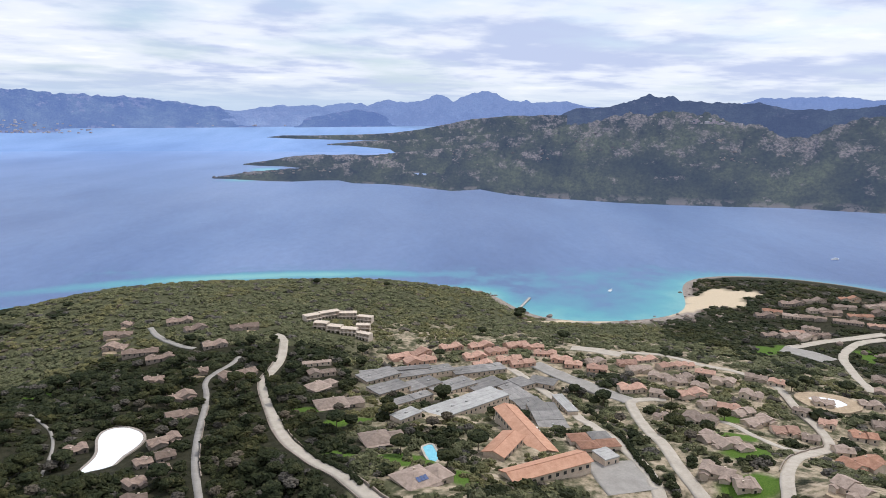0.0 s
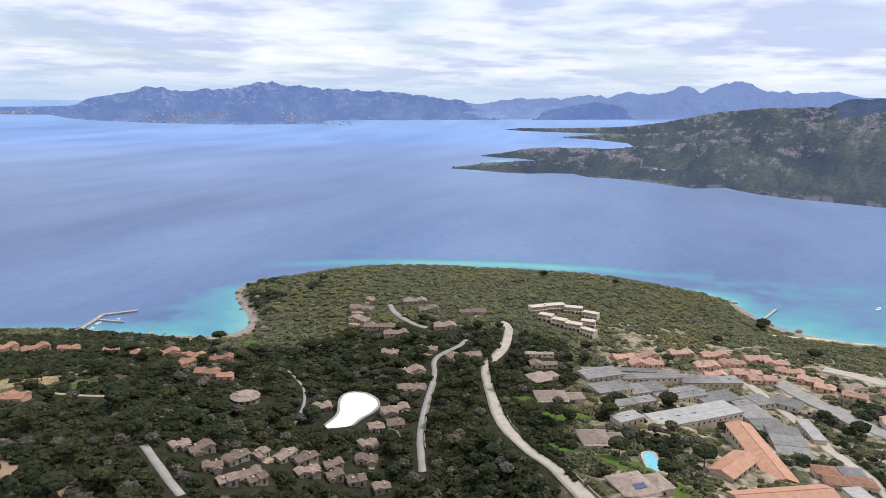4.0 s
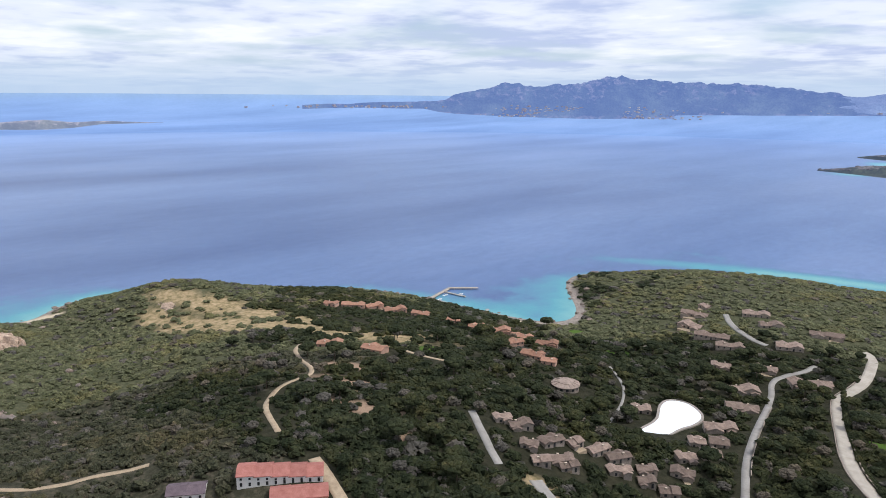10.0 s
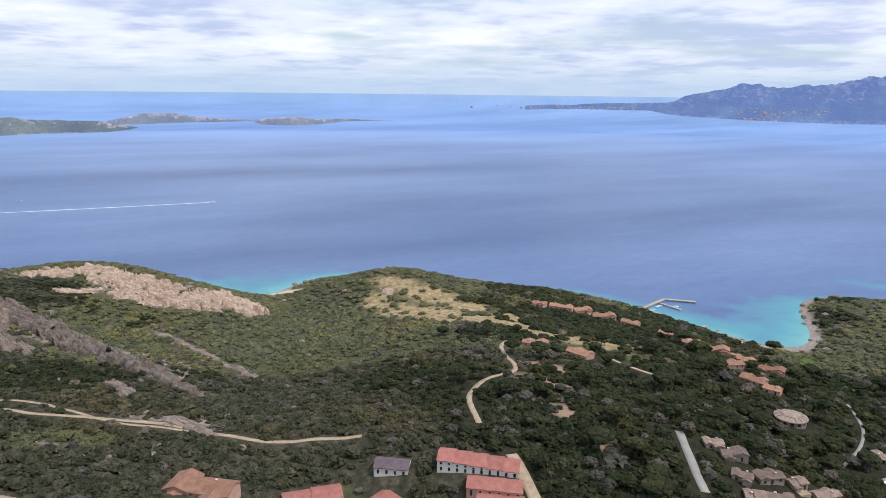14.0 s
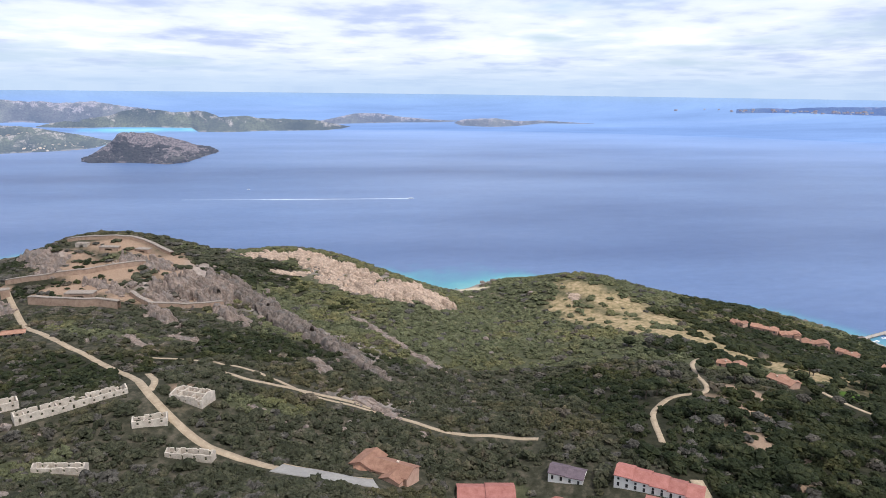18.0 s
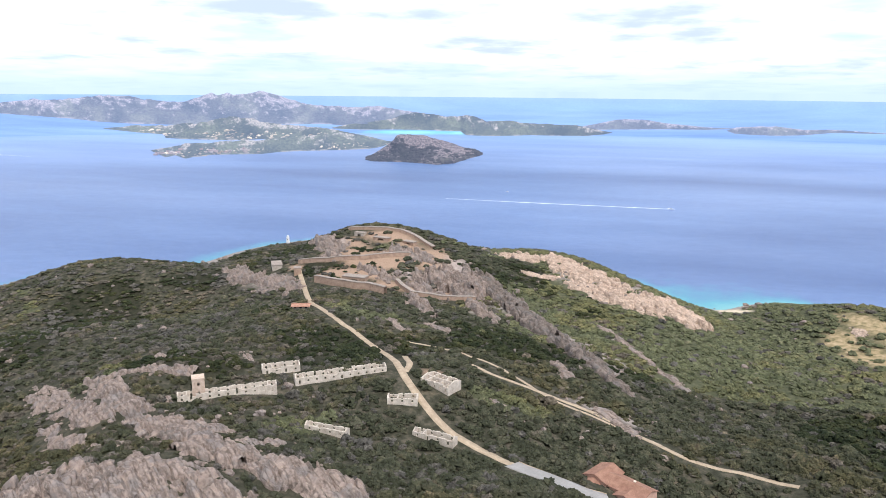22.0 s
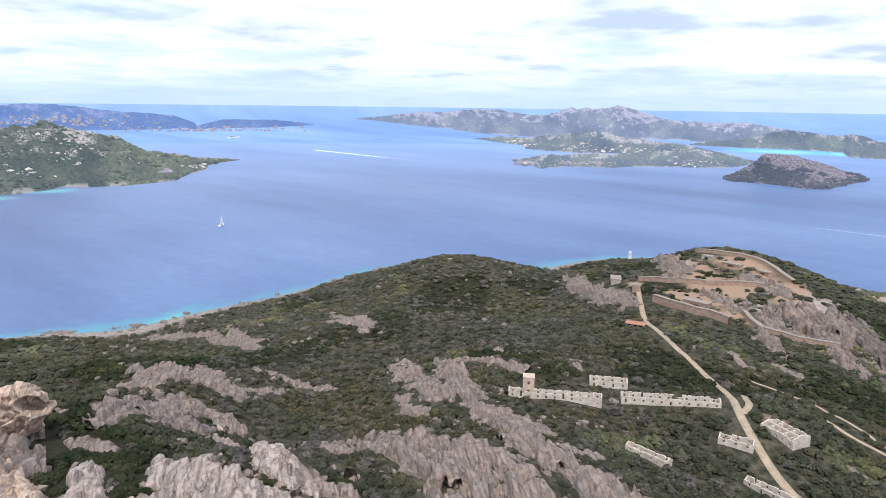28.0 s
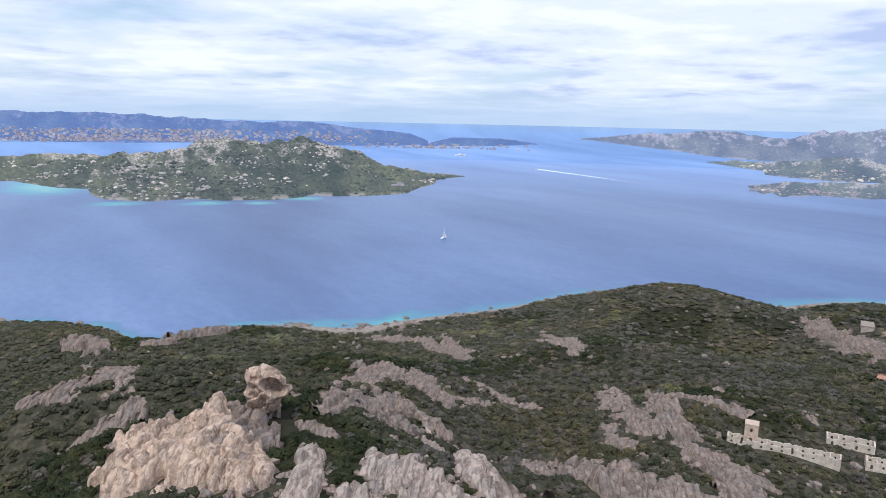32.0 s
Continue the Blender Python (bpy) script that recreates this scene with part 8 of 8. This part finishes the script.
def clump_crown(count, seed, size):
    """A crown of many small uneven leaf clumps over a dome."""
    r_ = np.random.RandomState(seed)
    octa = np.array([(1, 0, 0), (-1, 0, 0), (0, 1, 0), (0, -1, 0), (0, 0, 1), (0, 0, -1)], float)
    tri = np.array([(0, 2, 4), (2, 1, 4), (1, 3, 4), (3, 0, 4), (2, 0, 5), (1, 2, 5), (3, 1, 5), (0, 3, 5)])
    v, f = [], []
    for i in range(count):
        t = (i + 0.5) / count
        zc = 1 - 1.15 * t
        rr = math.sqrt(max(0.0, 1 - zc * zc)) * r_.uniform(0.72, 1.0)
        an = i * 2.39996 + r_.uniform(-0.4, 0.4)
        o = octa * (1 + r_.uniform(-0.35, 0.35, (6, 1))) * size * r_.uniform(0.75, 1.25)
        m = np.array(Euler(r_.uniform(0, 6.28, 3).tolist()).to_matrix())
        v.append(o @ m.T + np.array([rr * math.cos(an), rr * math.sin(an), zc * 0.8]) * (1 - size * 0.6))
        f.append(tri + 6 * i)
    return np.concatenate(v), np.concatenate(f)


CROWN_SET = [clump_crown(13, 40 + i, 0.42) for i in range(14)]
CROWNS, CROWN_F = [q[0] for q in CROWN_SET], CROWN_SET[0][1]
SMALL_SET = [clump_crown(8, 80 + i, 0.56) for i in range(12)]
SMALL_CROWNS, SMALL_F = [q[0] for q in SMALL_SET], SMALL_SET[0][1]
STONES = lumps(ICO1, 10, 90, 0.45, -0.6)


def sow(seed, k, r0, r1, head0, head1):
    """Points spread with a spacing that grows with the distance from the middle of the land."""
    r_ = np.random.RandomState(seed)
    n = int(abs(radians(head1 - head0)) * math.log(r1 / r0) / (k * k))
    r = r0 * np.exp(r_.uniform(0, 1, n) * math.log(r1 / r0))
    a = np.radians(r_.uniform(head0, head1, n))
    return r * np.sin(a), r * np.cos(a), r, r_


def plant(seed, k, r0, r1, template, faces, tier):
    x, y, r, r_ = sow(seed, k, r0, r1, -192, 42)
    z = ground(x, y)
    i, j = cell(x, y)
    bare = np.maximum(spread(x, y, MEADOWS), spread(x, y, LAWNS, 0.15))
    bare = np.maximum(bare, 0.8 * spread(x, y, EARTH))
    sandy = spread(x, y, SANDS, 0.15)
    rocky = spread(x, y, ROCKS)
    patch = vnoise(x, y, 34, 55, 3)
    head = np.degrees(np.arctan2(x, y))
    head = np.where(head > 100, head - 360, head)
    # thinner on the windy northern slopes and between the village gardens
    windy = np.clip((-100 - head) / 20, 0, 1) * (head < 0) * np.clip((head + 158) / 10, 0, 1)
    settled = np.clip((head + 9) / 6, 0, 1) * np.clip((640 - r) / 40, 0, 1)
    keep = (z > 1.5) & ~taken[i, j] & (sandy < 0.3) & (r_.uniform(0, 1, len(x)) > bare * 0.92) & (r_.uniform(0, 1, len(x)) > rocky * 0.05) & (patch + r_.uniform(-0.12, 0.12, len(x)) > 0.22 - 0.08 * windy + 0.12 * settled)
    x, y, z, r, patch, head, windy = (q[keep] for q in (x, y, z, r, patch, head, windy))
    n = len(x)
    size = np.clip(r_.lognormal(0, 0.36, n) * (1.05 + 0.0029 * r) * (1 - 0.22 * windy), 0.7, 4.4)
    sizes = np.stack([size, size * r_.uniform(0.8, 1.15, n), size * r_.uniform(0.65, 1.0, n) * np.clip(1.25 - 0.00105 * r, 0.5, 1.0)], -1)
    centres = np.stack([x, y, z + sizes[:, 2] * 0.18], -1)
    light, wood, zone = zones(x, y, r_.normal(0, 2.0, n))
    grey = (r_.uniform(0, 1, n) < 0.08 + 0.20 * windy + 0.35 * windy * (vnoise(x, y, 45, 17, 3) > 0.60))
    sizes = sizes * np.where(wood & (zone > -62), 1.22, 1.0)[:, None]
    centres[:, 2] = z + sizes[:, 2] * 0.2
    for sel, mat, nm, lb in ((wood & ~grey, M_WOOD_LEAF, "oak_wood", "dense dark evergreen oak and pine wood"), (light & ~grey, M_LIGHT, "light_macchia", "olive green scrub coloured lighter for sunny slopes"), (~wood & ~light & ~grey, M_SCRUB, "macchia", "low dense green macchia scrub over the slopes"), (grey, M_OLIVE, "grey_bushes", "grey green olive and lentisk bushes")):
        if sel.any():
            scatter(nm, centres[sel], sizes[sel], 1, template, faces, mat, lb, "shrubs", seed=len(nm))
    return n


# nothing tall grows right beside a road or a wall
wide_taken = taken.copy()
for di, dj in ((1, 0), (-1, 0), (0, 1), (0, -1)):
    wide_taken |= np.roll(taken, (di, dj), (0, 1))
taken |= wide_taken
planted = plant(7, 0.0100, 120, 470, CROWNS, CROWN_F, 0), plant(8, 0.0074, 470, 960, SMALL_CROWNS, SMALL_F, 1)


def stones():
    x, y, r, r_ = sow(17, 0.017, 120, 900, -192, 42)
    z = ground(x, y)
    rocky = spread(x, y, ROCKS, 0.6)
    head = np.degrees(np.arctan2(x, y))
    wild = ((head < -72) | (head > 180)) * (vnoise(x, y, 40, 77, 3) > 0.55)
    i, j = cell(x, y)
    shore = (z < 3.5) & (z > -0.6)
    keep = (z > -0.6) & (r_.uniform(0, 1, len(x)) < np.maximum(np.maximum(rocky * 0.8, 0.13 * wild), shore * 0.8 * (spread(x, y, SANDS, 0.2) < 0.2))) & (~taken[i, j] | (rocky > 0.4))
    x, y, z, r = x[keep], y[keep], z[keep], r[keep]
    s = np.clip(r_.lognormal(0, 0.5, len(x)) * (0.55 + 0.0018 * r), 0.4, 4.0)
    fallen = np.array(LOOSE)
    x, y, s = np.r_[x, fallen[:, 0]], np.r_[y, fallen[:, 1]], np.r_[s, np.clip(fallen[:, 2], 0.4, 2.6)]
    z = ground(x, y)
    n = len(x)
    sizes = np.stack([s, s * r_.uniform(0.6, 1.1, n), s * r_.uniform(0.5, 0.9, n)], -1)
    ob = scatter("boulders", np.stack([x, y, z + sizes[:, 2] * 0.15], -1), sizes, 1, STONES, ICO1_F, M_GRANITE, "scattered granite boulders and shore rocks", "rocks", seed=5)
    ob.data.polygons.foreach_set("use_smooth", np.zeros(len(ob.data.polygons), dtype=bool))
    return n


stones()


# ---- single trees in the gardens ----
def tree_proto(name, seed, spread_, high, mat, label, umbrella=False):
    r_ = np.random.RandomState(seed)
    e = base(name, 0, 0, 0, 0, label, "tree", "garden trees")
    bm = bmesh.new()
    def limb(p0, p1, r0, r1):
        p0, p1 = Vector(p0), Vector(p1)
        m = (p1 - p0).to_track_quat("Z", "Y").to_matrix()
        a = [bm.verts.new(p0 + m @ Vector((r0 * math.cos(t * math.tau / 6), r0 * math.sin(t * math.tau / 6), 0))) for t in range(6)]
        b = [bm.verts.new(p1 + m @ Vector((r1 * math.cos(t * math.tau / 6), r1 * math.sin(t * math.tau / 6), 0))) for t in range(6)]
        for t in range(6):
            bm.faces.new((a[t], a[(t + 1) % 6], b[(t + 1) % 6], b[t]))
    fork = high * (0.62 if umbrella else 0.35)
    limb((0, 0, -0.6), (0.1, 0.05, fork), 0.30, 0.20)
    for t in range(5):
        an = t * math.tau / 5 + 0.3
        limb((0.1, 0.05, fork - 0.1), (math.cos(an) * spread_ * 0.55, math.sin(an) * spread_ * 0.55, high * 0.78), 0.15, 0.05)
    part("trunk", bm, M_BARK, e)
    n = 90
    d = r_.normal(size=(n, 3))
    d /= np.linalg.norm(d, axis=1)[:, None]
    d *= (r_.uniform(0.35, 1, n) ** 0.5)[:, None]
    flat = 0.30 if umbrella else 0.55
    c = np.stack([d[:, 0] * spread_, d[:, 1] * spread_, high * 0.78 + d[:, 2] * spread_ * flat], -1)
    s = r_.uniform(0.24, 0.42, n)[:, None] * spread_ * np.array([1, 1, 0.7])
    crown = scatter("crown", c, s, 1, lumps(ICO1, 6, seed, 0.4, -2), ICO1_F, mat, "", "", seed=seed)
    del crown["kind"]
    crown.parent = e
    return e


PROTOS = [tree_proto("oak_tree", 3, 3.2, 6.5, M_WOOD_LEAF, "dark evergreen oak with a rounded crown"), tree_proto("umbrella_pine", 5, 4.2, 9.5, M_WOOD_LEAF, "umbrella pine with a broad flat crown", True), tree_proto("olive_tree", 8, 2.6, 5.0, M_OLIVE, "grey green olive tree in a garden")]


def put_trees():
    r_ = random.Random(12)
    spots_ = []
    for lo, hi, r0, r1, n in ((-10, 32, 300, 540, 110), (-46, -12, 280, 540, 230), (-66, -46, 240, 480, 70), (-14, 30, 560, 760, 14), (-48, -36, 500, 600, 12)):
        for _ in range(n):
            a, r = r_.uniform(lo, hi), r_.uniform(r0, r1)
            spots_.append(polar(a, r))
    h = heights(spots_)
    for (x, y), z in zip(spots_, h):
        i, j = cell(x, y)
        if z < 2 or taken[i, j]:
            continue
        p = r_.choice(PROTOS)
        copy_thing(p, pose(x, y, float(z) - 0.1, 0, 0, r_.uniform(0, 360)) @ Matrix.Scale(r_.uniform(0.8, 1.25), 4))
    for p, (x, y) in zip(PROTOS, ((-70, 342), (-34, 380), (-20, 352))):
        p.matrix_basis = pose(x, y, height_at(x, y) - 0.1)


put_trees()


# ---- hedges, parked vehicles ----
def hedge(line, size, label):
    """A clipped row of dark shrubs along a line."""
    p = np.array(line, float)
    step = np.r_[0, np.cumsum(np.hypot(*np.diff(p, axis=0).T))]
    t = np.arange(0, step[-1], size * 0.55)
    r_ = np.random.RandomState(len(t))
    x = np.interp(t, step, p[:, 0]) + r_.normal(0, 0.3, len(t))
    y = np.interp(t, step, p[:, 1]) + r_.normal(0, 0.3, len(t))
    s_ = size * r_.uniform(0.75, 1.2, len(t))
    z = ground(x, y)
    scatter("hedge", np.stack([x, y, z + s_ * 0.3], -1), np.stack([s_, s_, s_ * 0.95], -1), 1, CROWNS, CROWN_F, M_WOOD_LEAF, label, "hedge", kind="", seed=9)


for line_, size_ in (([(-15, 367), (-5, 352), (5, 331), (12, 309), (16, 292)], 1.5), ([(96, 541), (108, 510), (121, 488), (124, 467)], 1.3), ([(95, 439), (98, 377), (99, 329), (103, 306)], 1.8), ([(200, 591), (236, 555), (273, 554)], 1.3), ([(-34, 381), (-24, 388), (-14, 386)], 1.6), ([(-133, 473), (-114, 418), (-88, 355), (-64, 316), (-36, 274)], 1.6)):
    hedge(line_, size_, "clipped dark green hedge beside gardens and lanes")

M_CAR = plain("white_car_paint", (0.70, 0.71, 0.72), (0.78, 0.79, 0.80), 2.0, 0.3, spec=0.5)
M_TYRE = plain("black_tyre", (0.02, 0.02, 0.02), (0.04, 0.04, 0.04), 0.3, 0.9)
M_SOLAR = plain("blue_solar_cells", (0.03, 0.06, 0.16), (0.05, 0.09, 0.22), 0.8, 0.2, spec=0.5)


def van(x, y, turn, L, H, label):
    e = base("parked_van" if H > 1.8 else "parked_car", x, y, height_at(x, y) + 0.25, turn, label, "vehicle")
    w = L * 0.20
    bm = bmesh.new()
    side = [(-0.5, 0.35), (-0.5, 0.62 * H), (-0.47, H), (0.20, H), (0.36, 0.62 * H), (0.5, 0.52 * H), (0.5, 0.35)]
    a = [bm.verts.new((p * L, -w, q)) for p, q in side]
    b = [bm.verts.new((p * L, w, q)) for p, q in side]
    bm.faces.new(a)
    bm.faces.new(b[::-1])
    for k in range(len(side)):
        bm.faces.new((a[k], b[k], b[(k + 1) % len(side)], a[(k + 1) % len(side)]))
    bmesh.ops.recalc_face_normals(bm, faces=bm.faces[:])
    bmesh.ops.bevel(bm, geom=bm.edges[:], offset=0.07, segments=2, affect="EDGES")
    part("body", bm, M_CAR, e)
    bm = bmesh.new()
    box(bm, -0.42 * L, 0.18 * L, -w - 0.015, w + 0.015, 0.66 * H, 0.9 * H)
    part("side_window", bm, M_DARK, e)
    bm = bmesh.new()
    solid(bm, [(0.215 * L, -w * 0.85, 0.96 * H), (0.345 * L, -w * 0.85, 0.68 * H), (0.345 * L, w * 0.85, 0.68 * H), (0.215 * L, w * 0.85, 0.96 * H), (0.235 * L, -w * 0.85, 0.98 * H), (0.365 * L, -w * 0.85, 0.70 * H), (0.365 * L, w * 0.85, 0.70 * H), (0.235 * L, w * 0.85, 0.98 * H)],
          [(0, 1, 2, 3), (7, 6, 5, 4), (0, 4, 5, 1), (1, 5, 6, 2), (2, 6, 7, 3), (3, 7, 4, 0)])
    part("windscreen", bm, M_DARK, e)
    for px_ in (-0.31, 0.31):
        for py_ in (-w, w):
            bm = bmesh.new()
            bmesh.ops.create_cone(bm, cap_ends=True, segments=14, radius1=0.34, radius2=0.34, depth=0.22)
            part("wheel", bm, M_TYRE, e).matrix_basis = pose(px_ * L, py_, 0.34, 90)
    return e


van(51.8, 373.0, -55, 5.2, 2.1, "white van parked between the orange hall and the grey blocks")
van(-237.4, 44.5, 20, 4.2, 1.5, "white car parked beside the pink double house")
for villa in [q for q in bpy.data.objects if q.name.startswith("garden_villa") and q.location.y < 300]:
    for k in range(3):
        bm = bmesh.new()
        box(bm, -0.85, 0.85, -1.4, 1.4, 0, 0.08)
        part("solar_panel", bm, M_SOLAR, villa, "dark blue solar panel").matrix_basis = pose(-5.5 + 1.9 * k, -4.6, 4.75, 18.5)


# ---- distant towns: small pale houses along the far shores ----
def town(name, label, heads, low, high, count, dist, deep, size, seed, material, crest_share=0.5):
    """Pale block houses climbing from a far waterline: elevations of the lowest and highest rows, and the true distance."""
    r_ = np.random.RandomState(seed)
    a = np.concatenate([r_.normal(h, w, int(count * s_)) for h, w, s_ in heads])
    t = r_.uniform(0, 1, len(a)) ** 1.6
    el = low + (high - low) * t
    x, y, z = by_sight(a, el, dist * (1 + deep * t) * 0.985)
    s_ = size * r_.uniform(0.6, 1.3, len(a))
    bx = np.array([(-1, -1, -1), (1, -1, -1), (1, 1, -1), (-1, 1, -1), (-1, -1, 1), (1, -1, 1), (1, 1, 1), (-1, 1, 1)], float)
    tri = np.array([(4, 5, 6), (4, 6, 7), (0, 1, 5), (0, 5, 4), (1, 2, 6), (1, 6, 5), (2, 3, 7), (2, 7, 6), (3, 0, 4), (3, 4, 7)])
    ob = scatter(name, np.stack([x, y, z], -1), np.stack([s_ * 1.3, s_, s_ * 0.7], -1), 1, [bx], tri, material, label, "town", seed=seed)
    ob.data.polygons.foreach_set("use_smooth", np.zeros(len(ob.data.polygons), dtype=bool))
    return ob


def town_material(name, a, b, c, air_glow):
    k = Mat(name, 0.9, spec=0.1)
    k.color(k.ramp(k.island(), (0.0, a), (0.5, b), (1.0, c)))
    # emission is painted haze over the far walls; no house is lit
    k.put(k.b, "Emission Color", air_glow[:3])
    k.put(k.b, "Emission Strength", air_glow[3])
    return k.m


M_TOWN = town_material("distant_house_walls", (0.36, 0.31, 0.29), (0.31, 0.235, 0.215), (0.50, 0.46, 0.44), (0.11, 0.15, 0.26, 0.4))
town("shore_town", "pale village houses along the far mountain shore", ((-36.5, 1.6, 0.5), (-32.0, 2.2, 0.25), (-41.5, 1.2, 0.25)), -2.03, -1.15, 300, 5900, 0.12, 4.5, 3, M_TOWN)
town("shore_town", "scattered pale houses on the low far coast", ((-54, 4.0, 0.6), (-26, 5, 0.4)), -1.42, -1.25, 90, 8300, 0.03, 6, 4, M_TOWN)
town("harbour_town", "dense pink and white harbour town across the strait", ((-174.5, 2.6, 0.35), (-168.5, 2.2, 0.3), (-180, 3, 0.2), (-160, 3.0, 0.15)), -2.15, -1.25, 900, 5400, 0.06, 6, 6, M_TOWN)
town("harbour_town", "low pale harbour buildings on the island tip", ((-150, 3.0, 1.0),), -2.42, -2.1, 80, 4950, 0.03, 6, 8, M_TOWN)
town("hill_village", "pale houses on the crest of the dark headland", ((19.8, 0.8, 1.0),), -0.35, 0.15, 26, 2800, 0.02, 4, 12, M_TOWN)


def strewn(body, name, label, count, low, high, material, seed, share=(0.02, 0.8)):
    """Boulders or thickets set on a distant island's slopes."""
    me = bpy.data.objects[body].data
    co = np.empty(len(me.vertices) * 3)
    me.vertices.foreach_get("co", co)
    co = co.reshape(-1, 3)
    r_ = np.random.RandomState(seed)
    rows_ = 46
    per = len(co) // rows_
    i = (r_.uniform(*share, count) * 39).astype(int)
    j = r_.randint(2, per - 2, count)
    c = co[i * per + j] * 1.0
    lump = vnoise(c[:, 0], c[:, 1], 160, seed, 3) > 0.47
    c = c[lump]
    s_ = np.clip(r_.lognormal(0, 0.5, len(c)), 0.5, 2.4) * r_.uniform(low, high, len(c))
    return scatter(name, c, np.stack([s_ * 1.2, s_, s_ * 0.75], -1), 1, STONES, ICO1_F, material, label, "rocks", seed=seed)


# stones and thickets emit the same painted haze as the slopes under them
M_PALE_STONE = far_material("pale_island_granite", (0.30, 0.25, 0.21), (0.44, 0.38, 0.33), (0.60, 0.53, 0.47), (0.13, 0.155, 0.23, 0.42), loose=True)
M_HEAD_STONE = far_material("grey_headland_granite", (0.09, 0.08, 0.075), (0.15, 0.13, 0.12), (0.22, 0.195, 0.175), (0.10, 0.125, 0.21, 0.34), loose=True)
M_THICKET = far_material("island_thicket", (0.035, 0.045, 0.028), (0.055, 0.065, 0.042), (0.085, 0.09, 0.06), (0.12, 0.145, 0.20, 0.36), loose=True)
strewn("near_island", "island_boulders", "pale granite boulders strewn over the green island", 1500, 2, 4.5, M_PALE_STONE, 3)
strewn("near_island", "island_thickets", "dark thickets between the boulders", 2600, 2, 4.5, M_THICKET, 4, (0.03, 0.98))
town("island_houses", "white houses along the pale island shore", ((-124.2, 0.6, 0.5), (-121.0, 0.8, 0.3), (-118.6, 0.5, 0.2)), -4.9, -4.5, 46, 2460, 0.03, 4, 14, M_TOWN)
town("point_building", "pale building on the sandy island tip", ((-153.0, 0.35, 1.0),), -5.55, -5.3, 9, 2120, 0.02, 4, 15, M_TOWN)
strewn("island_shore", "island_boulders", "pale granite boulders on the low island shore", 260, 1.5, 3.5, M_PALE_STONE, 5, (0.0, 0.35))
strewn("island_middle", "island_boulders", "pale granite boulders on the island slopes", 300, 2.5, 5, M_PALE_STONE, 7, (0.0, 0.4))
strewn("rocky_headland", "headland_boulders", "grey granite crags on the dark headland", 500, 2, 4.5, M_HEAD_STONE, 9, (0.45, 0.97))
strewn("granite_islet", "islet_boulders", "reddish granite blocks on the steep islet", 700, 2, 5, M_RED_ISLE, 10, (0.02, 0.99))
